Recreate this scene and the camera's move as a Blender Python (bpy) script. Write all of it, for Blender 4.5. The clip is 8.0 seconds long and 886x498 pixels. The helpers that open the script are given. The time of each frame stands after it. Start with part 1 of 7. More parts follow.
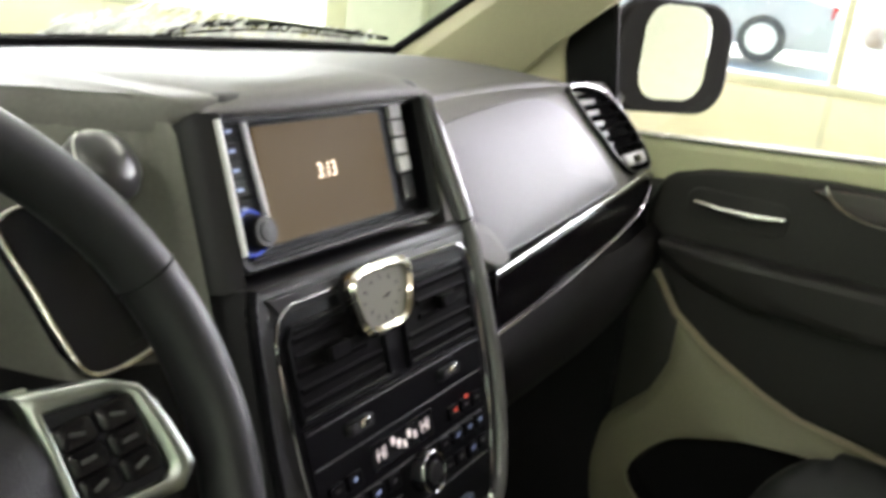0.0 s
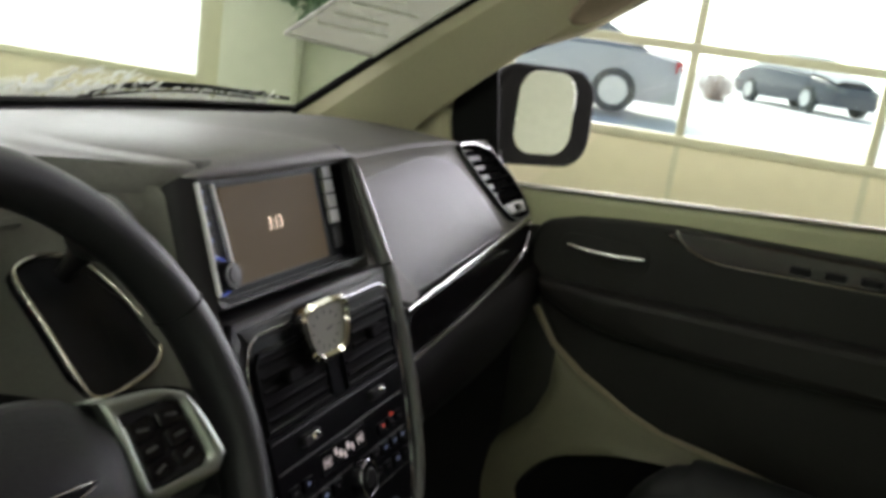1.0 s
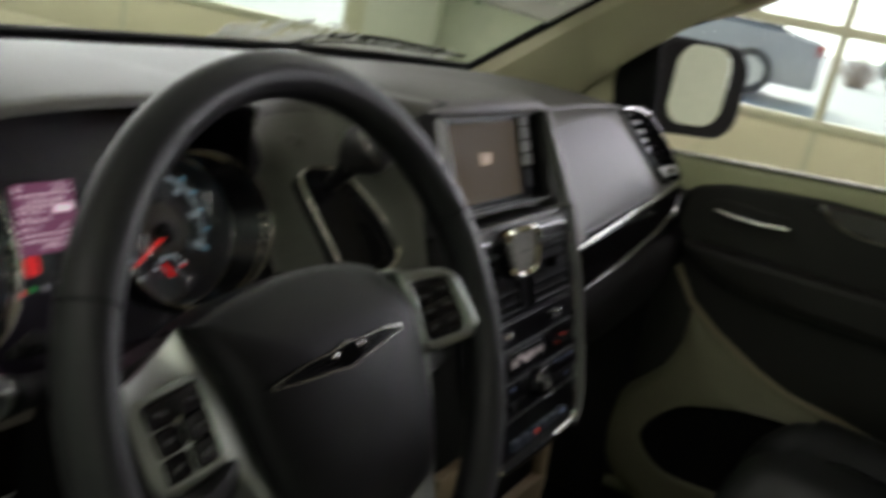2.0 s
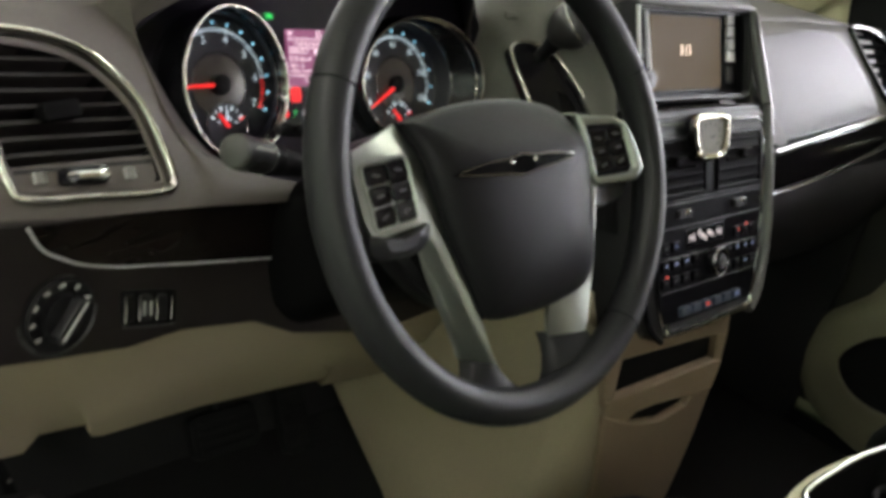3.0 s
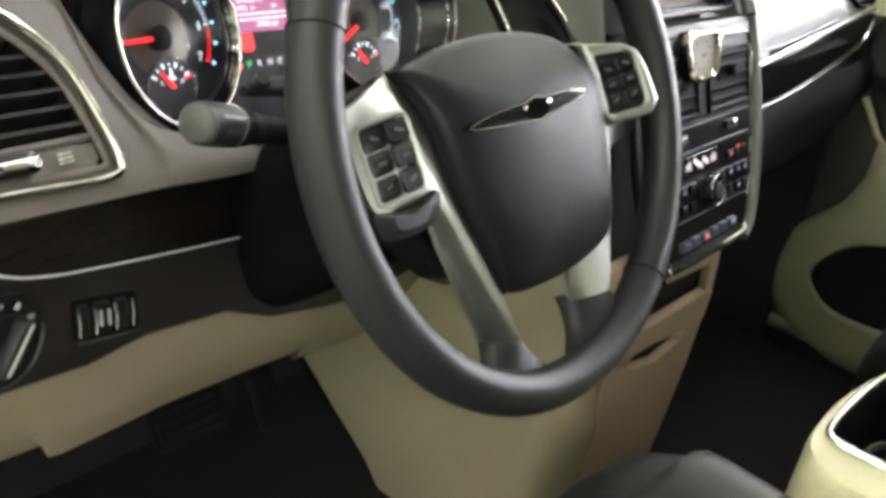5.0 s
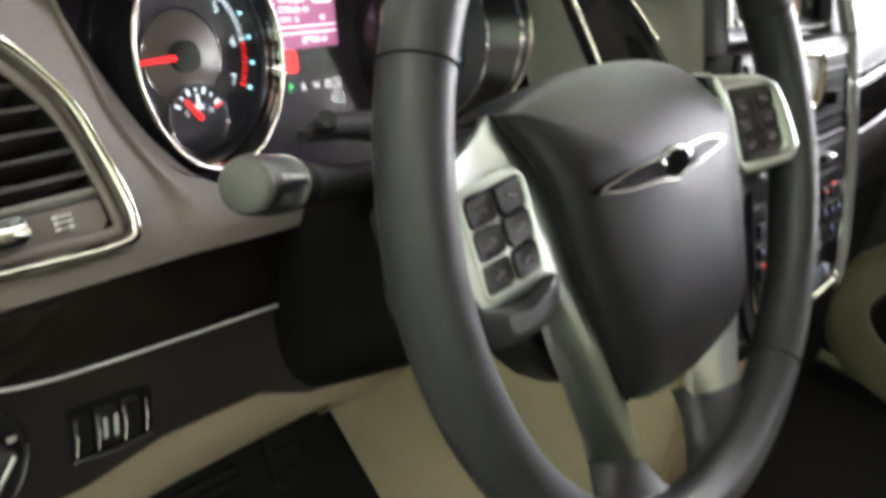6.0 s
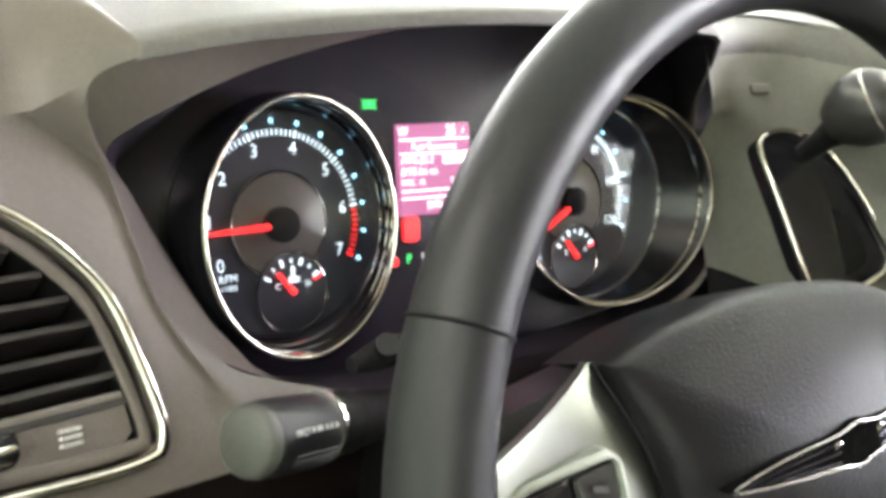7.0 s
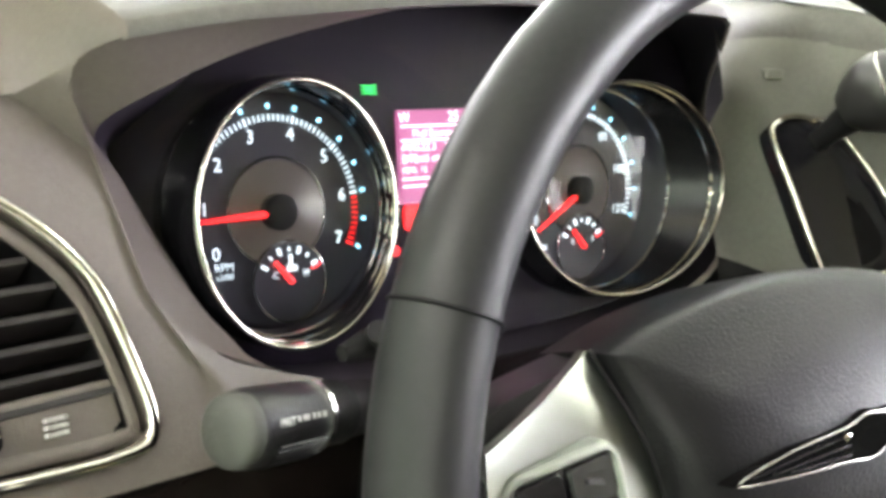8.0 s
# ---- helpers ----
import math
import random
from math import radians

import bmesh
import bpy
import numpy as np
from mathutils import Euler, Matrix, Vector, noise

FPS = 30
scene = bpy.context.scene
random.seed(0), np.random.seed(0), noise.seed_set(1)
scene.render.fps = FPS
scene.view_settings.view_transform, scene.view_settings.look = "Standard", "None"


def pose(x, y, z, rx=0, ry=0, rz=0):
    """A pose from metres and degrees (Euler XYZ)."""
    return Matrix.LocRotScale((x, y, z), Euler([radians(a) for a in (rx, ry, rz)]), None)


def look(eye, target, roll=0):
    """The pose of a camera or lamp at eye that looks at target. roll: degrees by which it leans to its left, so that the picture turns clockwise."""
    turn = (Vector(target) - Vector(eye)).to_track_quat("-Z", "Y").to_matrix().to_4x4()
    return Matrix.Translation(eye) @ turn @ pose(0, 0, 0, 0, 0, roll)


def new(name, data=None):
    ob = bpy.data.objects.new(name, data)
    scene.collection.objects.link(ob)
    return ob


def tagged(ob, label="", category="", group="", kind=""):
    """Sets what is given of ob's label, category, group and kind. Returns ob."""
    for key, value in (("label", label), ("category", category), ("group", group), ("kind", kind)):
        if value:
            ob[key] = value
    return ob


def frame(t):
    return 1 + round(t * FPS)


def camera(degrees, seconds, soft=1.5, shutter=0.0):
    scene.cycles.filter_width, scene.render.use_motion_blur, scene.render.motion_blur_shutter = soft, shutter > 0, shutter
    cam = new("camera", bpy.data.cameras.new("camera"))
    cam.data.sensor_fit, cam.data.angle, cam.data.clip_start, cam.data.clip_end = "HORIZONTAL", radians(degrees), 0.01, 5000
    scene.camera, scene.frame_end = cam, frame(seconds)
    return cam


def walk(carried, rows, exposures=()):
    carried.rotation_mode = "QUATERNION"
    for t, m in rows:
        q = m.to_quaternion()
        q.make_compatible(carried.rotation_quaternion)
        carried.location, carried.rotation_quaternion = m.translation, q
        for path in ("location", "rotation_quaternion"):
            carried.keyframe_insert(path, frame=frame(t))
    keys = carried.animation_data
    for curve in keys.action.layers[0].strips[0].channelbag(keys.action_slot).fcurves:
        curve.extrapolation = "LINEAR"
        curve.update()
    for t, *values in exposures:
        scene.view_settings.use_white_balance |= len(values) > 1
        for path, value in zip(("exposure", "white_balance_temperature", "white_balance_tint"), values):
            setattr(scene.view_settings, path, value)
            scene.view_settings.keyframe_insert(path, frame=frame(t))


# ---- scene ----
cam = camera(52.46, 8.0, soft=3.9, shutter=0.5)
PATH = [
    (0, (-0.5440, -0.2573, 1.1996), (1.1233, 0.6751, 0.6073), 7.05),
    (0.5, (-0.5772, -0.2636, 1.2097), (1.1725, 0.5715, 0.7187), 7.84),
    (1, (-0.6880, -0.2710, 1.2276), (1.1304, 0.4232, 0.7679), 8.24),
    (1.5, (-0.7859, -0.2690, 1.2361), (1.0608, 0.3710, 0.8118), 8.52),
    (2, (-0.8564, -0.2622, 1.2166), (0.8435, 0.6255, 0.6487), 11.36),
    (3.5, (-0.9637, -0.4456, 1.1845), (0.3416, 0.8376, 0.3786), 10.79),
    (4, (-0.9579, -0.4327, 1.1796), (0.3521, 0.8389, 0.3631), 9.78),
    (5.5, (-0.8804, -0.2149, 1.1505), (0.5843, 0.7889, 0.2301), 9.71),
    (6, (-0.8420, -0.1652, 1.1373), (0.5950, 0.8995, 0.2424), 10.63),
    (6.5, (-0.7765, -0.1323, 1.1532), (0.4662, 1.1758, 0.2904), 9.80),
    (7, (-0.7339, -0.1207, 1.1613), (0.3884, 1.3345, 0.3721), 9.68),
    (7.5, (-0.7231, -0.1188, 1.1562), (0.3510, 1.3778, 0.3776), 8.82),
    (8, (-0.7215, -0.1194, 1.1550), (0.3672, 1.3532, 0.3512), 9.19),
]
STOPS = [(0, 1.42), (0.5, 0.82), (1.0, 0.32), (1.5, 0.13), (2.0, -0.28), (3.5, 1.7), (4.0, 1.93), (5.5, 1.97), (6.0, 1.93), (6.5, 2.19), (7.0, 2.27), (8.0, 2.4)]
walk(cam, [(t, look(e, g, r)) for t, e, g, r in PATH], STOPS)

# ---- world, sun and large lights ----
world = bpy.data.worlds.new("world")
scene.world = world
world.use_nodes = True
wn = world.node_tree.nodes
sky = wn.new("ShaderNodeTexSky")
sky.sky_type, sky.sun_disc = "NISHITA", False
sky.sun_elevation, sky.sun_rotation = radians(35), radians(60)
wn["Background"].inputs[1].default_value = 0.15
world.node_tree.links.new(sky.outputs[0], wn["Background"].inputs[0])
sun = new("sun", bpy.data.lights.new("sun", "SUN"))
sun.data.energy, sun.data.angle, sun.data.color = 5.0, radians(35), (1, 0.97, 0.93)
sun.matrix_world = look((20, 10, 15), (0, 0, 0))


# ---- materials ----
def mat(name, col, rough=0.5, metal=0.0, grain=0.0, scale=300.0, bump=0.0, col2=None, big=6.0, coat=0.0, spec=0.5, emit=None, power=0.0):
    m = bpy.data.materials.new(name)
    m.use_nodes = True
    nt = m.node_tree
    b = nt.nodes["Principled BSDF"]
    b.inputs["Base Color"].default_value = (*col, 1)
    b.inputs["Roughness"].default_value = rough
    b.inputs["Metallic"].default_value = metal
    b.inputs["Specular IOR Level"].default_value = spec
    b.inputs["Coat Weight"].default_value = coat
    b.inputs["Coat Roughness"].default_value = 0.08
    tc = nt.nodes.new("ShaderNodeTexCoord")
    if col2 or grain:
        n1 = nt.nodes.new("ShaderNodeTexNoise")
        n1.inputs["Scale"].default_value, n1.inputs["Detail"].default_value = big, 6
        nt.links.new(tc.outputs["Object"], n1.inputs["Vector"])
        n2 = nt.nodes.new("ShaderNodeTexNoise")
        n2.inputs["Scale"].default_value, n2.inputs["Detail"].default_value = scale * 0.3, 3
        nt.links.new(tc.outputs["Object"], n2.inputs["Vector"])
        add = nt.nodes.new("ShaderNodeMath")
        add.operation = "ADD"
        nt.links.new(n1.outputs[0], add.inputs[0])
        nt.links.new(n2.outputs[0], add.inputs[1])
        ramp = nt.nodes.new("ShaderNodeValToRGB")
        half = nt.nodes.new("ShaderNodeMath")
        half.operation, half.inputs[1].default_value = "MULTIPLY", 0.5
        nt.links.new(add.outputs[0], half.inputs[0])
        nt.links.new(half.outputs[0], ramp.inputs[0])
        c2 = col2 or tuple(c * (1 + grain) for c in col)
        c1 = col if col2 else tuple(c * (1 - grain) for c in col)
        ramp.color_ramp.elements[0].position, ramp.color_ramp.elements[1].position = 0.35, 0.65
        ramp.color_ramp.elements[0].color, ramp.color_ramp.elements[1].color = (*c1, 1), (*c2, 1)
        nt.links.new(ramp.outputs[0], b.inputs["Base Color"])
        mr = nt.nodes.new("ShaderNodeMapRange")
        mr.inputs["To Min"].default_value, mr.inputs["To Max"].default_value = max(rough - 0.06, 0.02), min(rough + 0.06, 1)
        nt.links.new(n1.outputs[0], mr.inputs["Value"])
        nt.links.new(mr.outputs[0], b.inputs["Roughness"])
    if bump:
        v = nt.nodes.new("ShaderNodeTexVoronoi")
        v.inputs["Scale"].default_value = scale
        nt.links.new(tc.outputs["Object"], v.inputs["Vector"])
        bp = nt.nodes.new("ShaderNodeBump")
        bp.inputs["Strength"].default_value, bp.inputs["Distance"].default_value = bump, 0.0006
        nt.links.new(v.outputs["Distance"], bp.inputs["Height"])
        nt.links.new(bp.outputs[0], b.inputs["Normal"])
    if emit:
        b.inputs["Emission Color"].default_value = (*emit, 1)
        b.inputs["Emission Strength"].default_value = power
    return m


def glass_mat(name, tint=(1, 1, 1), gloss=0.03):
    m = bpy.data.materials.new(name)
    m.use_nodes = True
    nt = m.node_tree
    nt.nodes.remove(nt.nodes["Principled BSDF"])
    tr, gl, mix = nt.nodes.new("ShaderNodeBsdfTransparent"), nt.nodes.new("ShaderNodeBsdfGlossy"), nt.nodes.new("ShaderNodeMixShader")
    lw, pw, ml = nt.nodes.new("ShaderNodeLayerWeight"), nt.nodes.new("ShaderNodeMath"), nt.nodes.new("ShaderNodeMath")
    lw.inputs[0].default_value = 0.5
    pw.operation, pw.inputs[1].default_value = "POWER", 4.0
    ml.operation, ml.inputs[1].default_value, ml.inputs[2].default_value = "MULTIPLY_ADD", gloss * 11, gloss
    nt.links.new(lw.outputs["Facing"], pw.inputs[0])
    nt.links.new(pw.outputs[0], ml.inputs[0])
    tr.inputs[0].default_value = (*tint, 1)
    gl.inputs["Roughness"].default_value = 0.02
    nt.links.new(ml.outputs[0], mix.inputs[0])
    nt.links.new(tr.outputs[0], mix.inputs[1])
    nt.links.new(gl.outputs[0], mix.inputs[2])
    nt.links.new(mix.outputs[0], nt.nodes["Material Output"].inputs[0])
    return m


PAD = mat("dark_grey_dash_vinyl", (0.1, 0.098, 0.089), 0.52, grain=0.12, scale=900, bump=0.25, spec=0.25)
FASCIA = mat("brown_grey_dash_plastic", (0.097, 0.084, 0.073), 0.5, grain=0.1, scale=1100, bump=0.3)
BLACK = mat("matt_black_plastic", (0.008, 0.008, 0.0085), 0.4, grain=0.15, scale=800, bump=0.15, spec=0.3)
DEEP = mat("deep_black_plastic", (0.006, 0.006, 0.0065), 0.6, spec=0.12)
GLOSS = mat("gloss_black_plastic", (0.012, 0.012, 0.014), 0.14, spec=0.4)
LEATHER = mat("black_grained_leather", (0.0135, 0.014, 0.0145), 0.43, grain=0.15, scale=1600, bump=0.08, spec=0.25)
SEATL = mat("charcoal_seat_leather", (0.011, 0.013, 0.012), 0.45, grain=0.25, scale=450, bump=0.5, spec=0.35)
TAN = mat("tan_trim_plastic", (0.32, 0.27, 0.18), 0.55, grain=0.06, scale=900, bump=0.25)
# satin silver; its slight green is the wall's reflection put into the colour
SILVER = mat("silver_with_green_reflection", (0.28, 0.297, 0.27), 0.32, metal=1.0, grain=0.04, scale=600)
CHROME = mat("bright_chrome", (0.86, 0.86, 0.84), 0.07, metal=1.0)
SOFTCHROME = mat("brushed_chrome", (0.72, 0.71, 0.68), 0.22, metal=1.0)
GREYPAINT = mat("grey_satin_bezel", (0.125, 0.125, 0.125), 0.24, metal=0.35, grain=0.05)
CARPET = mat("black_carpet", (0.011, 0.0105, 0.011), 0.95, grain=0.4, scale=900, bump=0.8)
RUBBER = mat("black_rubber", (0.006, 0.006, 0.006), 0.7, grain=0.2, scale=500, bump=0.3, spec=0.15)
# most of the screen's brown comes from a weak emission
SCREEN = mat("weak_glow_brown_display", (0.02, 0.014, 0.008), 0.55, spec=0.06, emit=(0.30, 0.215, 0.095), power=0.14)
PALESIL = mat("pale_silver_paint", (0.7, 0.7, 0.7), 0.4, metal=0.3)
LIT_SOFT = mat("soft_lit_readout", (0.5, 0.45, 0.45), 0.5, emit=(1.0, 0.85, 0.85), power=0.3)
LIT_DOT = mat("small_red_lamp", (0.5, 0.05, 0.03), 0.5, emit=(1.0, 0.12, 0.05), power=0.22)
BANDWOOD = mat("black_gloss_band", (0.004, 0.0035, 0.004), 0.14, spec=0.08)
STACKM = mat("dull_black_console_plastic", (0.005, 0.005, 0.006), 0.3, grain=0.15, scale=800, bump=0.05, spec=0.05)
SLATM = mat("black_slat", (0.004, 0.004, 0.004), 0.55, spec=0.02)
VANEM = mat("grey_vent_vane", (0.005, 0.005, 0.005), 0.7, spec=0.0)
CREAM = mat("cream_clock_dial", (0.16, 0.16, 0.13), 0.6, spec=0.15)
WHITE_INK = mat("white_ink", (0.75, 0.75, 0.72), 0.6)
GREY_INK = mat("grey_ink", (0.4, 0.4, 0.38), 0.6)
# dial black raised for the veil of glare over the gauges
DIAL = mat("black_gauge_dial", (0.012, 0.013, 0.02), 0.5)
HUB = mat("smoked_gauge_hub", (0.075, 0.066, 0.06), 0.25)
LIT_WHITE = mat("lit_white_marks", (0.7, 0.75, 0.8), 0.5, emit=(0.6, 0.75, 0.85), power=0.4)
LIT_BLUE = mat("lit_blue_marks", (0.3, 0.6, 0.9), 0.5, emit=(0.3, 0.75, 1.0), power=0.7)
LIT_RED = mat("lit_red_needle", (0.6, 0.02, 0.02), 0.5, emit=(1.0, 0.018, 0.022), power=0.5)
LIT_GREEN = mat("lit_green_lamp", (0.05, 0.8, 0.2), 0.5, emit=(0.02, 0.8, 0.12), power=0.36)
LIT_PINK = mat("lit_magenta_display", (0.2, 0.06, 0.12), 0.4, emit=(0.42, 0.11, 0.26), power=0.27)
LIT_PALE = mat("lit_pale_text", (0.9, 0.7, 0.8), 0.5, emit=(1.0, 0.78, 0.88), power=0.75)
LIT_CLOCK = mat("lit_amber_digits", (0.9, 0.7, 0.5), 0.5, emit=(1.0, 0.72, 0.5), power=1.0)
BLUE_RING = mat("blue_lit_ring", (0.02, 0.05, 0.3), 0.4, emit=(0.03, 0.08, 0.6), power=0.2)
PAPER = mat("grey_window_paper", (0.27, 0.28, 0.22), 0.8, grain=0.08, scale=60)
GLASS = glass_mat("window_glass", (0.95, 0.98, 0.94))
LENS = glass_mat("clear_lens", (0.97, 0.97, 0.97), 0.007)
TINTED = glass_mat("green_tinted_windscreen_glass", (0.9, 0.97, 0.88))
DARKCHROME = mat("dark_chrome", (0.3, 0.29, 0.3), 0.1, metal=1.0)
MIRROR = mat("mirror_glass", (0.74, 0.75, 0.7), 0.02, metal=1.0)
FROST = mat("snow_and_frost", (0.88, 0.88, 0.88), 0.7, grain=0.05, scale=60, bump=0.6)
WALLP = mat("pale_green_wall_paint", (0.5, 0.53, 0.4), 0.75, grain=0.06, scale=40, bump=0.2, big=1.2)
DOORP = mat("cream_garage_door_paint", (0.6, 0.57, 0.37), 0.6, grain=0.05, scale=40, big=1.0)
RAIL = mat("olive_door_rail", (0.47, 0.47, 0.31), 0.5, grain=0.08, scale=50)
GREENW = mat("green_wall_paint", (0.4, 0.5, 0.36), 0.7, grain=0.06, scale=40, bump=0.2, big=1.2)
CONCRETE = mat("grey_concrete_floor", (0.17, 0.17, 0.155), 0.7, grain=0.15, scale=30, bump=0.3, big=1.0)
CEIL = mat("white_ceiling_paint", (0.7, 0.7, 0.66), 0.8, grain=0.05, scale=30)
LEAF = mat("dark_green_leaf", (0.03, 0.08, 0.03), 0.5, col2=(0.07, 0.14, 0.05), big=20)
PILLM = mat("pale_tan_pillar_trim", (0.52, 0.485, 0.325), 0.6, grain=0.06, scale=900, bump=0.25)
HEADLINER = mat("tan_headliner_cloth", (0.46, 0.42, 0.3), 0.9, grain=0.06, scale=900, bump=0.4)


def wood_mat():
    m = mat("dark_burl_wood", (0.03, 0.014, 0.008), 0.25, spec=0.15)
    nt = m.node_tree
    tc, wv, ramp = nt.nodes.new("ShaderNodeTexCoord"), nt.nodes.new("ShaderNodeTexNoise"), nt.nodes.new("ShaderNodeValToRGB")
    mp = nt.nodes.new("ShaderNodeMapping")
    mp.inputs["Scale"].default_value = (8, 40, 70)
    wv.inputs["Scale"].default_value, wv.inputs["Detail"].default_value, wv.inputs["Distortion"].default_value = 1.2, 8, 1.5
    nt.links.new(tc.outputs["Object"], mp.inputs[0])
    nt.links.new(mp.outputs[0], wv.inputs["Vector"])
    nt.links.new(wv.outputs[0], ramp.inputs[0])
    ramp.color_ramp.elements[0].color, ramp.color_ramp.elements[1].color = (0.005, 0.004, 0.0036, 1), (0.011, 0.0078, 0.0066, 1)
    ramp.color_ramp.elements[0].position, ramp.color_ramp.elements[1].position = 0.35, 0.7
    nt.links.new(ramp.outputs[0], nt.nodes["Principled BSDF"].inputs["Base Color"])
    return m


WOOD = wood_mat()


def let_through(m, col, share):
    """Lets light shine through a thin pale material."""
    nt = m.node_tree
    tl, mx = nt.nodes.new("ShaderNodeBsdfTranslucent"), nt.nodes.new("ShaderNodeMixShader")
    tl.inputs[0].default_value = (*col, 1)
    mx.inputs[0].default_value = share
    nt.links.new(nt.nodes["Principled BSDF"].outputs[0], mx.inputs[1])
    nt.links.new(tl.outputs[0], mx.inputs[2])
    nt.links.new(mx.outputs[0], nt.nodes["Material Output"].inputs[0])


let_through(PAPER, (0.32, 0.33, 0.26), 0.5)
SLUSH = mat("wet_slush", (0.9, 0.9, 0.9), 0.5, grain=0.05, scale=60, bump=0.4)
let_through(SLUSH, (0.95, 0.95, 0.93), 0.7)


# ---- mesh helpers ----
def thing(name, base, label, category, group=""):
    return tagged(place_empty(name, base), label, category, group)


def place_empty(name, base):
    ob = new(name)
    ob.location = base
    ob.empty_display_size = 0.02
    bpy.context.view_layer.update()
    return ob


def flat_caps(me):
    """Keeps large flat ends free of the rounding of their rims."""
    big = [k for p in me.polygons if len(p.vertices) > 6 for k in p.edge_keys]
    if not big:
        return
    keys = set(big)
    a = me.attributes.get("sharp_edge") or me.attributes.new("sharp_edge", "BOOLEAN", "EDGE")
    for e in me.edges:
        if (min(e.vertices), max(e.vertices)) in keys:
            a.data[e.index].value = True


def finish(bm, material, name, smooth=40):
    bmesh.ops.recalc_face_normals(bm, faces=bm.faces)
    me = bpy.data.meshes.new(name)
    bm.to_mesh(me)
    bm.free()
    me.materials.append(material)
    if smooth:
        me.polygons.foreach_set("use_smooth", [True] * len(me.polygons))
        me.set_sharp_from_angle(angle=radians(smooth))
        flat_caps(me)
    return me


def part(name, bm, material, parent=None, label="", smooth=40):
    """One mesh object, under a thing or a part."""
    ob = new(name, finish(bm, material, name, smooth))
    if parent:
        ob.parent = parent
        ob.matrix_parent_inverse = Matrix.Identity(4) if parent.parent else Matrix.Translation(-parent.location)
    if label:
        ob["label"] = label
    return ob


def structure(name, bm, material, label, category, smooth=40):
    return tagged(part(name, bm, material, None, "", smooth), label, category, "", "structure")


def plane_map(o, n, up=(0, 0, 1)):
    """A map (a, b, off) on a plane: a to the right, b up, off towards the viewer."""
    o, n = Vector(o), Vector(n).normalized()
    u = Vector(up).cross(n).normalized()
    v = n.cross(u)
    return lambda a, b, off=0.0: o + u * a + v * b + n * off


def slope_map(y0, z0, k, c=0.0, x0=0.0):
    """A map (x, z, off) on the slanting face y = y0 + k (z - z0) + c (x - x0)."""
    n = Vector((c, -1, k)).normalized()
    return lambda x, z, off=0.0: Vector((x, y0 + k * (z - z0) + c * (x - x0), z)) + n * off


def rrect(w, h, r, cx=0.0, cy=0.0, seg=5, turn=0.0, top=1.0):
    """A rounded rectangle; top: the upper edge's width as a share of the lower's."""
    pts = []
    for qx, qy, a0 in ((1, 1, 0), (-1, 1, 90), (-1, -1, 180), (1, -1, 270)):
        for i in range(seg + 1):
            a = radians(a0 + 90 * i / seg)
            pts.append((qx * (w / 2 - r) + r * math.cos(a), qy * (h / 2 - r) + r * math.sin(a)))
    c, s = math.cos(radians(turn)), math.sin(radians(turn))
    out = []
    for x, y in pts:
        x *= 1 + (top - 1) * (y / h + 0.5)
        out.append((cx + x * c - y * s, cy + x * s + y * c))
    return out


def ellipse(rx, ry, cx=0.0, cy=0.0, n=40):
    return [(cx + rx * math.cos(2 * math.pi * i / n), cy + ry * math.sin(2 * math.pi * i / n)) for i in range(n)]


def smooth_loop(pts, n=6, closed=True):
    """A Catmull-Rom curve through the points."""
    out, k = [], len(pts)
    rng = range(k) if closed else range(k - 1)
    for i in rng:
        if closed:
            p = [Vector(pts[(i + j) % k]) for j in (-1, 0, 1, 2)]
        else:
            p = [Vector(pts[min(max(i + j, 0), k - 1)]) for j in (-1, 0, 1, 2)]
        for s in range(n):
            t = s / n
            out.append(tuple(0.5 * (2 * p[1] + (p[2] - p[0]) * t + (2 * p[0] - 5 * p[1] + 4 * p[2] - p[3]) * t * t + (3 * p[1] - p[0] - 3 * p[2] + p[3]) * t ** 3)))
    if not closed:
        out.append(tuple(pts[-1]))
    return out


def resample(pts, n):
    """The closed outline cut into n equal steps from its first point."""
    ring = [Vector(p) for p in pts] + [Vector(pts[0])]
    run = [0.0]
    for p, q in zip(ring, ring[1:]):
        run.append(run[-1] + (q - p).length)
    out, k = [], 0
    for i in range(n):
        d = run[-1] * i / n
        while run[k + 1] < d:
            k += 1
        out.append(tuple(ring[k].lerp(ring[k + 1], (d - run[k]) / max(run[k + 1] - run[k], 1e-9))))
    return out


def inset(pts, d):
    k, out = len(pts), []
    area = sum(pts[i][0] * pts[(i + 1) % k][1] - pts[(i + 1) % k][0] * pts[i][1] for i in range(k))
    sgn = 1 if area > 0 else -1
    for i in range(k):
        a, b, c = Vector(pts[i - 1]), Vector(pts[i]), Vector(pts[(i + 1) % k])
        e1, e2 = (b - a), (c - b)
        if e1.length < 1e-9 or e2.length < 1e-9:
            out.append(tuple(b))
            continue
        e1.normalize(), e2.normalize()
        nn = Vector((-(e1.y + e2.y), e1.x + e2.x))
        if nn.length < 1e-6:
            out.append(tuple(b))
            continue
        nn.normalize()
        out.append(tuple(b + nn * sgn * d / max(0.5, nn.dot(Vector((-e1.y, e1.x))))))
    return out


def loops(rows, closed=True, cap0=False, cap1=False, bm=None):
    """A skin over rows of points of equal length."""
    bm = bm or bmesh.new()
    vs = [[bm.verts.new(p) for p in row] for row in rows]
    k = len(rows[0])
    for a, b in zip(vs, vs[1:]):
        for i in range(k if closed else k - 1):
            j = (i + 1) % k
            bm.faces.new((a[i], a[j], b[j], b[i]))
    if cap0:
        bm.faces.new(vs[0])
    if cap1:
        bm.faces.new(vs[-1])
    return bm


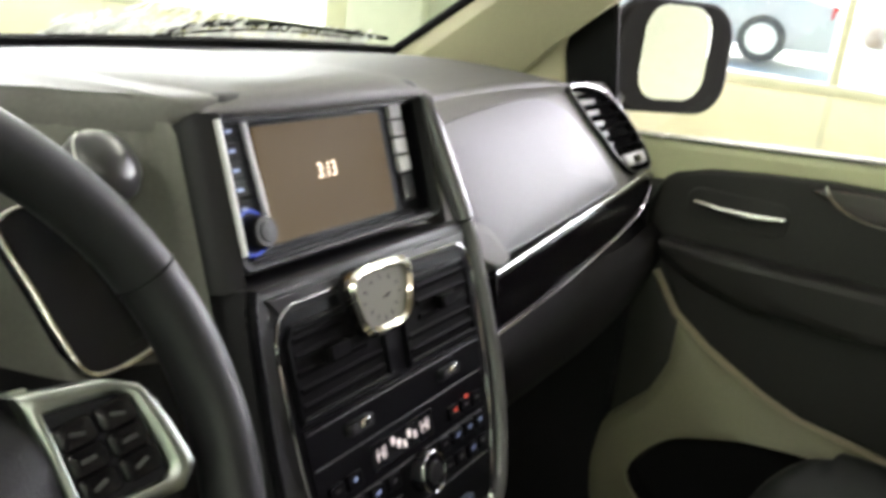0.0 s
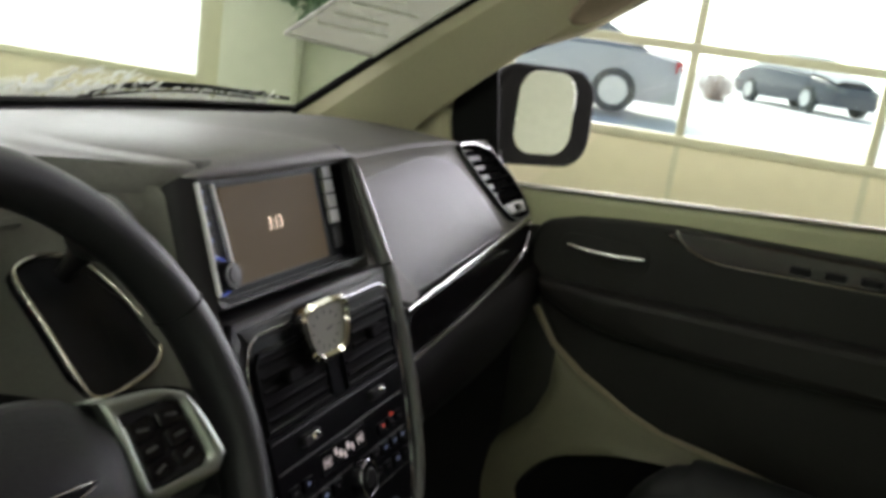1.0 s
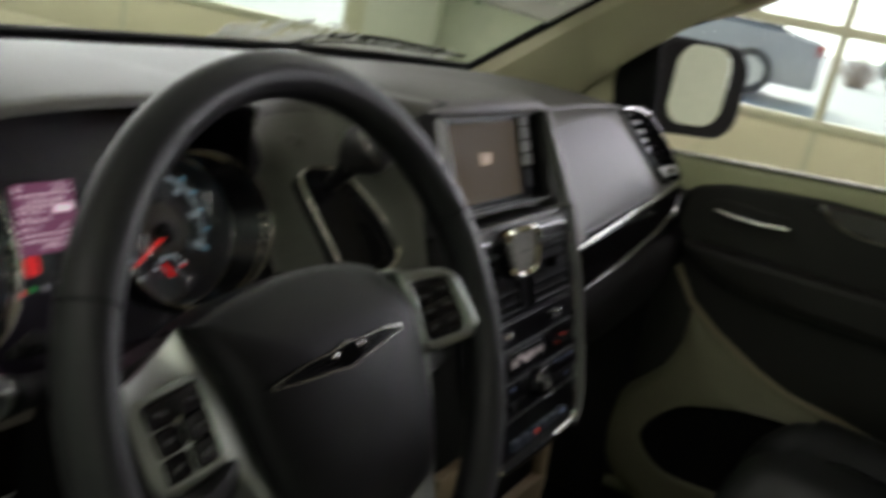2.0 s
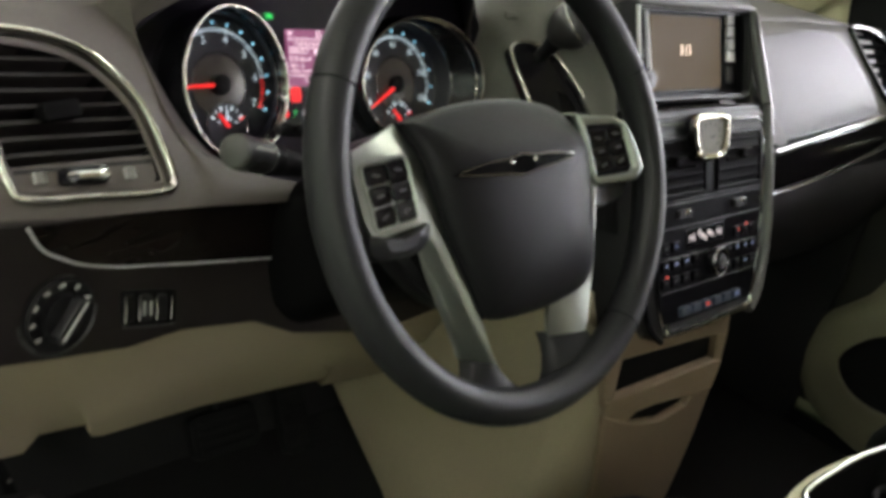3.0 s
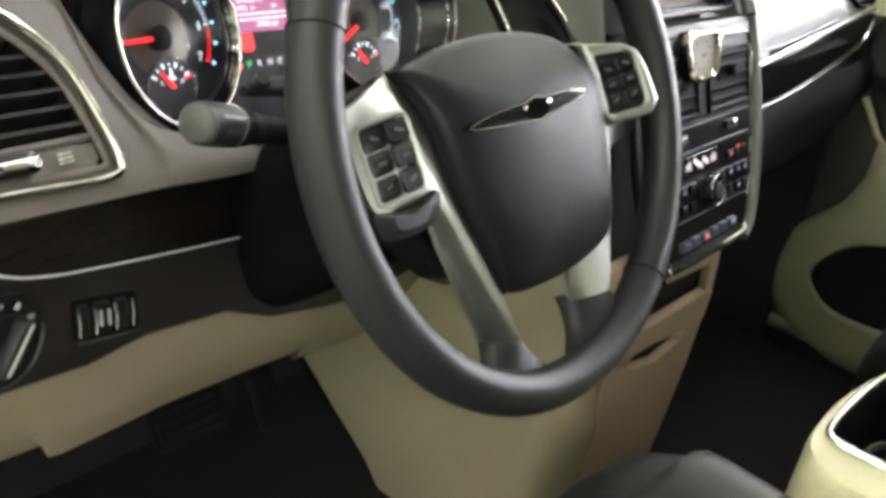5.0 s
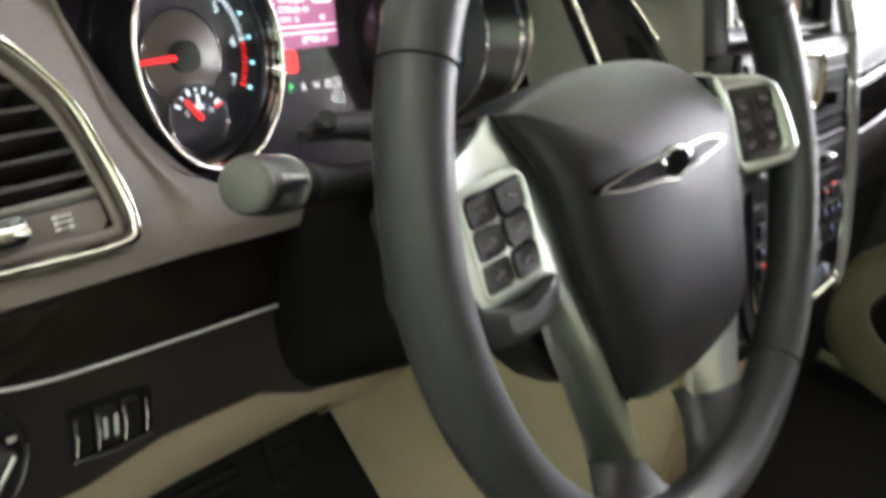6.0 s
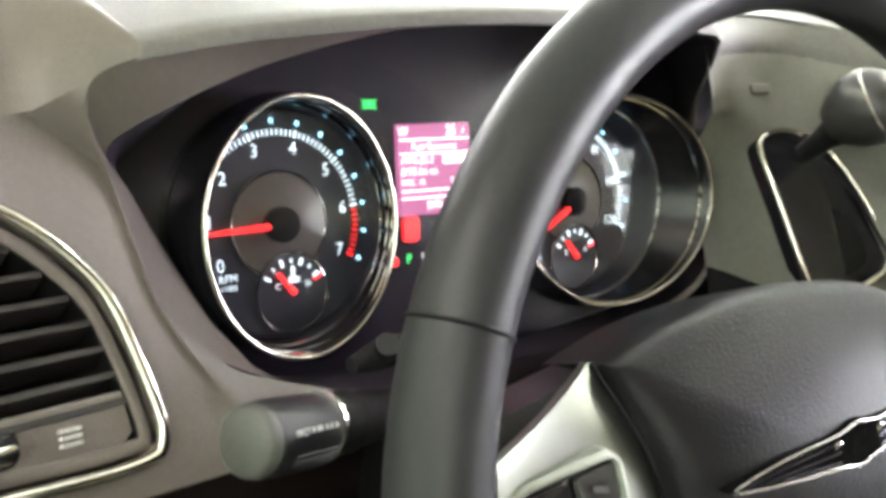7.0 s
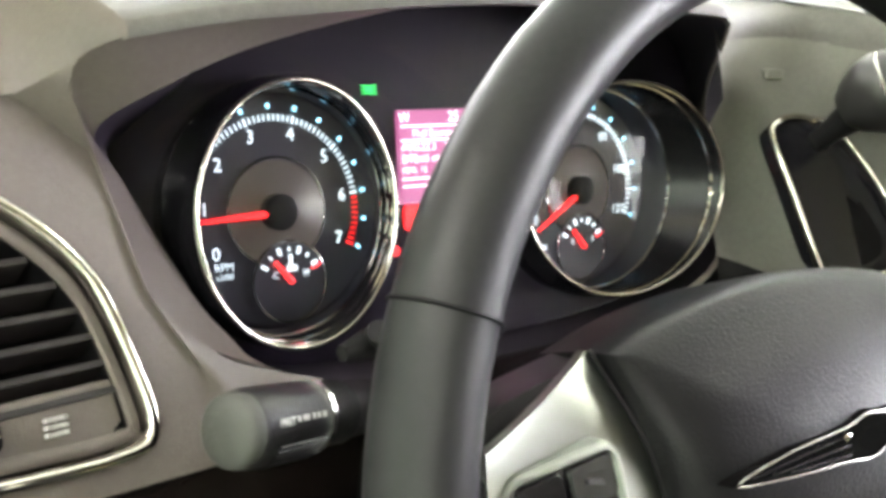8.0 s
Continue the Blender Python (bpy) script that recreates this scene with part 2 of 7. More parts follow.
def slab(out, m, d0, d1, bev=0.001, bm=None):
    """A plate with a bevelled front, from depth d0 to d1 on the map m."""
    i1, i2 = inset(out, bev * 0.3), inset(out, bev)
    rows = [[m(a, b, d0) for a, b in out], [m(a, b, d1 - bev) for a, b in out],
            [m(a, b, d1 - bev * 0.3) for a, b in i1], [m(a, b, d1) for a, b in i2]]
    return loops(rows, True, True, True, bm)


def frame_plate(outer, inner, m, d0, d1, bev=0.001, bm=None):
    """A plate with an opening; both outlines have the same number of points."""
    o2, i2 = inset(outer, bev), inset(inner, -bev)
    rows = [[m(a, b, d0) for a, b in outer], [m(a, b, d1 - bev) for a, b in outer], [m(a, b, d1) for a, b in o2],
            [m(a, b, d1) for a, b in i2], [m(a, b, d1 - bev) for a, b in inner], [m(a, b, d0) for a, b in inner]]
    rows.append(rows[0])
    bm = bm or bmesh.new()
    loops(rows, True, False, False, bm)
    bmesh.ops.remove_doubles(bm, verts=bm.verts[:], dist=1e-7)
    return bm


def dome(out, m, steps, bm=None):
    """Scaled outlines at rising heights: steps of (scale, height)."""
    cx, cy = sum(p[0] for p in out) / len(out), sum(p[1] for p in out) / len(out)
    rows = [[m(cx + (a - cx) * s, cy + (b - cy) * s, h) for a, b in out] for s, h in steps]
    return loops(rows, True, True, True, bm)


def tube(path, r, closed=False, seg=8, flat=1.0, ups=None, bm=None):
    """A round bar along points; r is a number or a list; flat squeezes it along the given up direction."""
    pts = [Vector(p) for p in path]
    k, rows = len(pts), []
    for i, p in enumerate(pts):
        a = pts[i - 1] if closed or i else pts[0]
        b = pts[(i + 1) % k] if closed or i < k - 1 else pts[-1]
        t = (b - a).normalized()
        up = Vector(ups or (0.13, 0.21, 0.97))
        s = t.cross(up).normalized()
        q = s.cross(t)
        rr = r[i] if isinstance(r, (list, tuple)) else r
        rows.append([p + s * rr * math.cos(2 * math.pi * j / seg) + q * rr * flat * math.sin(2 * math.pi * j / seg) for j in range(seg)])
    if closed:
        rows.append(rows[0])
        bm = loops(rows, True, False, False, bm)
        bmesh.ops.remove_doubles(bm, verts=bm.verts[:], dist=1e-7)
        return bm
    return loops(rows, True, True, True, bm)


def lathe(profile, o, axis, seg=32, bm=None, caps=True):
    """Turns (radius, height) pairs round an axis from o."""
    z = Vector(axis).normalized()
    x = z.orthogonal().normalized()
    y = z.cross(x)
    o = Vector(o)
    rows = [[o + z * h + (x * math.cos(2 * math.pi * i / seg) + y * math.sin(2 * math.pi * i / seg)) * r for i in range(seg)] for r, h in profile]
    return loops(rows, True, caps, caps, bm)


def box(lo, hi, bev=0.004, bm=None):
    lo, hi = Vector(lo), Vector(hi)
    c, s = (lo + hi) / 2, hi - lo
    tmp = bmesh.new()
    bmesh.ops.create_cube(tmp, size=1, matrix=Matrix.Translation(c) @ Matrix.Diagonal((*s, 1)))
    if bev:
        bmesh.ops.bevel(tmp, geom=tmp.edges[:], offset=min(bev, min(s) * 0.45), segments=2, affect="EDGES", profile=0.5)
    if bm is None:
        return tmp
    me = bpy.data.meshes.new("tmp")
    tmp.to_mesh(me)
    tmp.free()
    bm.from_mesh(me)
    bpy.data.meshes.remove(me)
    return bm


def letters(body, m, a, b, size, off=0.0006, align="CENTER", turn=0.0, thin=1.0):
    """Words in the built-in font, laid on the map m, as a bmesh."""
    cu = bpy.data.curves.new("words", "FONT")
    cu.body, cu.size, cu.align_x, cu.align_y, cu.resolution_u = body, size, align, "CENTER", 2
    ob = bpy.data.objects.new("words", cu)
    scene.collection.objects.link(ob)
    me = bpy.data.meshes.new_from_object(ob)
    bm = bmesh.new()
    bm.from_mesh(me)
    bpy.data.objects.remove(ob)
    bpy.data.curves.remove(cu)
    bpy.data.meshes.remove(me)
    c, s = math.cos(radians(turn)), math.sin(radians(turn))
    for v in bm.verts:
        x, y = v.co.x * thin, v.co.y
        v.co = m(a + x * c - y * s, b + x * s + y * c, off)
    return bm


def bar(m, a, b, w, h, off=0.0008, turn=0.0, bm=None):
    return loops([[m(*p, 0) for p in rrect(w, h, min(w, h) * 0.2, a, b, 2, turn)], [m(*p, off) for p in rrect(w, h, min(w, h) * 0.2, a, b, 2, turn)]], True, False, True, bm)




def ribbon(a, b, thick, k=6, bulge=0.0, n=4):
    """A solid skin between two curves of (x, z, off) on the wheel's plane."""
    ca, cb = smooth_loop(a, n, False), smooth_loop(b, n, False)
    rows = []
    for p, q in zip(ca, cb):
        front = []
        for i in range(k + 1):
            f = i / k
            x, z, o = (p[j] * (1 - f) + q[j] * f for j in range(3))
            front.append((x, z, o + bulge * math.sin(f * math.pi)))
        rows.append([PW(*v) for v in front] + [PW(v[0], v[1], v[2] - thick) for v in front[::-1]])
    return loops(rows, True, True, True)
# ---- faces of the dashboard, as maps ----
PF = slope_map(0.165, 0.936, 0.671, 0.298, -0.635)   # driver's side
PF2 = slope_map(0.153, 0.92, 0.1, 0.298, -0.655)      # driver's lower panel
PS = slope_map(0.065, 0.886, 0.34)                   # centre stack
PB = slope_map(0.087, 0.886, 0.34)                   # head unit's bezel
PD = slope_map(0.14, 1.002, 0.37)                    # head unit's display
PP = slope_map(0.16, 0.98, 0.7)                      # passenger's side
PG = slope_map(0.265, 0.98, 0.35)                    # gauge dials
PM = slope_map(0.222, 1.023, 0.75)                   # shifter panel
PW = plane_map((-0.437, 0.0112, 0.9857), (0, -0.8993, 0.4372))   # steering wheel


def PR(a, b, off=0.0):
    """The passenger door's inner face: a towards the rear, b up, off into the cabin."""
    return Vector((0.78 - off, -a, b))


# ---- garage ----
B = Matrix.Translation((4.70, 0.43, 0)) @ Matrix.Rotation(radians(9.7), 4, "Z")


def bbox(lo, hi, bev=0.003):
    bm = box(lo, hi, bev)
    bm.transform(B)
    return bm


def garage():
    structure("floor", bbox((-9, -8, -0.1), (0.1, 10, 0), 0), CONCRETE, "grey concrete garage floor", "floor")
    structure("ceiling", bbox((-9, -8, 3.4), (0.3, 10, 3.55), 0), CEIL, "white painted garage ceiling", "ceiling")
    structure("wall_west", bbox((-9.2, -8, 0), (-9, 10, 3.4), 0), GREENW, "green painted garage wall", "wall")
    structure("wall_south", bbox((-9, -8.2, 0), (0.3, -8, 3.4), 0), WALLP, "pale painted garage wall", "wall")
    structure("wall_north", bbox((-9, 10, 0), (0.3, 10.2, 3.4), 0), WALLP, "pale painted garage wall", "wall")
    # east wall: piers and lintel round two sectional doors
    structure("wall_east", bbox((0.0, 1.6, 0), (0.25, 3.06, 3.4), 0.01), WALLP, "pale green painted pier between the garage doors", "wall")
    structure("wall_east_lintel", bbox((0.0, -8, 2.95), (0.25, 10, 3.4), 0), WALLP, "pale green wall above the garage doors", "wall")
    structure("column", bbox((-0.14, 2.35, 0), (-0.004, 2.86, 3.4), 0.02), WALLP, "pale green painted column on the pier", "column")
    structure("door_jamb", bbox((-0.03, 2.88, 0), (0.0, 3.06, 2.95), 0.004), RAIL, "dark green garage door jamb", "door jamb")
    sectional_door("garage_door", -8.0, 1.6, -1.06, 0.82)
    sectional_door("garage_door", 3.06, 9.6, 4.9, 0.72, 1.84)
    for s0, s1, z in ((-7.9, 1.5, 0.9), (3.2, 9.5, 0.8)):
        fill_panel((0.16, (s0 + s1) / 2, (z + 2.9) / 2), s1 - s0, 2.9 - z, 0)
    # added fill light for the dash; the north wall has no window
    fill_panel((-4.5, 9.9, 1.9), 7.5, 2.0, 90, 10.0)


def fill_panel(at, length, height, turn, power=26.0):
    """Sky light in a glazed door's opening, also added fill at the north wall."""
    la = new("daylight_fill", bpy.data.lights.new("daylight_fill", "AREA"))
    la.data.shape, la.data.size, la.data.size_y = "RECTANGLE", height, length
    la.data.energy, la.data.color = power * length * height, (1.05, 0.935, 1.13)
    la.matrix_world = B @ Matrix.Translation(at) @ Matrix.Rotation(radians(turn), 4, "Z") @ Matrix.Rotation(radians(90), 4, "Y")


def sectional_door(name, s0, s1, first, sill, pitch=1.06):
    d = thing(name, B @ Vector((0.1, (s0 + s1) / 2, 0)), "cream sectional garage door with rows of clear panes", "garage door", "garage doors")
    d["kind"] = "structure"
    x0, x1 = 0.06, 0.10
    part("bottom_panel", bbox((x0, s0, 0), (x1, s1, sill - 0.4), 0.004), DOORP, d)
    part("middle_panel", bbox((x0, s0, sill - 0.396), (x1, s1, sill), 0.004), DOORP, d)
    posts = [first + i * pitch for i in range(-9, 10) if s0 < first + i * pitch < s1]
    for r in range(5):
        z = sill + 0.535 * r
        if z > 2.9:
            break
        part("rail", bbox((x0 - 0.012, s0, z - 0.028), (x1, s1, z + 0.028), 0.004), RAIL, d)
    for s in posts:
        part("stile", bbox((x0 - 0.008, s - 0.025, sill), (x1 - 0.002, s + 0.025, 2.95), 0.004), RAIL, d)
        part("rib", bbox((x0 - 0.006, s - 0.02, 0.02), (x0 + 0.004, s + 0.02, sill - 0.03), 0.002), RAIL, d)
    edges = [s0] + posts + [s1]
    for a, b in zip(edges, edges[1:]):
        for r in range(4):
            z = sill + 0.535 * r
            p = part("pane", bbox((x0 + 0.012, a + 0.02, z + 0.02), (x0 + 0.016, b - 0.02, min(z + 0.52, 2.95)), 0), GLASS, d)
            p.visible_shadow = False


garage()


def ceiling_light(x, y, length=2.4, power=45):
    f = thing("ceiling_light", (x, y, 3.36), "white fluorescent batten lamp under the garage ceiling", "lamp", "ceiling lights")
    part("housing", box((x - 0.12, y - length / 2, 3.33), (x + 0.12, y + length / 2, 3.398), 0.01), CEIL, f)
    part("diffuser", box((x - 0.1, y - length / 2 + 0.03, 3.305), (x + 0.1, y + length / 2 - 0.03, 3.33), 0.01), LAMPM, f)
    la = new("lamp", bpy.data.lights.new("lamp", "AREA"))
    la.data.shape, la.data.size, la.data.size_y, la.data.energy = "RECTANGLE", 0.2, length, power
    la.data.color = (1.03, 0.97, 0.93)
    la.matrix_world = pose(x, y, 3.29)
    la.parent = f
    la.matrix_parent_inverse = Matrix.Translation((-x, -y, -3.36))


LAMPM = mat("lit_lamp_diffuser", (0.9, 0.9, 0.85), 0.5, emit=(1, 0.97, 0.85), power=6.0)
for lx, ly in ((-3.0, -3.6), (-3.0, 0.0), (-3.0, 3.6), (2.6, -3.6), (2.6, 0.4), (2.6, 4.4)):
    ceiling_light(lx, ly, power=24 if lx < 0 else 20)


# ---- outdoors ----
def outdoors():
    bm = bmesh.new()
    rows = []
    for r, z in ((0.26, -0.02), (1, 0.0), (5, 0.22), (10, 0.45), (16, 0.56), (23, 0.64), (60, 0.9), (200, 1.0), (900, 1.1)):
        rows.append([B @ Vector((r, s, z)) for s in (-900, -200, -60, -30, -15, -8, 0, 8, 15, 30, 60, 200, 900)])
    structure("ground", loops(rows, False, bm=bm), FROST, "trodden snow on the yard outside", "ground")


def sky_backdrop():
    """The bright overcast distance beyond the yard."""
    m = mat("white_winter_sky", (0.8, 0.8, 0.8), 0.9, emit=(1.0, 0.99, 0.97), power=2.2)
    rows = [[(700 * math.sin(radians(a)), 700 * math.cos(radians(a)), z) for a in range(-10, 191, 10)] for z in (-6, 20, 60, 140)]
    structure("backdrop", loops(rows, False), m, "plain white overcast sky far beyond the yard", "backdrop")


sky_backdrop()
outdoors()
# paint, glass and tyres are lightened to carry the yard's glare
CARBLUE = mat("blue_grey_car_paint", (0.5, 0.5, 0.525), 0.35, metal=0.0, coat=0.1, grain=0.05)
CARDARK = mat("dark_car_paint", (0.1, 0.105, 0.13), 0.35, metal=0.1, coat=0.2, grain=0.05)
CARGLASS = mat("glare_lifted_car_glass", (0.2, 0.21, 0.22), 0.2)
TYRE = mat("glare_lifted_tyre", (0.1, 0.1, 0.1), 0.8, grain=0.2, scale=60)
TAIL = mat("red_tail_lens", (0.55, 0.03, 0.03), 0.2)


def parked_car(m, paint, label, snow=False):
    """A saloon: 4.6 m long along its own x, wheels on z = 0."""
    c = thing("parked_car", m.translation, label, "car", "cars in the yard")
    prof = [(-2.3, 0.55, 0.62), (-2.28, 0.9, 0.68), (-1.7, 1.0, 0.72), (-1.0, 1.02, 0.75), (0, 1.0, 0.76), (1.0, 0.96, 0.74), (1.9, 0.86, 0.7), (2.25, 0.72, 0.62), (2.3, 0.5, 0.58)]
    rows = []
    for x, top, w in prof:
        rows.append([m @ Vector((x, y, z)) for y, z in ((-w * 0.96, 0.22), (-w - 0.08, 0.4), (-w - 0.08, 0.62), (-w, top - 0.06), (-w * 0.8, top), (w * 0.8, top), (w, top - 0.06), (w + 0.08, 0.62), (w + 0.08, 0.4), (w * 0.96, 0.22))])
    part("body", loops(rows, True, True, True), paint, c)
    rows = []
    for x, z, w in ((-1.75, 0.99, 0.68), (-1.0, 1.36, 0.58), (-0.2, 1.45, 0.56), (0.5, 1.38, 0.58), (1.15, 0.97, 0.68)):
        rows.append([m @ Vector((x, y, q)) for y, q in ((-w - 0.02, 0.94), (-w * 0.93, z), (w * 0.93, z), (w + 0.02, 0.94))])
    part("cabin_glass", loops(rows, True, True, True), FROST if snow else CARGLASS, c, "snow-covered windows" if snow else "dark side windows")
    part("roof", loops([[m @ Vector((x, y, z + 0.012)) for y, z in ((-0.54, z0 - 0.02), (-0.4, z0), (0.4, z0), (0.54, z0 - 0.02))] for x, z0 in ((-1.02, 1.36), (-0.6, 1.43), (-0.2, 1.455), (0.2, 1.43), (0.52, 1.38))], False), FROST if snow else paint, c)
    if snow:
        part("snow_cap", loops([[m @ Vector((x, y, z)) for y, z in ((-0.6, z0 + 0.01), (-0.4, z0 + 0.09), (0.4, z0 + 0.1), (0.6, z0 + 0.01))] for x, z0 in ((1.0, 0.97), (1.3, 0.96), (1.8, 0.9), (2.2, 0.78))], False), FROST, c, "snow on the bonnet")
    for x in (-1.35, 1.4):
        for s in (-1, 1):
            o, ax = m @ Vector((x, s * 0.66, 0.33)), m.to_3x3() @ Vector((0, s, 0))
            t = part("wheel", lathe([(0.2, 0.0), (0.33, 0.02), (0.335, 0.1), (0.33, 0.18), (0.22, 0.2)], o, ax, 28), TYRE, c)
            part("rim", lathe([(0.218, 0.19), (0.215, 0.214), (0.18, 0.206), (0.06, 0.212), (0.03, 0.22)], o, ax, 20), PALESIL, t)
    for s in (-1, 1):
        part("tail_light", loops([[m @ Vector((-2.31, s * y, z)) for y, z in ((0.42, 0.72), (0.66, 0.7), (0.66, 0.86), (0.42, 0.86))], [m @ Vector((-2.2, s * y, z)) for y, z in ((0.42, 0.72), (0.76, 0.7), (0.73, 0.87), (0.42, 0.87))]], True, True, True), TAIL, c)
        part("head_light", loops([[m @ Vector((2.3, s * y, z)) for y, z in ((0.36, 0.56), (0.6, 0.56), (0.6, 0.7), (0.36, 0.68))], [m @ Vector((2.1, s * y, z)) for y, z in ((0.36, 0.56), (0.74, 0.56), (0.72, 0.74), (0.36, 0.74))]], True, True, True), CARGLASS, c)
    return c


def yard(az, d, turn, z=0.45):
    return Matrix.Translation((-0.8 + d * math.sin(radians(az)), -0.27 + d * math.cos(radians(az)), z)) @ Matrix.Rotation(radians(turn), 4, "Z")


parked_car(yard(73.2, 15.0, 99), CARBLUE, "blue-grey saloon car parked on the snowy yard")
parked_car(yard(72.0, 21.5, 99, 0.57), CARBLUE, "second grey saloon car further out in the yard")
parked_car(yard(89.0, 27.0, 215, 0.62), CARDARK, "dark car with snow on its bonnet and roof", True)


TWIG = mat("dry_brown_twig", (0.5, 0.38, 0.32), 0.8, grain=0.1)


def dry_shrub():
    """A bare brown bush of thin forked twigs."""
    m = yard(84.1, 24.0, 0, 0.6)
    b = thing("dry_shrub", m.translation, "bare brown shrub standing in the snow", "shrub")
    rnd = random.Random(9)
    bm = bmesh.new()
    for i in range(150):
        a, t, h = rnd.random() * 6.28, rnd.random() ** 0.6, 0.25 + 0.75 * rnd.random()
        c = Vector((math.cos(a), math.sin(a), 0))
        p0, p2 = c * 0.25 * rnd.random() + Vector((0, 0, -0.05)), c * 0.75 * t + Vector((0, 0, h * (1.1 - 0.45 * t * t)))
        p1 = p0.lerp(p2, 0.4) + Vector((0, 0, 0.1))
        tube([m @ p0, m @ p1, m @ p2], [0.005, 0.004, 0.0025], seg=4, bm=bm)
        q = p1 + Vector((rnd.random() - 0.5, rnd.random() - 0.5, 0.5 * rnd.random())) * 0.7
        tube([m @ p1, m @ q], [0.0035, 0.002], seg=4, bm=bm)
    tagged(part("twigs", bm, TWIG, b), kind="stuff")


dry_shrub()


def hanging_plant():
    p = thing("hanging_plant", B @ Vector((-0.2, 2.0, 1.3)), "dark green trailing plant beside the column", "plant")
    rnd = random.Random(4)
    part("stem", tube([B @ Vector((-0.2 + 0.03 * math.sin(i), 2.02 + 0.05 * math.cos(i * 1.7), 1.25 + 0.16 * i)) for i in range(9)], 0.012), LEAF, p)
    bm = bmesh.new()
    for i in range(900):
        z = 1.12 + 1.4 * rnd.random() ** 0.8
        w = 0.1 + 0.5 * min(1, (z - 1.1) / 0.55)
        c = B @ Vector((-0.2 - 0.3 * rnd.random(), 2.06 + (rnd.random() - 0.5) * 2 * w, z))
        r = Euler((rnd.random() * 6, rnd.random() * 6, rnd.random() * 6)).to_matrix()
        s = 0.035 + 0.04 * rnd.random()
        q = [c + r @ Vector(v) * s for v in ((-1, 0, 0), (0, 0.35, 0.15), (1, 0, 0), (0, -0.35, 0.15))]
        bm.faces.new([bm.verts.new(v) for v in q])
    tagged(part("leaves", bm, LEAF, p), kind="stuff")


hanging_plant()


# ---- van shell ----
def van_shell():
    # headliner, floor, rear, passenger-side wall behind the door
    rows = []
    for y, z in ((-0.12, 1.60), (-0.3, 1.645), (-0.7, 1.68), (-1.6, 1.69), (-2.4, 1.66)):
        rows.append([(x, y + 0.05 * (abs(x) / 0.7) ** 2 * (1 if y > -0.2 else 0), z - 0.07 * (abs(x) / 0.72) ** 3) for x in (-0.72, -0.55, -0.3, 0, 0.3, 0.55, 0.72)])
    up = [[(p[0], p[1], p[2] + 0.03) for p in r] for r in rows]
    bm = loops(rows, False)
    loops(up, False, bm=bm)
    structure("ceiling_headliner", bm, HEADLINER, "tan cloth headliner of the van", "headliner")
    structure("floor_van", box((-0.78, -2.4, 0.24), (0.78, 0.62, 0.28), 0.01), CARPET, "black carpeted van floor", "floor")
    structure("wall_rear", box((-0.78, -2.46, 0.28), (0.78, -2.4, 1.66), 0.01), HEADLINER, "tan rear trim of the van", "wall")
    structure("firewall", box((-0.8, 0.6, 0.25), (0.8, 0.64, 1.03), 0.01), CARPET, "black carpeted bulkhead under the dashboard", "wall")
    structure("wall_side", box((0.8, -2.4, 0.28), (0.86, -0.95, 1.0), 0.02), TAN, "tan side trim behind the front door", "wall")
    structure("pillar_b", box((0.74, -1.02, 0.3), (0.84, -0.86, 1.6), 0.03), TAN, "tan door pillar trim", "pillar")
    structure("pillar_b_driver", box((-0.84, -1.12, 0.3), (-0.74, -0.96, 1.6), 0.03), TAN, "tan door pillar trim by the driver", "pillar")
    structure("kick_panel", box((0.755, 0.13, 0.28), (0.8, 0.62, 0.9), 0.01), CARPET, "black carpeted kick panel in the passenger footwell", "kick panel")
    structure("kick_panel_driver", box((-0.87, 0.3, 0.28), (-0.825, 0.62, 0.8), 0.01), BLACK, "black kick panel in the driver's footwell", "kick panel")
    structure("sill_passenger", box((0.78, -1.0, 0.2), (0.88, 0.62, 0.33), 0.01), BLACK, "black sill under the passenger door", "sill")
    structure("sill", box((-0.92, -1.0, 0.24), (-0.86, 0.4, 0.33), 0.02), BLACK, "black plastic sill plate of the open doorway", "sill")
    # windscreen, raked, in one curved sheet
    rows = []
    for i in range(9):
        f = i / 8
        rows.append([ws(x, f) for x in WSX])
    g = structure("window_windscreen", loops(rows, False), TINTED, "green-tinted raked windscreen with frost along its foot", "windscreen")
    g.visible_shadow = False
    # black border round the glass
    bm = tube([ws(x, 0.0) + Vector((0, -0.004, 0.004)) for x in WSX], 0.014, flat=0.5)
    structure("trim_windscreen_foot", bm, DEEP, "black rubber strip at the windscreen foot", "trim")
    for s in (1, -1):
        bm = tube([ws(s * 0.70 * (1 - 0.0 * f), f) + Vector((-s * 0.004, -0.004, 0)) for f in [i / 12 for i in range(13)]], 0.008)
        structure("trim_windscreen_side", bm, DEEP, "black seal beside the windscreen", "trim")
    bm = tube([(x, 0.85 - 0.1 * (x / 0.7) ** 2, 1.03) for x in (-0.8, -0.4, 0, 0.4, 0.8)], 0.05, flat=0.4)
    structure("cowl", bm, DEEP, "black plastic cowl below the windscreen", "cowl")


WSX = [-0.70 + 1.4 * i / 14 for i in range(15)]


def ws(x, f):
    """A point of the windscreen; f runs from its foot to its head."""
    k = (abs(x) / 0.7) ** 2.5
    y0, z0 = 0.71 - 0.13 * k, 1.06 - 0.0 * k
    return Vector((x * (1 - 0.0 * f), y0 - 0.78 * f, z0 + 0.53 * f + 0.02 * math.sin(f * 3.14)))


van_shell()


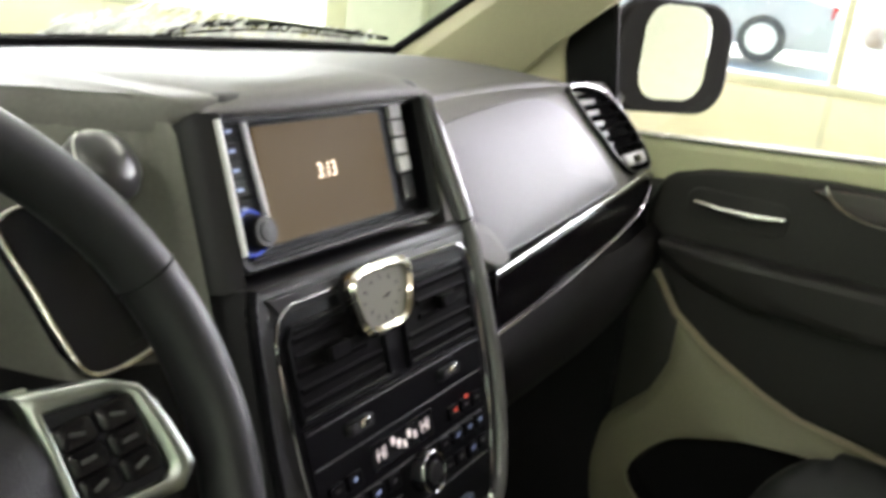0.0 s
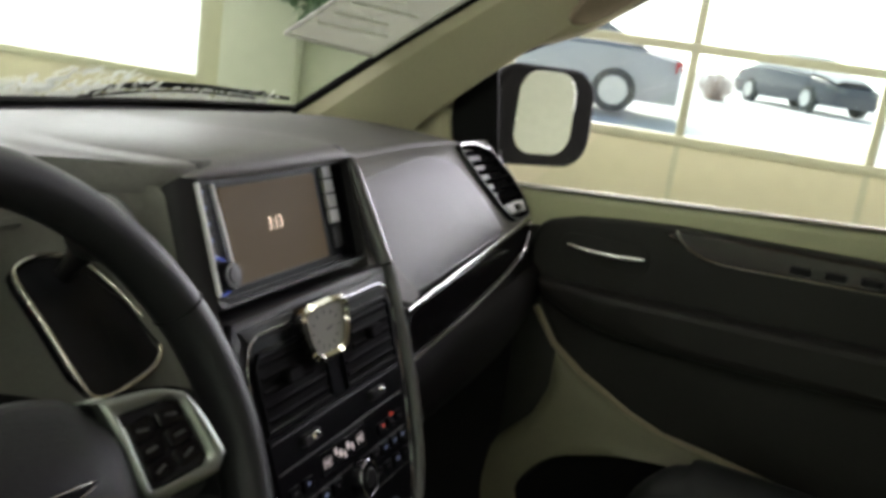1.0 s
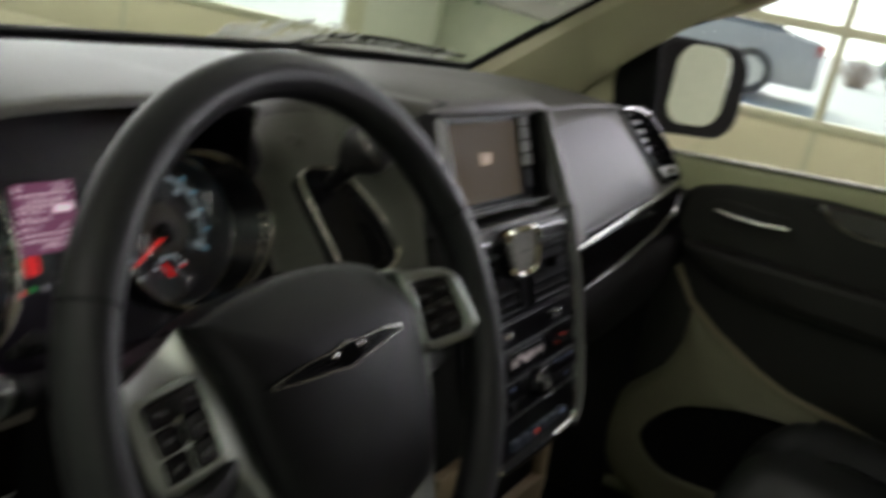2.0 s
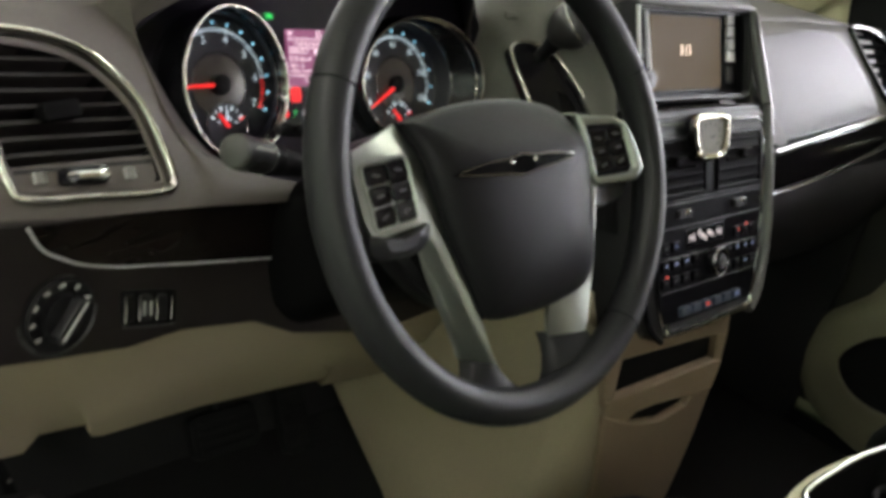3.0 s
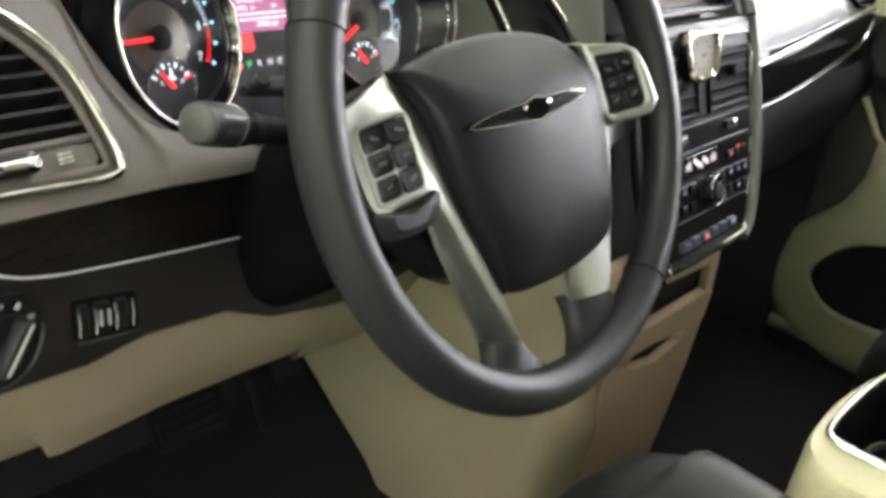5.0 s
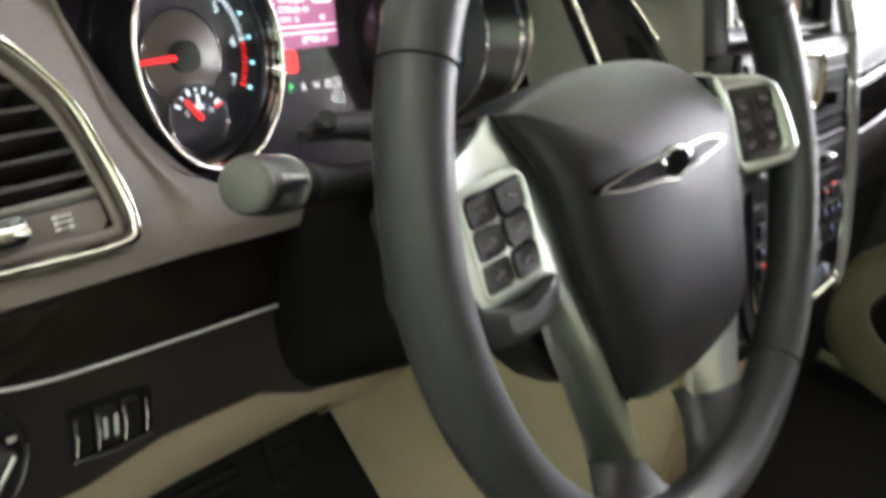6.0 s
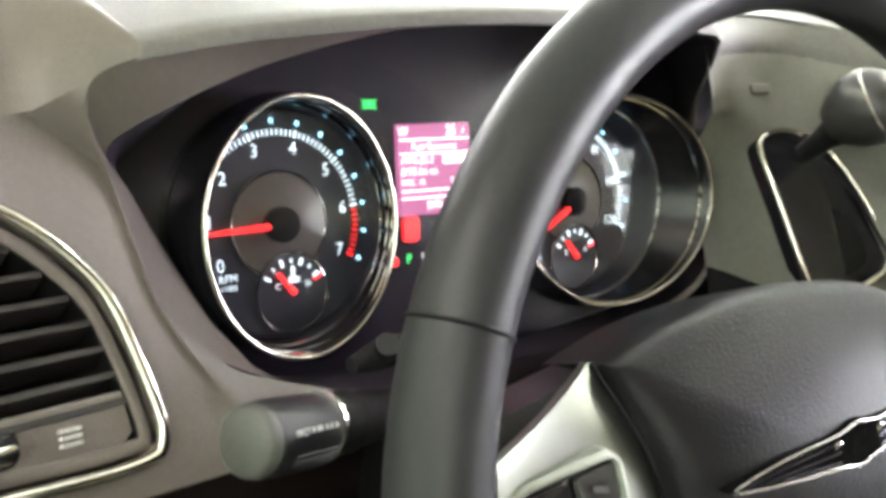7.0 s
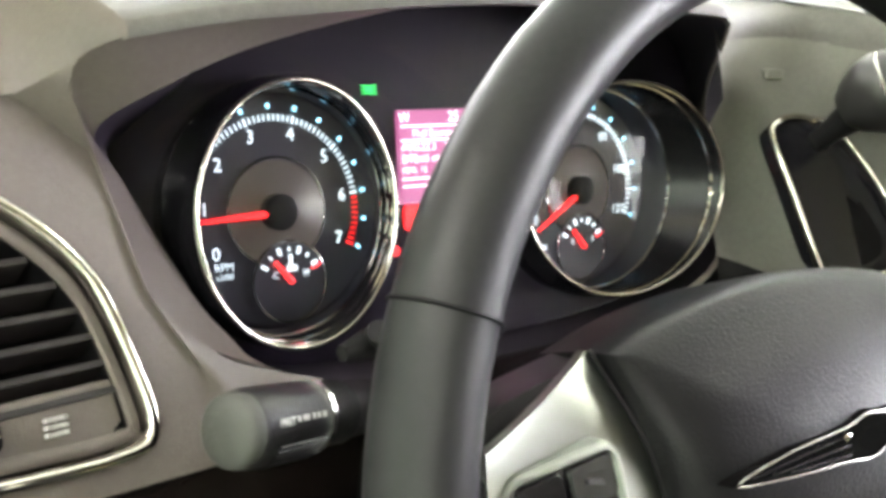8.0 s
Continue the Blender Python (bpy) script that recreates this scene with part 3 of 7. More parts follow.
def a_pillar(s, name):
    """Tan trim from the dash corner up to the roof; s: side."""
    rows = []
    for i in range(11):
        f = i / 10
        g = ws(0.70, f)
        w = 0.13 - 0.035 * math.sin(f * 2.2) + 0.10 * max(0, 0.22 - f)
        inner = Vector((0.695, g.y - 0.005, g.z - 0.004))
        outer = Vector((0.775, g.y - w * 0.85, g.z - w * 0.62))
        mid = (inner + outer) / 2 + Vector((-0.03, -0.028, -0.005))
        q1 = (inner * 0.75 + mid * 0.25) + Vector((-0.014, -0.012, 0))
        q2 = (outer * 0.75 + mid * 0.25) + Vector((-0.014, -0.01, -0.008))
        back = Vector((0.80, g.y, g.z + 0.01))
        rows.append([(s * p.x, p.y, p.z) for p in (inner, q1, mid, q2, outer, back)])
    structure(name, loops(rows, True, True, True), PILLM, "tan plastic trim on the windscreen pillar", "pillar")


def pillar_foot():
    """The trim's flared foot, which turns down into the dash end."""
    low = smooth_loop([(-0.06, 1.372), (0.02, 1.32), (0.103, 1.264), (0.192, 1.224), (0.235, 1.2), (0.268, 1.176), (0.298, 1.148), (0.311, 1.12), (0.312, 1.09), (0.306, 1.06), (0.3, 1.0)], 4, False)
    top = smooth_loop([(0.0, 1.39), (0.08, 1.345), (0.16, 1.295), (0.24, 1.258), (0.285, 1.23), (0.32, 1.205), (0.355, 1.175), (0.385, 1.145), (0.405, 1.11), (0.415, 1.06), (0.415, 1.0)], 4, False)
    rows = []
    for f, x in ((-0.04, 0.8), (-0.03, 0.788), (0.0, 0.78), (0.06, 0.775), (0.16, 0.771), (0.35, 0.767), (0.6, 0.764), (0.85, 0.764), (1.0, 0.768)):
        rows.append([(x, a * (1 - f) + c * f, b * (1 - f) + e * f) for (a, b), (c, e) in zip(low, top)])
    structure("pillar_foot", loops(rows, False), PILLM, "flared tan foot of the windscreen pillar trim", "pillar", 70)


pillar_foot()
a_pillar(1, "pillar_a")
a_pillar(-1, "pillar_a_driver")


def window_sheet():
    # a paper form stuck inside the lower corner of the glass
    m = lambda a, b, off=0.0: ws(a, b) + Vector((0, -0.006 - off, -0.004))
    p = thing("window_sticker", ws(0.6, 0.2), "grey paper form stuck inside the windscreen corner", "sticker")
    rows = [[m(a, b) for a, b in [(0.475 + 0.205 * i / 6, 0.205 + 0.035 * (1 - i / 6) + k * (0.24 + 0.06 * i / 6) / 5) for i in range(7)]] for k in range(6)]
    part("sheet", loops(rows, False), PAPER, p)
    edge = rows[0] + [r[-1] for r in rows[1:]] + rows[-1][::-1][1:] + [r[0] for r in rows[::-1][1:-1]]
    for k in range(5):
        a0, a1, b0 = 0.5, 0.5 + (0.15, 0.12, 0.15, 0.09, 0.13)[k], 0.275 + 0.032 * k
        part("printed_line", loops([[m(a0, b0, 0.002), m(a1, b0 - 0.012, 0.002)], [m(a0, b0 + 0.007, 0.002), m(a1, b0 - 0.005, 0.002)]], False), DIMPRINT, p, "faint grey printing", smooth=0)
    part("border", tube(edge, 0.003, True, 6), WHITE_INK, p, "white paper margin")


DIMPRINT = mat("faint_grey_print", (0.2, 0.21, 0.17), 0.8)
let_through(DIMPRINT, (0.75, 0.77, 0.7), 0.8)
window_sheet()


def windscreen_foot():
    w = thing("wiper", (0.1, 0.78, 1.06), "black wiper blade resting along the windscreen foot", "wiper")
    lay = lambda pts, out: [ws(x, f) + Vector((0, out, out * 0.5)) for x, f in smooth_loop(pts, 4, False)]
    part("blade", tube(lay([(0.33, 0.014), (0.38, 0.038), (0.43, 0.046), (0.5, 0.046), (0.57, 0.038), (0.64, 0.028), (0.69, 0.022)], 0.016), 0.0034), DEEP, w)
    part("arm", tube(lay([(0.36, 0.01), (0.45, 0.022), (0.55, 0.024), (0.66, 0.016)], 0.03), [0.004] * 12 + [0.006]), DEEP, w)
    part("rubber_lip", tube(lay([(0.3, 0.006), (0.42, 0.03), (0.52, 0.033), (0.62, 0.024)], 0.01), 0.002), RUBBER, w)
    rnd = random.Random(11)
    bm = bmesh.new()
    for i in range(620):
        x = 0.16 + 0.5 * rnd.random() ** 1.3
        tall = 0.03 + 0.05 * math.exp(-((x - 0.3) / 0.12) ** 2)
        c = ws(x, 0.006 + tall * rnd.random() ** 2.2) + Vector((0, 0.01 + 0.012 * rnd.random(), 0.006))
        l, h = 0.004 + 0.016 * rnd.random() ** 2, 0.0007 + 0.0022 * rnd.random() ** 2
        t = Vector((1, -0.2 * rnd.random(), 0.25 + 0.6 * rnd.random())).normalized()
        tube([c - t * l, c - t * l * 0.5, c + t * l * 0.5, c + t * l], [h * 0.3, h, h * 0.8, h * 0.25], seg=5, bm=bm)
    tagged(part("frost", bm, SLUSH), "melting frost and slush along the windscreen foot", "frost", "", "stuff")


windscreen_foot()


# ---- dashboard ----
LIP = [(-0.84, 0.187, 1.06), (-0.78, 0.212, 1.07), (-0.72, 0.23, 1.077), (-0.685, 0.235, 1.08), (-0.658, 0.216, 1.080), (-0.634, 0.202, 1.085), (-0.59, 0.2, 1.0935), (-0.5, 0.2, 1.1025), (-0.42, 0.2, 1.105),
       (-0.345, 0.2, 1.104), (-0.322, 0.203, 1.102), (-0.305, 0.216, 1.1), (-0.285, 0.228, 1.099), (-0.257, 0.239, 1.0985), (-0.23, 0.246, 1.098), (-0.205, 0.2465, 1.098), (-0.185, 0.237, 1.098), (-0.171, 0.214, 1.099), (-0.161, 0.188, 1.101), (-0.152, 0.168, 1.103), (-0.13, 0.158, 1.104), (0.0, 0.158, 1.104), (0.12, 0.17, 1.1), (0.15, 0.236, 1.088), (0.22, 0.23, 1.08), (0.32, 0.232, 1.074),
       (0.44, 0.234, 1.076), (0.56, 0.232, 1.074), (0.64, 0.232, 1.068), (0.72, 0.235, 1.052), (0.79, 0.25, 1.03)]


LIPS = smooth_loop(LIP, 3, False)


def dash_base(x):
    return 0.715 - 0.14 * (abs(x) / 0.75) ** 2.5, 1.052


def pad_at(x, f, y1, z1):
    """A point of the dash top; f runs from the windscreen's foot to the front edge."""
    yb, zb = dash_base(x)
    return Vector((x, yb + (y1 - yb) * f, zb + (z1 - zb) * f + 0.012 * math.sin(f * math.pi)))


def build_dashboard():
    d = thing("dashboard", (0, 0.3, 0.7), "dark grey moulded dashboard with tan lower panels", "dashboard")
    rows = []
    for x, yl, zl in LIPS:
        w = min(1, max(0, (-0.637 - x) / 0.031))
        if w > 0:
            # no lip here: the fascia rolls back into the top in one broad curve
            zf = 1.0785 - 0.0285 * w
            f0 = Vector((x, PF(x, zf).y if w == 1 else 0.2035 * (1 - w) + PF(-0.668, 1.05).y * w, zf))
            f1 = Vector((x, f0.y + (1.09 - zf) * (0.5 + 0.171 * w), 1.09 - 0.012 * max(0, (-0.7 - x) / 0.14)))
            f2 = Vector((x, f1.y + 0.012 + 0.08 * w, f1.z + 0.001))
            row = [Vector((x, dash_base(x)[0], 1.032))] + [pad_at(x, f, f2.y, f2.z) for f in [i / 8 for i in range(9)]]
            row += [f2 * (1 - g) ** 2 + f1 * 2 * g * (1 - g) + f0 * g * g for g in (0.17, 0.34, 0.5, 0.67, 0.84, 1.0)]
        else:
            row = [Vector((x, dash_base(x)[0], 1.032))] + [pad_at(x, i / 8, yl + 0.02, zl) for i in range(9)]
            q = min(1, max(0, (x + 0.31) / 0.03)) * min(1, max(0, (-0.14 - x) / 0.02))
            r, end = 0.006 + 0.006 * min(1, max(0, (x - 0.15) / 0.1)) + 0.024 * q, math.pi / 2 * (1 - 0.3 * q)
            row += [Vector((x, yl + r * (1 - math.sin(a)), zl - r * (1 - math.cos(a)))) for a in [end * k / 5 for k in range(1, 6)]]
            row.append(row[-1] + Vector((0, 0.006 * (1 - q) - 0.0012 * q, -0.002 - 0.003 * q)))
        rows.append(row)
    cut = next(i for i, r in enumerate(rows) if r[0].x > -0.637)
    part("driver_pad", loops(rows[:cut + 1], False), FASCIA, d, "brown-grey end of the dash top by the door", 60)
    part("upper_pad", loops(rows[cut:], False), PAD, d, "dark grey grained top pad", 60)

    # driver's fascia with the opening of the side vent
    outer = [(-0.835, 1.048), (-0.74, 1.05), (-0.668, 1.05), (-0.642, 1.03), (-0.628, 0.98), (-0.598, 0.93), (-0.6, 0.916), (-0.70, 0.929), (-0.78, 0.94), (-0.835, 0.948), (-0.835, 1.0)]
    rows = []
    oo, vv = smooth_poly(outer), smooth_poly(VENT)
    for f in (0, 0.33, 0.66, 1):
        rows.append([PF(a * (1 - f) + c * f, b * (1 - f) + e * f, 0) for (a, b), (c, e) in zip(oo, vv)])
    rows.append([PF(a, b, -0.012) for a, b in vv])
    bm = loops(rows, True)
    # the flank that rounds into the cluster hood
    rim = [(-0.637, 0.2035, 1.0785), (-0.6505, 0.215, 1.061), (-0.639, 0.22, 1.024), (-0.632, 0.209, 1.0), (-0.625, 0.196, 0.977), (-0.609, 0.19, 0.96), (-0.595, 0.187, 0.948), (-0.573, 0.186, 0.938)]
    fine = smooth_loop(rim, 8, False)
    edge = [Vector(fine[round(k * (len(fine) - 1) / 16)]) for k in range(17)]
    left = [PF(a, b, 0) for a, b in oo[8:25]]
    mid = lambda p, q, f, o: p * (1 - f) + q * f + Vector((0, -o, 0))
    loops([left, [mid(p, q, 0.33, 0.003 * min(1, k / 6)) for k, (p, q) in enumerate(zip(left, edge))], [mid(p, q, 0.66, 0.003 * min(1, k / 6)) for k, (p, q) in enumerate(zip(left, edge))], edge], False, bm=bm)
    tail = [[PF(x, z, 0.0) for x, z in ((-0.6, 0.916), (-0.55, 0.908), (-0.5, 0.901), (-0.43, 0.89), (-0.33, 0.877))], [Vector(p) for p in ((-0.573, 0.186, 0.938), (-0.54, 0.187, 0.925), (-0.5, 0.19, 0.914), (-0.44, 0.19, 0.903), (-0.33, 0.2, 0.912))]]
    loops([tail[0], [mid(p, q, 0.33, 0.003) for p, q in zip(*tail)], [mid(p, q, 0.66, 0.003) for p, q in zip(*tail)], tail[1]], False, bm=bm)
    bmesh.ops.remove_doubles(bm, verts=bm.verts[:], dist=0.0004)
    part("driver_fascia", bm, FASCIA, d, "brown-grey vent surround and hood flank", 65)
    # cluster hood, from the lip back to the cluster's edge
    A = [(-0.625, 0.196, 0.977), (-0.639, 0.22, 1.024), (-0.6505, 0.215, 1.061), (-0.637, 0.2035, 1.0785), (-0.59, 0.2012, 1.0885), (-0.5, 0.2012, 1.0975), (-0.42, 0.2012, 1.1), (-0.345, 0.2012, 1.099), (-0.318, 0.2055, 1.0945),
         (-0.305, 0.213, 1.085), (-0.28, 0.236, 1.04), (-0.247, 0.243, 0.98), (-0.252, 0.214, 0.935), (-0.33, 0.2, 0.912), (-0.44, 0.19, 0.903), (-0.54, 0.187, 0.925), (-0.6, 0.188, 0.952)]
    Bk = [(-0.618, 0.965), (-0.626, 1.005), (-0.616, 1.018), (-0.594, 1.034), (-0.556, 1.06), (-0.476, 1.076), (-0.42, 1.08), (-0.33, 1.08), (-0.29, 1.075), (-0.26, 1.06), (-0.245, 1.03), (-0.235, 0.97), (-0.25, 0.925), (-0.33, 0.905), (-0.44, 0.9), (-0.56, 0.907), (-0.6, 0.93)]
    Mk = [(-0.608, 0.22, 0.976), (-0.627, 0.236, 1.013), (-0.64, 0.225, 1.037), (-0.622, 0.211, 1.057), (-0.575, 0.212, 1.077), (-0.5, 0.214, 1.094), (-0.42, 0.212, 1.0985), (-0.345, 0.206, 1.0975), (-0.318, 0.209, 1.093), (-0.3045, 0.216, 1.083), (-0.2785, 0.24, 1.04), (-0.2455, 0.247, 0.98), (-0.251, 0.218, 0.937), (-0.33, 0.204, 0.914), (-0.44, 0.194, 0.905), (-0.558, 0.194, 0.927), (-0.592, 0.205, 0.952)]
    la, lm, lb = smooth_loop(A, 5), smooth_loop(Mk, 5), smooth_loop([tuple(PG(x, z, 0.004)) for x, z in Bk], 5)
    mix = lambda p, q, f: Vector(p) * (1 - f) + Vector(q) * f
    part("cluster_hood", loops([[mix(p, q, f) for p, q in zip(la, lm)] for f in (0, 0.2, 0.5, 0.85, 1)], True), FASCIA, d, "grey hood round the gauges")
    part("cluster_tunnel", loops([[mix(p, q, f) for p, q in zip(lm, lb)] for f in (0, 0.3, 0.6, 1)], True), TUNM, d, "black inside of the gauge hood")

    # lower fascia strip with wood trim
    top = [(-0.84, 0.952), (-0.796, 0.9455), (-0.70, 0.929), (-0.6, 0.914), (-0.5, 0.9), (-0.36, 0.88), (-0.14, 0.855)]
    bot = [(-0.14, 0.68), (-0.3, 0.7), (-0.396, 0.728), (-0.482, 0.759), (-0.539, 0.792), (-0.622, 0.815), (-0.674, 0.82), (-0.778, 0.847), (-0.797, 0.858), (-0.84, 0.865)]
    # same plastic as the fascia above; its shade is put into the colour
    part("lower_fascia", slab(top + bot, PF2, -0.03, -0.001, 0.003), LOWFAS, d, "brown-grey lower dash panel, coloured as in shade")
    wood = [(-0.754, 0.935), (-0.745, 0.919), (-0.732, 0.909), (-0.714, 0.899), (-0.689, 0.89), (-0.663, 0.883), (-0.6, 0.867), (-0.501, 0.843), (-0.40, 0.818), (-0.40, 0.878), (-0.528, 0.9), (-0.663, 0.923)]
    part("wood_trim", slab(wood, PF2, -0.002, 0.002, 0.001), WOOD, d, "dark burl wood inlay")
    part("chrome_strip", tube([PF2(a, b, 0.0015) for a, b in smooth_loop(wood[:9], 4, False)], 0.001, seg=8), PALESIL, d, "thin bright line under the wood")

    # tan knee panel with a notch
    # it slants back from the fascia's foot towards the pedals
    foot = [(-0.862, 0.2, 0.7), (-0.767, 0.231, 0.68), (-0.709, 0.246, 0.665), (-0.694, 0.252, 0.675), (-0.64, 0.267, 0.659), (-0.641, 0.265, 0.646), (-0.629, 0.268, 0.641), (-0.507, 0.301, 0.615), (-0.381, 0.335, 0.58), (-0.274, 0.364, 0.548), (-0.3, 0.352, 0.55), (-0.22, 0.372, 0.527), (-0.134, 0.396, 0.5)]
    head = [(-0.845, 0.866), (-0.82, 0.862), (-0.797, 0.858), (-0.787, 0.852), (-0.74, 0.837), (-0.72, 0.832), (-0.7, 0.827), (-0.622, 0.815), (-0.54, 0.793), (-0.482, 0.76), (-0.39, 0.725), (-0.28, 0.695), (-0.138, 0.68)]
    rows = []
    for (x, z), q in zip(head, foot):
        p, q = PF2(x, z - 0.001, -0.004), Vector(q)
        rows.append([PF2(x, z + 0.01, -0.03), p, p * 0.8 + q * 0.2 + Vector((0, -0.004, 0)), p * 0.5 + q * 0.5 + Vector((0, -0.006, 0)), p * 0.15 + q * 0.85 + Vector((0, -0.002, 0)), q, q + Vector((0, 0.012, 0.002)), q + Vector((0, 0.02, 0.03))])
    part("knee_panel", loops(rows, False), TAN, d, "tan knee panel under the steering column")
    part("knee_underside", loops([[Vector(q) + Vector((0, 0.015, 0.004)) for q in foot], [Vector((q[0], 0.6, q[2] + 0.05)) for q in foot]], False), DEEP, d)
    part("end_cap", slab([(-0.05, 0.83), (-0.24, 0.80), (-0.30, 1.03), (-0.18, 1.04), (-0.06, 0.9)], lambda a, b, off=0: Vector((-0.85 - off, -a, b)), -0.03, 0.004, 0.004), TAN, d, "tan end of the dashboard in the doorway")

    # shifter panel between cluster and stack: hollow in the middle, swept forward into the stack's flank
    lip_at = lambda x: next((p[1] + (q[1] - p[1]) * (x - p[0]) / (q[0] - p[0]), p[2] + (q[2] - p[2]) * (x - p[0]) / (q[0] - p[0])) for p, q in zip(LIPS, LIPS[1:]) if p[0] <= x <= q[0] or q is LIPS[-1])
    ease = lambda f: min(1, max(0, f)) ** 2 * (3 - 2 * min(1, max(0, f)))
    prof = ((0.86, 0.112, 0.165, -0.262), (0.9, 0.132, 0.188, -0.262), (0.94, 0.156, 0.216, -0.252), (0.97, 0.179, 0.239, -0.247), (1.0, 0.203, 0.2415, -0.256), (1.025, 0.2205, 0.2385, -0.271), (1.045, 0.232, 0.234, -0.2825), (1.06, 0.239, 0.2165, -0.299), (1.071, 0.244, 0.2155, -0.302), (1.0825, 0.249, 0.2145, -0.304))
    rows = []
    for z, yc, yl, xl in prof:
        yr = 0.087 + 0.34 * (z - 0.886) + 0.012
        row = [Vector((xl + (-0.215 - xl) * i / 10, yl + (yc - yl) * ease(i / 8), z)) for i in range(11)]
        for i in range(1, 13):
            u = math.sin(math.pi / 2 * i / 12)
            row.append(Vector((-0.215 + 0.06 * u, yc + (yr - yc) * (1 - math.sqrt(max(0, 1 - u * u))), z)))
        row.append(Vector((-0.1515, yr - 0.006, z)))
        k = ease((z - 1.015) / 0.05)
        rows.append([Vector((p.x, p.y * (1 - k) + (lip_at(p.x)[0] + 0.0048 - 0.5 * (1.082 - z)) * k, z)) if p.x < -0.1575 else p for p in row])
    rows.append([p + Vector((0, 0.006, 0.006)) for p in rows[-1]])
    # the greenish light on this panel is put into its colour
    part("shifter_panel", loops(rows[2:], False), PANELM, d, "grey panel beside the gauges, tinted for greenish light", 70)
    part("shifter_panel_foot", loops(rows[:3], False), DEEP, d, "black foot of the panel", 70)
    part("coin_slot", slab(rrect(0.02, 0.006, 0.002, -0.222, 1.056), slope_map(0.237, 1.056, 0.5), -0.004, 0.0015, 0.001), PANELM, d)

    # passenger's face
    xs = [(0.13, -0.005), (0.2, 0), (0.3, 0.004), (0.45, 0.006), (0.58, 0.004), (0.68, 0), (0.76, -0.01), (0.82, -0.02)]
    rows = [[PP(x, z + (0.02 * (x - 0.3) if z > 1.03 else 0), o - (0.006 if z > 1.05 else 0.03 if z < 0.93 else 0)) for x, o in xs] for z in (0.862, 0.9, 0.94, 0.98, 1.02, 1.05, 1.064)]
    rows.append([Vector((x, lip_at(x)[0] + 0.006, lip_at(x)[1] - 0.006)) for x, o in xs])
    part("passenger_face", loops(rows[2:], False), PAD, d, "dark grey panel before the passenger")
    part("passenger_lower_face", loops(rows[:3], False), DEEP, d, "black strip behind the wood band")
    lid = smooth_loop([(0.218, 0.952), (0.205, 1.02), (0.228, 1.042), (0.312, 1.051), (0.442, 1.057), (0.534, 1.045), (0.584, 1.0), (0.607, 0.952), (0.58, 0.944), (0.426, 0.934), (0.26, 0.926), (0.243, 0.93)], 5)
    part("upper_glovebox_lid", dome(lid, PP, ((1, -0.004), (1, 0.006), (0.985, 0.0085), (0.9, 0.0105), (0.6, 0.013), (0.3, 0.014))), LIDM, d, "smooth grey upper glovebox lid with a soft sheen")
    part("lid_seam", tube([PP(a, b, 0.0065) for a, b in lid], 0.0009, True, 6), GREYPAINT, d)
    part("lid_latch", dome(smooth_loop([(0.2, 0.955), (0.222, 0.957), (0.238, 0.945), (0.25, 0.922), (0.222, 0.918), (0.198, 0.93)], 4), PP, ((1, 0), (1, 0.012), (0.94, 0.0145), (0.5, 0.0155))), PAD, d, "grey glovebox latch")
    band = [(0.199, 0.872), (0.219, 0.912), (0.42, 0.925), (0.6, 0.936), (0.719, 0.944), (0.735, 0.938), (0.72, 0.925), (0.674, 0.911), (0.573, 0.897), (0.366, 0.879)]
    PT = lambda a, b, off=0.0: PP(a, b - 0.02 * (0.914 + (a - 0.219) * 0.062 - b), off - 0.38 * (0.914 + (a - 0.219) * 0.062 - b))
    part("wood_band", slab(band, PT, -0.004, 0.010, 0.003), BANDWOOD, d, "glossy black band")
    part("chrome_strip", tube([PP(a, b, 0.010) for a, b in smooth_loop([(0.219, 0.914), (0.42, 0.927), (0.6, 0.938), (0.72, 0.946), (0.735, 0.938)], 4, False)], [0.0018] * 12 + [0.003] * 5, seg=8), SOFTCHROME, d, "chrome line above the band")
    part("chrome_strip", tube([PT(a, b, 0.010) for a, b in smooth_loop([(0.196, 0.870), (0.366, 0.877), (0.573, 0.895), (0.674, 0.909), (0.728, 0.93)], 4, False)], 0.002, seg=8), DARKCHROME, d, "satin line below the band")
    rows = []
    for z, y in ((0.875, 0.1), (0.86, 0.085), (0.82, 0.08), (0.76, 0.1), (0.70, 0.14), (0.66, 0.2), (0.655, 0.3)):
        rows.append([Vector((x, y + 0.02 * max(0, (x - 0.6) / 0.18), z)) for x in (0.12, 0.16, 0.3, 0.45, 0.6, 0.7, 0.81)])
    part("lower_glovebox", loops(rows, False), GLOVEM, d, "black lower glovebox")
    return d


def smooth_poly(pts, n=4):
    """Straight-sided loop, cut into n steps a side."""
    out = []
    for i, p in enumerate(pts):
        q = pts[(i + 1) % len(pts)]
        for k in range(n):
            out.append((p[0] + (q[0] - p[0]) * k / n, p[1] + (q[1] - p[1]) * k / n))
    return out


# black plastic, lifted towards purple to hold the lens glare
TUNM = mat("glare_lifted_black_plastic", (0.017, 0.014, 0.02), 0.55, grain=0.1, scale=900, bump=0.1, spec=0.25)
GLOVEM = mat("charcoal_glovebox", (0.008, 0.0075, 0.008), 0.75, grain=0.1, scale=900, bump=0.2, spec=0.1)
# grey lightened and greened for the light on the shifter panel
PANELM = mat("green_lit_grey_panel", (0.122, 0.122, 0.104), 0.45, grain=0.1, scale=1000, bump=0.25, spec=0.3)
# fascia plastic darkened for the shade on the lower dash
LOWFAS = mat("shaded_dash_plastic", (0.019, 0.0155, 0.0145), 0.48, grain=0.1, scale=1100, bump=0.3, spec=0.22)
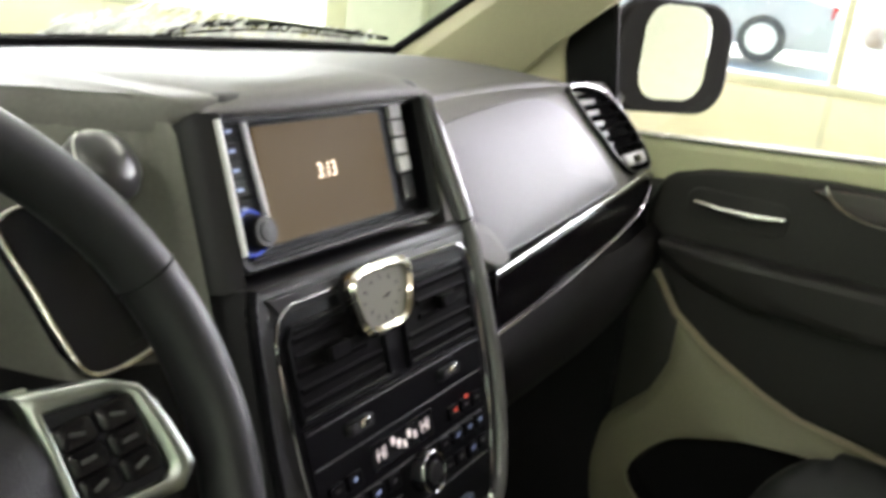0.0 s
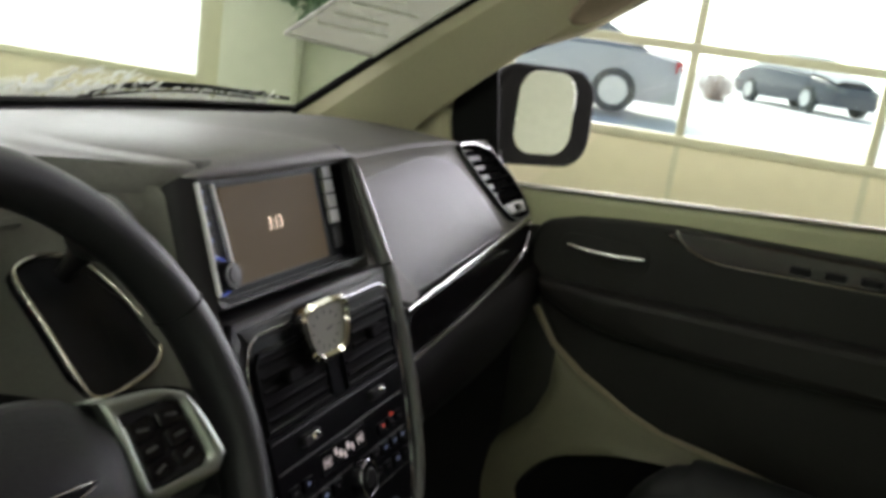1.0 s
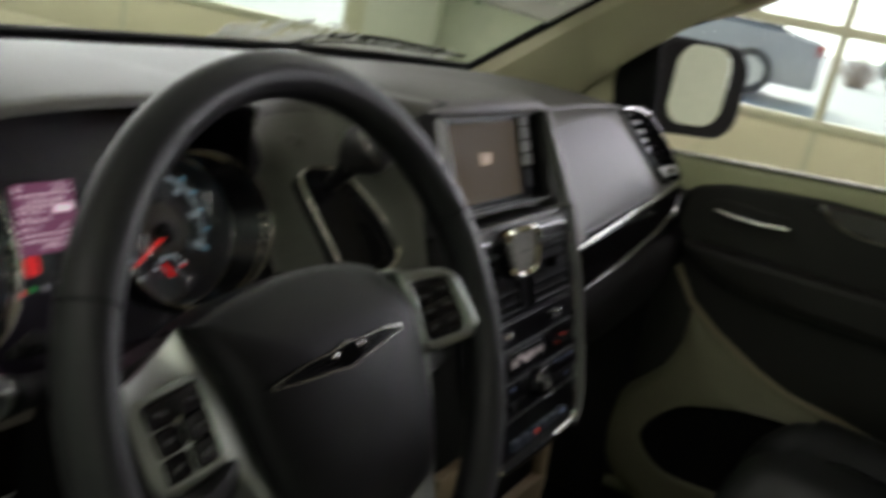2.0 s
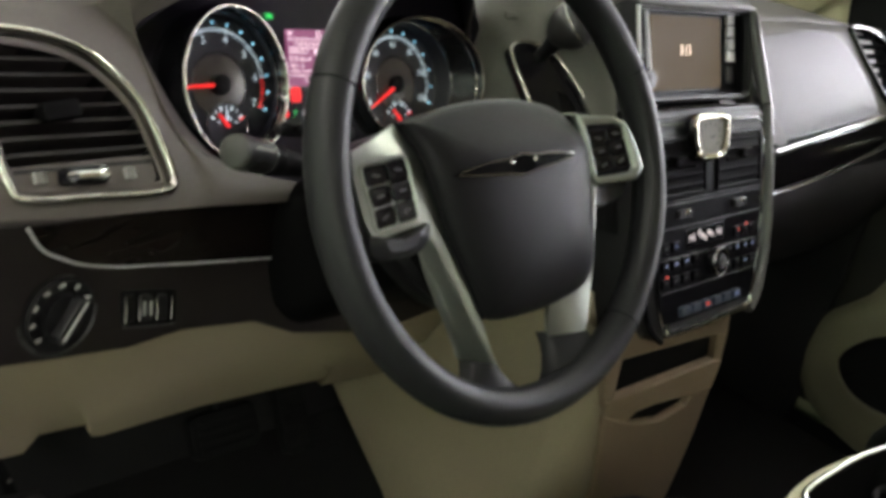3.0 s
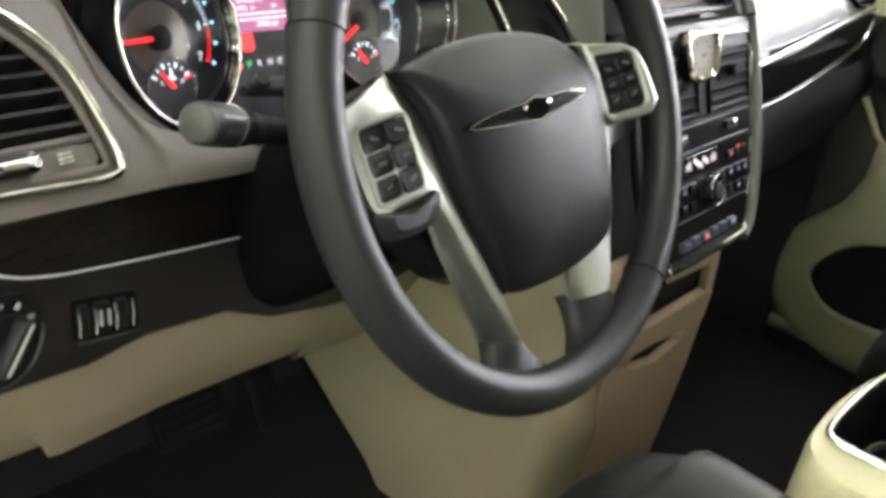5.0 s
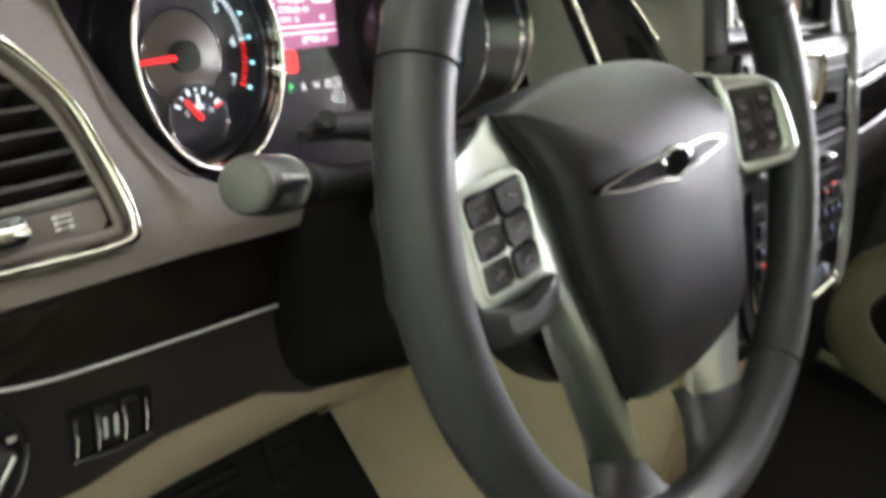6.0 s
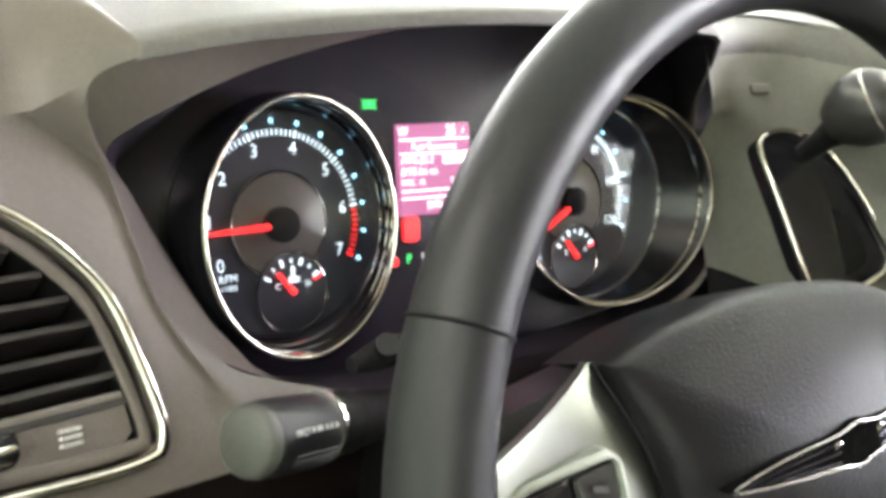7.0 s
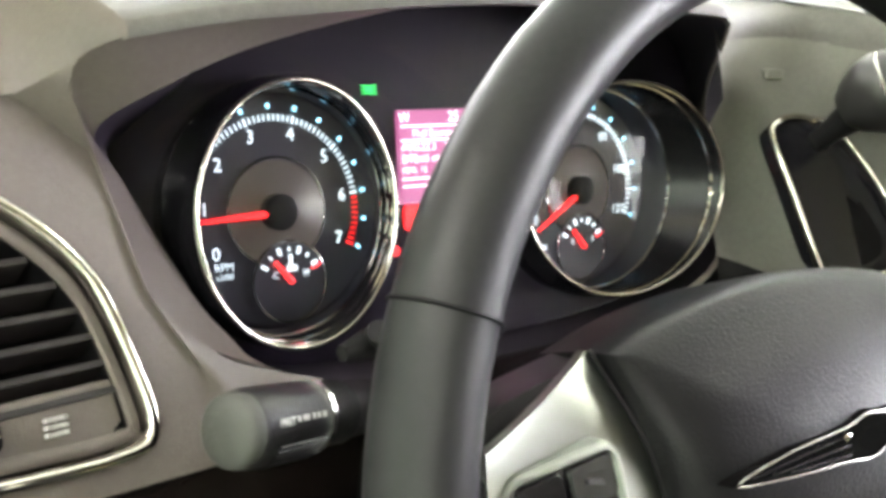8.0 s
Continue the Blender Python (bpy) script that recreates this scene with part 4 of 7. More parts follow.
VRINGM = mat("vent_ring_chrome", (0.68, 0.65, 0.58), 0.1, metal=1.0)
VSLAT = mat("dark_brown_slat", (0.0105, 0.009, 0.008), 0.36, grain=0.1, scale=900, bump=0.1, spec=0.3)
KEYGREY = mat("pale_grey_plate", (0.4, 0.4, 0.4), 0.45)
LIDM = mat("smooth_grey_lid", (0.128, 0.128, 0.136), 0.53, spec=0.45, grain=0.06, scale=900, bump=0.1)
VENT = [(-0.768, 1.036), (-0.727, 1.037), (-0.685, 1.023), (-0.653, 0.995), (-0.64, 0.966), (-0.634, 0.938), (-0.648, 0.933), (-0.70, 0.94), (-0.748, 0.947), (-0.759, 0.956), (-0.765, 0.993)]
build_dashboard()


def side_vent(name, out, m, label, ring=None, bezel=None):
    """A side air vent: chrome ring, dark throat, slats, thumb and wheel."""
    cx, cz = sum(p[0] for p in out) / len(out), sum(p[1] for p in out) / len(out)
    v = thing(name, m(cx, cz, -0.01), label, "air vent", "air vents")
    sm = smooth_loop(out, 5)
    part("chrome_ring", tube([m(a, b, 0.0015) for a, b in sm], 0.0028, True, 10), ring or VRINGM, v)
    part("inner_bezel", frame_plate(inset(sm, 0.003), inset(sm, 0.0075), m, -0.03, -0.002, 0.001), bezel or FASCIA, v)
    part("throat", loops([[m(a, b, -0.004) for a, b in inset(sm, 0.008)], [m(a, b, -0.045) for a, b in inset(sm, 0.012)]], True, False, True), DEEP, v)
    return v, sm


def span(sm, z):
    xs = []
    for (a, b), (c, e) in zip(sm, sm[1:] + sm[:1]):
        if (b - z) * (e - z) < 0:
            xs.append(a + (c - a) * (z - b) / (e - b))
    return (min(xs), max(xs)) if len(xs) > 1 else None


def driver_vent():
    v, sm = side_vent("air_vent", VENT, PF, "side air vent with black slats and a chrome ring")
    inn = inset(sm, 0.009)
    for i in range(9):
        z = 1.0285 - 0.0088 * i
        zz = lambda x: -0.09 * (x + 0.70)
        s = span(inn, z)
        if not s:
            continue
        a, b = s
        rows = []
        for x in (a - 0.001, (a * 2 + b) / 3, (a + 2 * b) / 3, b + 0.003):
            rows.append([PF(x, z + zz(x) + dz, off) for dz, off in ((0.0016, -0.004), (-0.0004, -0.003), (-0.0052, -0.016), (-0.004, -0.018), (0.001, -0.012))])
        part("slat", loops(rows, True, True, True), VSLAT, v)
    part("thumb_slider", dome(rrect(0.03, 0.011, 0.003, -0.712, 0.9915), PF, ((1, -0.008), (1, 0.001), (0.9, 0.003), (0.4, 0.0035))), SLATM, v)
    sill = [(-0.753, 0.966), (-0.752, 0.955), (-0.742, 0.9515), (-0.70, 0.945), (-0.65, 0.9385), (-0.643, 0.943), (-0.645, 0.957), (-0.70, 0.962)]
    part("wheel_plate", slab(sill, PF, -0.02, -0.004, 0.001), FASCIA, v)
    part("thumb_wheel", dome(rrect(0.036, 0.0105, 0.004, -0.704, 0.9535, turn=-6), PF, ((1, -0.006), (1, -0.001), (0.92, 0.0025), (0.5, 0.004))), GLOSS, v, "black thumb wheel with a chrome face")
    part("wheel_face", dome(rrect(0.032, 0.005, 0.0024, -0.704, 0.9525, turn=-6), PF, ((1, 0.001), (1, 0.0042), (0.5, 0.005))), CHROME, v)
    for x, z in ((-0.736, 0.9575), (-0.668, 0.949)):
        bm = bmesh.new()
        for k in range(3):
            bar(slope_map(0.165, 0.936, 0.671, 0.298, -0.635), x, z + 0.0022 * (k - 1), 0.0075, 0.0011, -0.003, -6, bm)
        part("airflow_mark", bm, WHITE_INK, v)


def passenger_vent():
    out = [(0.585, 1.064), (0.640, 1.064), (0.697, 1.053), (0.735, 1.025), (0.754, 0.996), (0.757, 0.965), (0.745, 0.952), (0.71, 0.951), (0.674, 0.954), (0.65, 0.97), (0.625, 1.0), (0.6, 1.03)]
    m = lambda a, b, off=0.0: PP(a, b, 0.0095 + off)
    v = thing("air_vent", m(0.68, 1.0), "side air vent before the passenger with grey slats", "air vent", "air vents")
    sm = smooth_loop(out, 5)
    part("vent_ring", tube([m(a, b, -0.001) for a, b in sm], 0.0022, True, 8), GREYPAINT, v)
    part("skirt", loops([[m(a, b, -0.03) for a, b in sm], [m(a, b, 0.0) for a, b in sm], [m(a, b, 0.0) for a, b in inset(sm, 0.004)], [m(a, b, -0.009) for a, b in inset(sm, 0.006)]], True, False, True), VANEM, v)
    part("chrome_corner", tube([m(a, b, 0.0) for a, b in smooth_loop(out[:3], 4, False)], 0.0018, seg=8), SOFTCHROME, v)
    inn = inset(sm, 0.007)
    for i in range(6):
        z = 1.053 - 0.0135 * i
        s = span(inn, z)
        if s:
            a, b = s[0] + 0.001, s[1] - 0.001
            part("vane", loops([[m(x, z + dz, off) for dz, off in ((0.0022, -0.002), (0.0006, -0.0005), (-0.0016, -0.0015), (-0.004, -0.008), (0.0, -0.0085))] for x in (a, (a + b) / 2, b)], True, True, True), VANEM, v)
    part("wheel_plate", slab([(0.662, 0.975), (0.672, 0.962), (0.742, 0.96), (0.746, 0.975)], m, -0.02, 0.001, 0.001), KEYGREY, v, "pale grey plate")
    part("thumb_wheel", dome(rrect(0.024, 0.009, 0.003, 0.705, 0.967), m, ((1, -0.006), (1, 0.002), (0.8, 0.004))), GLOSS, v)


driver_vent()
passenger_vent()


# ---- instrument cluster ----
def gauge(c, cx, cz, lip_l, lip_r, rz, numbers, sub, needle_deg, sub_deg, unit):
    """One gauge. Angles run clockwise from straight down; lip_l and lip_r: x and height of the ring's lip."""
    g = part("gauge", lathe([(0.057, 0.0), (0.057, 0.002), (0.0, 0.002)], PG(cx, cz, 0.0005), (0, -1, 0.35), 48, caps=False), DIAL, c, unit + " with a black dial")
    n = 64
    dialr, lip, mid, low = [], [], [], []
    lx, rx = PG(lip_l[0], cz, lip_l[1]), PG(lip_r[0], cz, lip_r[1])
    o, u = (lx + rx) / 2, (rx - lx) / 2
    v = Vector((0, 0.35, 1)).normalized() * rz
    for i in range(n):
        a = 2 * math.pi * i / n
        d = PG(cx + 0.056 * math.cos(a), cz + 0.056 * math.sin(a), 0.002)
        l = o + u * math.cos(a) + v * math.sin(a)
        lip.append(l), dialr.append(d)
        mid.append(d * 0.5 + (o + (u * math.cos(a) + v * math.sin(a)) * 0.965) * 0.5)
        low.append(PG(cx + 0.060 * math.cos(a), cz + 0.060 * math.sin(a), 0.0))
    inn = [d * 0.66 + l * 0.34 for d, l in zip(dialr, lip)]
    part("tube_wall", loops([dialr, inn], True), DIAL, g, "gloss black inner wall")
    part("chrome_bevel", loops([inn, [d * 0.3 + l * 0.7 for d, l in zip(dialr, lip)], lip], True), BEVELM, g, "dark bevel")
    part("chrome_ring", tube(lip, 0.0015, True, 10), RINGM, g, "bright chrome ring")
    part("second_ring", tube([d * 0.14 + l * 0.86 for d, l in zip(dialr, lip)], 0.0011, True, 8), RINGM, g)
    if unit == "tachometer":
        part("middle_ring", tube([d * 0.36 + l * 0.64 for d, l in zip(dialr, lip)], 0.0009, True, 8), DARKCHROME, g)
    part("inner_ring", tube(inn, 0.001, True, 8), DARKCHROME, g)
    part("outer_wall", loops([lip, [l * 0.5 + p * 0.5 + (p - o) * 0.04 for l, p in zip(lip, low)], low], True), GLOSS, g)
    polar = lambda r, deg: (cx - r * math.sin(radians(deg)), cz - r * math.cos(radians(deg)))
    ticks, dots, reds = bmesh.new(), bmesh.new(), bmesh.new()
    a0, a1, count, red_from = numbers["from"], numbers["to"], numbers["ticks"], numbers.get("red", 9999)
    for i in range(count + 1):
        deg = a0 + (a1 - a0) * i / count
        big = i % numbers["major"] == 0
        x, z = polar(0.0438, deg)
        bar(PG, x, z, 0.0006 if not big else 0.001, 0.003 if not big else 0.0038, 0.0035, -deg, reds if i >= red_from else ticks)
    part("tick_scale", ticks, LIT_WHITE, g, smooth=0)
    if red_from < 9999:
        part("red_scale", reds, LIT_RED, g, smooth=0)
    else:
        reds.free()
    for i in range(numbers["dots"] + 1):
        deg = a0 + (a1 - a0) * i / numbers["dots"]
        x, z = polar(0.0492, deg)
        bar(PG, x, z, 0.0016, 0.0022, 0.0035, -deg, dots)
    part("blue_scale", dots, LIT_BLUE, g, smooth=0)
    words = bmesh.new()
    for k, w in enumerate(numbers["words"]):
        deg = a0 + (a1 - a0) * k / (len(numbers["words"]) - 1)
        x, z = polar(0.0368, deg)
        tmp = letters(w, PG, x, z, numbers["size"], 0.0035)
        me = bpy.data.meshes.new("tmp")
        tmp.to_mesh(me)
        tmp.free()
        words.from_mesh(me)
        bpy.data.meshes.remove(me)
    part("numeral_ring", words, LIT_WHITE, g, smooth=0)
    part("hub_disc", lathe([(0.0255, 0.0), (0.0255, 0.0015), (0.0245, 0.002), (0.0, 0.002)], PG(cx, cz, 0.002), (0, -1, 0.35), 40, caps=False), HUB, g, "smoked grey centre disc")
    part("hub_ring", tube([PG(cx + 0.0257 * math.cos(2 * math.pi * i / 48), cz + 0.0257 * math.sin(2 * math.pi * i / 48), 0.004) for i in range(48)], 0.0006, True, 6), DARKCHROME, g)
    nx, nz = polar(0.0415, needle_deg)
    bx, bz = polar(0.006, needle_deg)
    part("needle", tube([PG(bx, bz, 0.0085), PG(nx, nz, 0.0085)], [0.0019, 0.0009], seg=6), LIT_RED, g, "red lit needle")
    part("needle_cap", lathe([(0.009, 0), (0.009, 0.006), (0.007, 0.0075), (0, 0.008)], PG(cx, cz, 0.003), (0, -1, 0.35), 24, caps=False), DEEP, g)
    # small gauge at the foot
    sx, sz = sub
    part("small_dial", lathe([(0.0195, 0), (0.0195, 0.001), (0, 0.001)], PG(sx, sz, 0.0035), (0, -1, 0.35), 36, caps=False), DIAL, g)
    part("small_ring", tube([PG(sx + 0.0197 * math.cos(2 * math.pi * i / 40), sz + 0.0197 * math.sin(2 * math.pi * i / 40), 0.0045) for i in range(40)], 0.0005, True, 6), DARKCHROME, g)
    st = bmesh.new()
    for i in range(7):
        deg = 120 + 120 * i / 6
        x, z = sx - 0.0155 * math.sin(radians(deg)), sz - 0.0155 * math.cos(radians(deg))
        bar(PG, x, z, 0.0015 if i % 2 == 0 else 0.0008, 0.0036 if i % 2 == 0 else 0.0022, 0.0055, -deg, st)
    part("small_scale", st, LIT_WHITE, g, smooth=0)
    x, z = sx - 0.0155 * math.sin(radians(247)), sz - 0.0155 * math.cos(radians(247))
    part("small_red_mark", bar(PG, x, z, 0.0013, 0.005, 0.0055, -247), LIT_RED, g, smooth=0)
    nx, nz = sx - 0.0135 * math.sin(radians(sub_deg)), sz - 0.0135 * math.cos(radians(sub_deg))
    part("small_needle", tube([PG(sx, sz, 0.0075), PG(nx, nz, 0.0075)], [0.0018, 0.0012], seg=6), LIT_RED, g, "red lit needle")
    for w, dx in numbers["ends"]:
        part("end_letter", letters(w, PG, sx + dx, sz + 0.0035, 0.0046, 0.0055), LIT_WHITE, g, smooth=0)
    return g


def instrument_cluster():
    c = thing("instrument_cluster", (-0.43, 0.27, 0.98), "gauge cluster with two chrome-ringed dials, lit", "instrument cluster")
    face = [(-0.632, 0.955), (-0.636, 1.01), (-0.6, 1.045), (-0.556, 1.07), (-0.476, 1.086), (-0.42, 1.09), (-0.33, 1.09), (-0.285, 1.08), (-0.25, 1.062), (-0.238, 1.03), (-0.228, 0.97), (-0.245, 0.915), (-0.33, 0.895), (-0.44, 0.89), (-0.56, 0.895), (-0.61, 0.92)]
    part("face_panel", slab(smooth_loop(face, 3), PG, -0.02, 0.0, 0.002), FACEM, c, "black cluster face")
    g = gauge(c, -0.545, 0.979, (-0.600, 0.047), (-0.4865, 0.02), 0.063,
              dict([("from", 62), ("to", 295), ("ticks", 70), ("major", 10), ("red", 61), ("dots", 14), ("words", "01234567"), ("size", 0.0088), ("ends", (("C", -0.008), ("H", 0.0085)))]),
              (-0.5405, 0.9455), 88, 140, "tachometer")
    part("unit_text", letters("RPM", PG, -0.574, 0.9555, 0.0052, 0.0035), LIT_WHITE, g, smooth=0)
    part("unit_text", letters("x1000", PG, -0.574, 0.951, 0.0036, 0.0035), LIT_WHITE, g, smooth=0)
    bm = bar(PG, -0.5395, 0.951, 0.0055, 0.0008, 0.006)
    bar(PG, -0.5395, 0.9525, 0.0055, 0.0008, 0.006, 0, bm)
    bar(PG, -0.54, 0.9555, 0.0012, 0.006, 0.006, 0, bm)
    part("coolant_symbol", bm, LIT_WHITE, g, smooth=0)
    g = gauge(c, -0.346, 0.976, (-0.402, 0.022), (-0.257, 0.041), 0.064,
              dict([("from", 65), ("to", 292), ("ticks", 60), ("major", 10), ("dots", 12), ("words", ("0", "20", "40", "60", "80", "100", "120")), ("size", 0.0074), ("ends", (("E", -0.008), ("F", 0.0085)))]),
              (-0.3445, 0.9425), 60, 140, "speedometer")
    part("unit_text", letters("MPH", PG, -0.3765, 0.9445, 0.005, 0.0035), LIT_WHITE, g, smooth=0)
    lens = part("lens", slab(smooth_loop(inset(smooth_loop(face, 3), 0.01), 1), lambda a, b, off=0.0: PG(a, b, off + 0.0125), -0.001, 0.0, 0.0004), LENS, c, "clear lens over the dials", 0)
    lens.visible_shadow = False
    # message display
    e = part("display", slab(rrect(0.049, 0.048, 0.0015, -0.448, 1.0005), PG, 0.0, 0.003, 0.0005), LIT_PINK, c, "magenta trip display", smooth=0)
    for body, x, z, sz, al in (("W", -0.469, 1.0205, 0.0066, "CENTER"), ("25", -0.437, 1.0205, 0.0074, "CENTER"), ("Fuel Economy", -0.4485, 1.0125, 0.0054, "CENTER"), ("AVG:22.3", -0.4712, 1.0055, 0.0056, "LEFT"),
                               ("DTE:66 mi", -0.4712, 0.9995, 0.0056, "LEFT"), ("MPG  15", -0.4712, 0.9938, 0.0044, "LEFT"), ("30", -0.436, 0.9938, 0.0044, "CENTER"), ("29966 mi", -0.4445, 0.9815, 0.0056, "CENTER")):
        part("display_text", letters(body, PG, x, z, sz, 0.0036, al), LIT_PALE, e, smooth=0)
    part("display_text", letters("F", PG, -0.4285, 1.02, 0.0042, 0.0036), LIT_PALE, e, smooth=0)
    for z in (1.0163, 1.009, 0.9895, 0.9857):
        part("display_rule", bar(PG, -0.448, z, 0.046, 0.0007, 0.0036), LIT_PALE, e, smooth=0)
    part("display_block", bar(PG, -0.4345, 1.0055, 0.016, 0.0046, 0.0036), LIT_PALE, e, smooth=0)
    # warning lamps
    bm = bmesh.new()
    for s in (-1, 1):
        for k in (-1, 0, 1):
            bar(PG, -0.488 + s * 0.003, 1.035 + k * 0.0017, 0.0024, 0.0006, 0.0015, s * k * 14, bm)
        bar(PG, -0.488 + s * 0.001, 1.035, 0.0008, 0.004, 0.0015, 0, bm)
    part("lamp_symbol", bm, LIT_GREEN, c, "green lit side-lamp symbol", smooth=0)
    part("belt_lamp", slab(rrect(0.011, 0.0135, 0.003, -0.4645, 0.9695), PG, 0, 0.0015, 0.0004), LIT_RED, c, "red lit warning lamp", smooth=0)
    part("brake_lamp", slab(rrect(0.0045, 0.005, 0.002, -0.476, 0.953), PG, 0, 0.0015, 0.0004), LIT_RED, c, "red lit warning lamp", smooth=0)
    for i, w in enumerate("PRND2"):
        part("gear_letter", letters(w, PG, -0.467 + 0.0104 * i, 0.9535, 0.0068, 0.0014), LIT_GREEN if w == "P" else WHITE_LIT, c, smooth=0)


RINGM = mat("gauge_ring_chrome", (0.4, 0.375, 0.34), 0.08, metal=1.0)
BEVELM = mat("smoked_bevel", (0.045, 0.044, 0.048), 0.22, metal=0.8)
# cluster black lifted for the same glare as the hood's inside
FACEM = mat("gloss_cluster_black", (0.014, 0.011, 0.018), 0.3, spec=0.3)
WHITE_LIT = mat("dim_lit_letters", (0.5, 0.45, 0.5), 0.5, emit=(0.6, 0.55, 0.62), power=0.5)
instrument_cluster()


# ---- steering wheel ----
def steering_wheel():
    w = thing("steering_wheel", PW(0, 0, -0.05), "black leather steering wheel with silver spokes", "steering wheel")
    R, n, rows = 0.1762, 96, []
    for i in range(n):
        a = 2 * math.pi * i / n
        row = []
        for j in range(16):
            b = 2 * math.pi * j / 16
            r = R + 0.0145 * math.cos(b)
            row.append(PW(r * math.cos(a), r * math.sin(a), 0.0155 * math.sin(b)))
        rows.append(row)
    rows.append(rows[0])
    bm = loops(rows, True)
    bmesh.ops.remove_doubles(bm, verts=bm.verts[:], dist=1e-7)
    part("rim", bm, LEATHER, w, "black leather rim")
    for deg in (156.5, 25, 309):
        a = radians(deg)
        part("rim_seam", tube([PW((R + 0.0148 * math.cos(b)) * math.cos(a), (R + 0.0148 * math.cos(b)) * math.sin(a), 0.0158 * math.sin(b)) for b in [2 * math.pi * j / 20 for j in range(20)]], 0.0007, True, 5), DEEP, w)
    pad = smooth_poly([(-0.087, 0.045)], 1) + smooth_loop([(-0.087, 0.045), (-0.055, 0.053), (-0.012, 0.0585), (0.033, 0.0585), (0.07, 0.053), (0.088, 0.043), (0.0945, 0.024), (0.0955, 0.0), (0.0935, -0.033), (0.088, -0.07), (0.083, -0.09), (0.072, -0.1), (0.047, -0.1055), (0.01, -0.109), (-0.03, -0.108), (-0.046, -0.104)], 5, False)[1:] + [(-0.053, -0.087), (-0.06, -0.07), (-0.067, -0.053), (-0.0735, -0.036), (-0.0775, -0.018), (-0.081, 0.0), (-0.0835, 0.015), (-0.0855, 0.03)]
    ease = lambda f: min(1, max(0, f)) ** 2 * (3 - 2 * min(1, max(0, f)))
    pmap = lambda a, b, off=0.0: PW(a, b, off - 0.005 * (a / 0.095) ** 2 - 0.022 * ease((b - 0.01) / 0.05) - 0.004 * ease((-b - 0.06) / 0.05))
    part("airbag_pad", dome(pad, pmap, ((0.93, -0.05), (0.985, -0.02), (0.997, -0.004), (0.992, -0.0008), (0.978, 0.0022), (0.93, 0.0055), (0.8, 0.009), (0.55, 0.0118), (0.25, 0.0128), (0.05, 0.013))), PADM, w, "black airbag cover")
    # back cover
    part("back_cover", dome(smooth_loop([(-0.14, 0.022), (-0.09, 0.042), (0, 0.05), (0.09, 0.042), (0.14, 0.022), (0.11, -0.04), (0.05, -0.1), (-0.05, -0.1), (-0.11, -0.04)], 4), PW, ((0.8, -0.08), (0.97, -0.058), (0.97, -0.036), (0.9, -0.032))), BLACK, w)
    # winged emblem
    wing = [(-0.066, 0.0005), (-0.04, 0.0055), (-0.012, 0.0065), (0, 0.0085), (0.012, 0.0065), (0.04, 0.0055), (0.066, 0.0005), (0.04, -0.0035), (0.012, -0.006), (0, -0.008), (-0.012, -0.006), (-0.04, -0.0035)]
    em = lambda a, b, off=0.0: PW(a - 0.005, b + 0.0055 + 0.04 * a, off + 0.0125 - 0.9 * (a - 0.005) ** 2)
    e = part("emblem", slab([(a, b) for a, b in smooth_loop(wing, 3)], em, -0.012, 0.0015, 0.0006), VANEM, w, "black winged emblem with chrome lines")
    part("emblem_outline", tube([em(a, b, 0.0014) for a, b in inset(smooth_loop(wing, 3), 0.0005)], 0.0003, True, 6), SOFTCHROME, e, "chrome outline")
    for s in (-1, 1):
        for k in range(3):
            part("feather", tube([em(s * 0.012, 0.0035 - 0.0035 * k, 0.0017), em(s * (0.058 - 0.008 * k), 0.0012 - 0.0012 * k, 0.0017)], [0.0005, 0.0003], seg=6), BEVELM, e)
        # small chrome domes added to stand for the emblem's glints
        part("glint_spot", dome(ellipse(0.0022, 0.0011, s * 0.013, 0.003, 12), em, ((1, 0.001), (1, 0.002), (0.5, 0.0024))), CHROME, e)
    part("medallion", dome(ellipse(0.0075, 0.0042), em, ((1, 0), (1, 0.0014), (0.8, 0.0018))), VANEM, e)
    # side pods with switches
    for s in (-1, 1):
        if s < 0:
            ca = [(-0.1445, 0.027, -0.013), (-0.146, 0.005, -0.011), (-0.137, -0.031, -0.01), (-0.1, -0.038, -0.012), (-0.089, -0.065, -0.014), (-0.079, -0.09, -0.016), (-0.068, -0.115, -0.019), (-0.062, -0.131, -0.022)]
            cb = [(-0.0885, 0.0455, -0.031), (-0.084, 0.02, -0.0155), (-0.0795, -0.003, -0.011), (-0.0725, -0.038, -0.009), (-0.059, -0.072, -0.008), (-0.0465, -0.104, -0.009), (-0.04, -0.125, -0.01), (-0.034, -0.141, -0.011)]
        else:
            ca = [(0.097, 0.043, -0.012), (0.0985, 0.03, -0.003), (0.1, 0.01, -0.002), (0.101, -0.018, -0.003), (0.098, -0.05, -0.005), (0.0925, -0.085, -0.008), (0.083, -0.112, -0.008), (0.072, -0.137, -0.006)]
            cb = [(0.086, 0.044, -0.03), (0.0925, 0.03, -0.018), (0.0935, 0.008, -0.012), (0.092, -0.025, -0.011), (0.0875, -0.06, -0.011), (0.077, -0.093, -0.012), (0.04, -0.1065, -0.014), (0.034, -0.134, -0.016)]
        p = part("spoke", ribbon(ca, cb, 0.004, 6, 0.0025, 6), SILVER, w, "satin silver spoke", 60)
        part("gap_line", tube([PW(x, z, o + 0.0015) for x, z, o in smooth_loop(cb[:6], 5, False)], 0.0012, seg=6), DEEP, p)
        px, pz, turn, ow, oh = (-0.1185, -0.003, 7, 0.043, 0.049) if s < 0 else (0.1135, 0.0095, 8, 0.0395, 0.041)
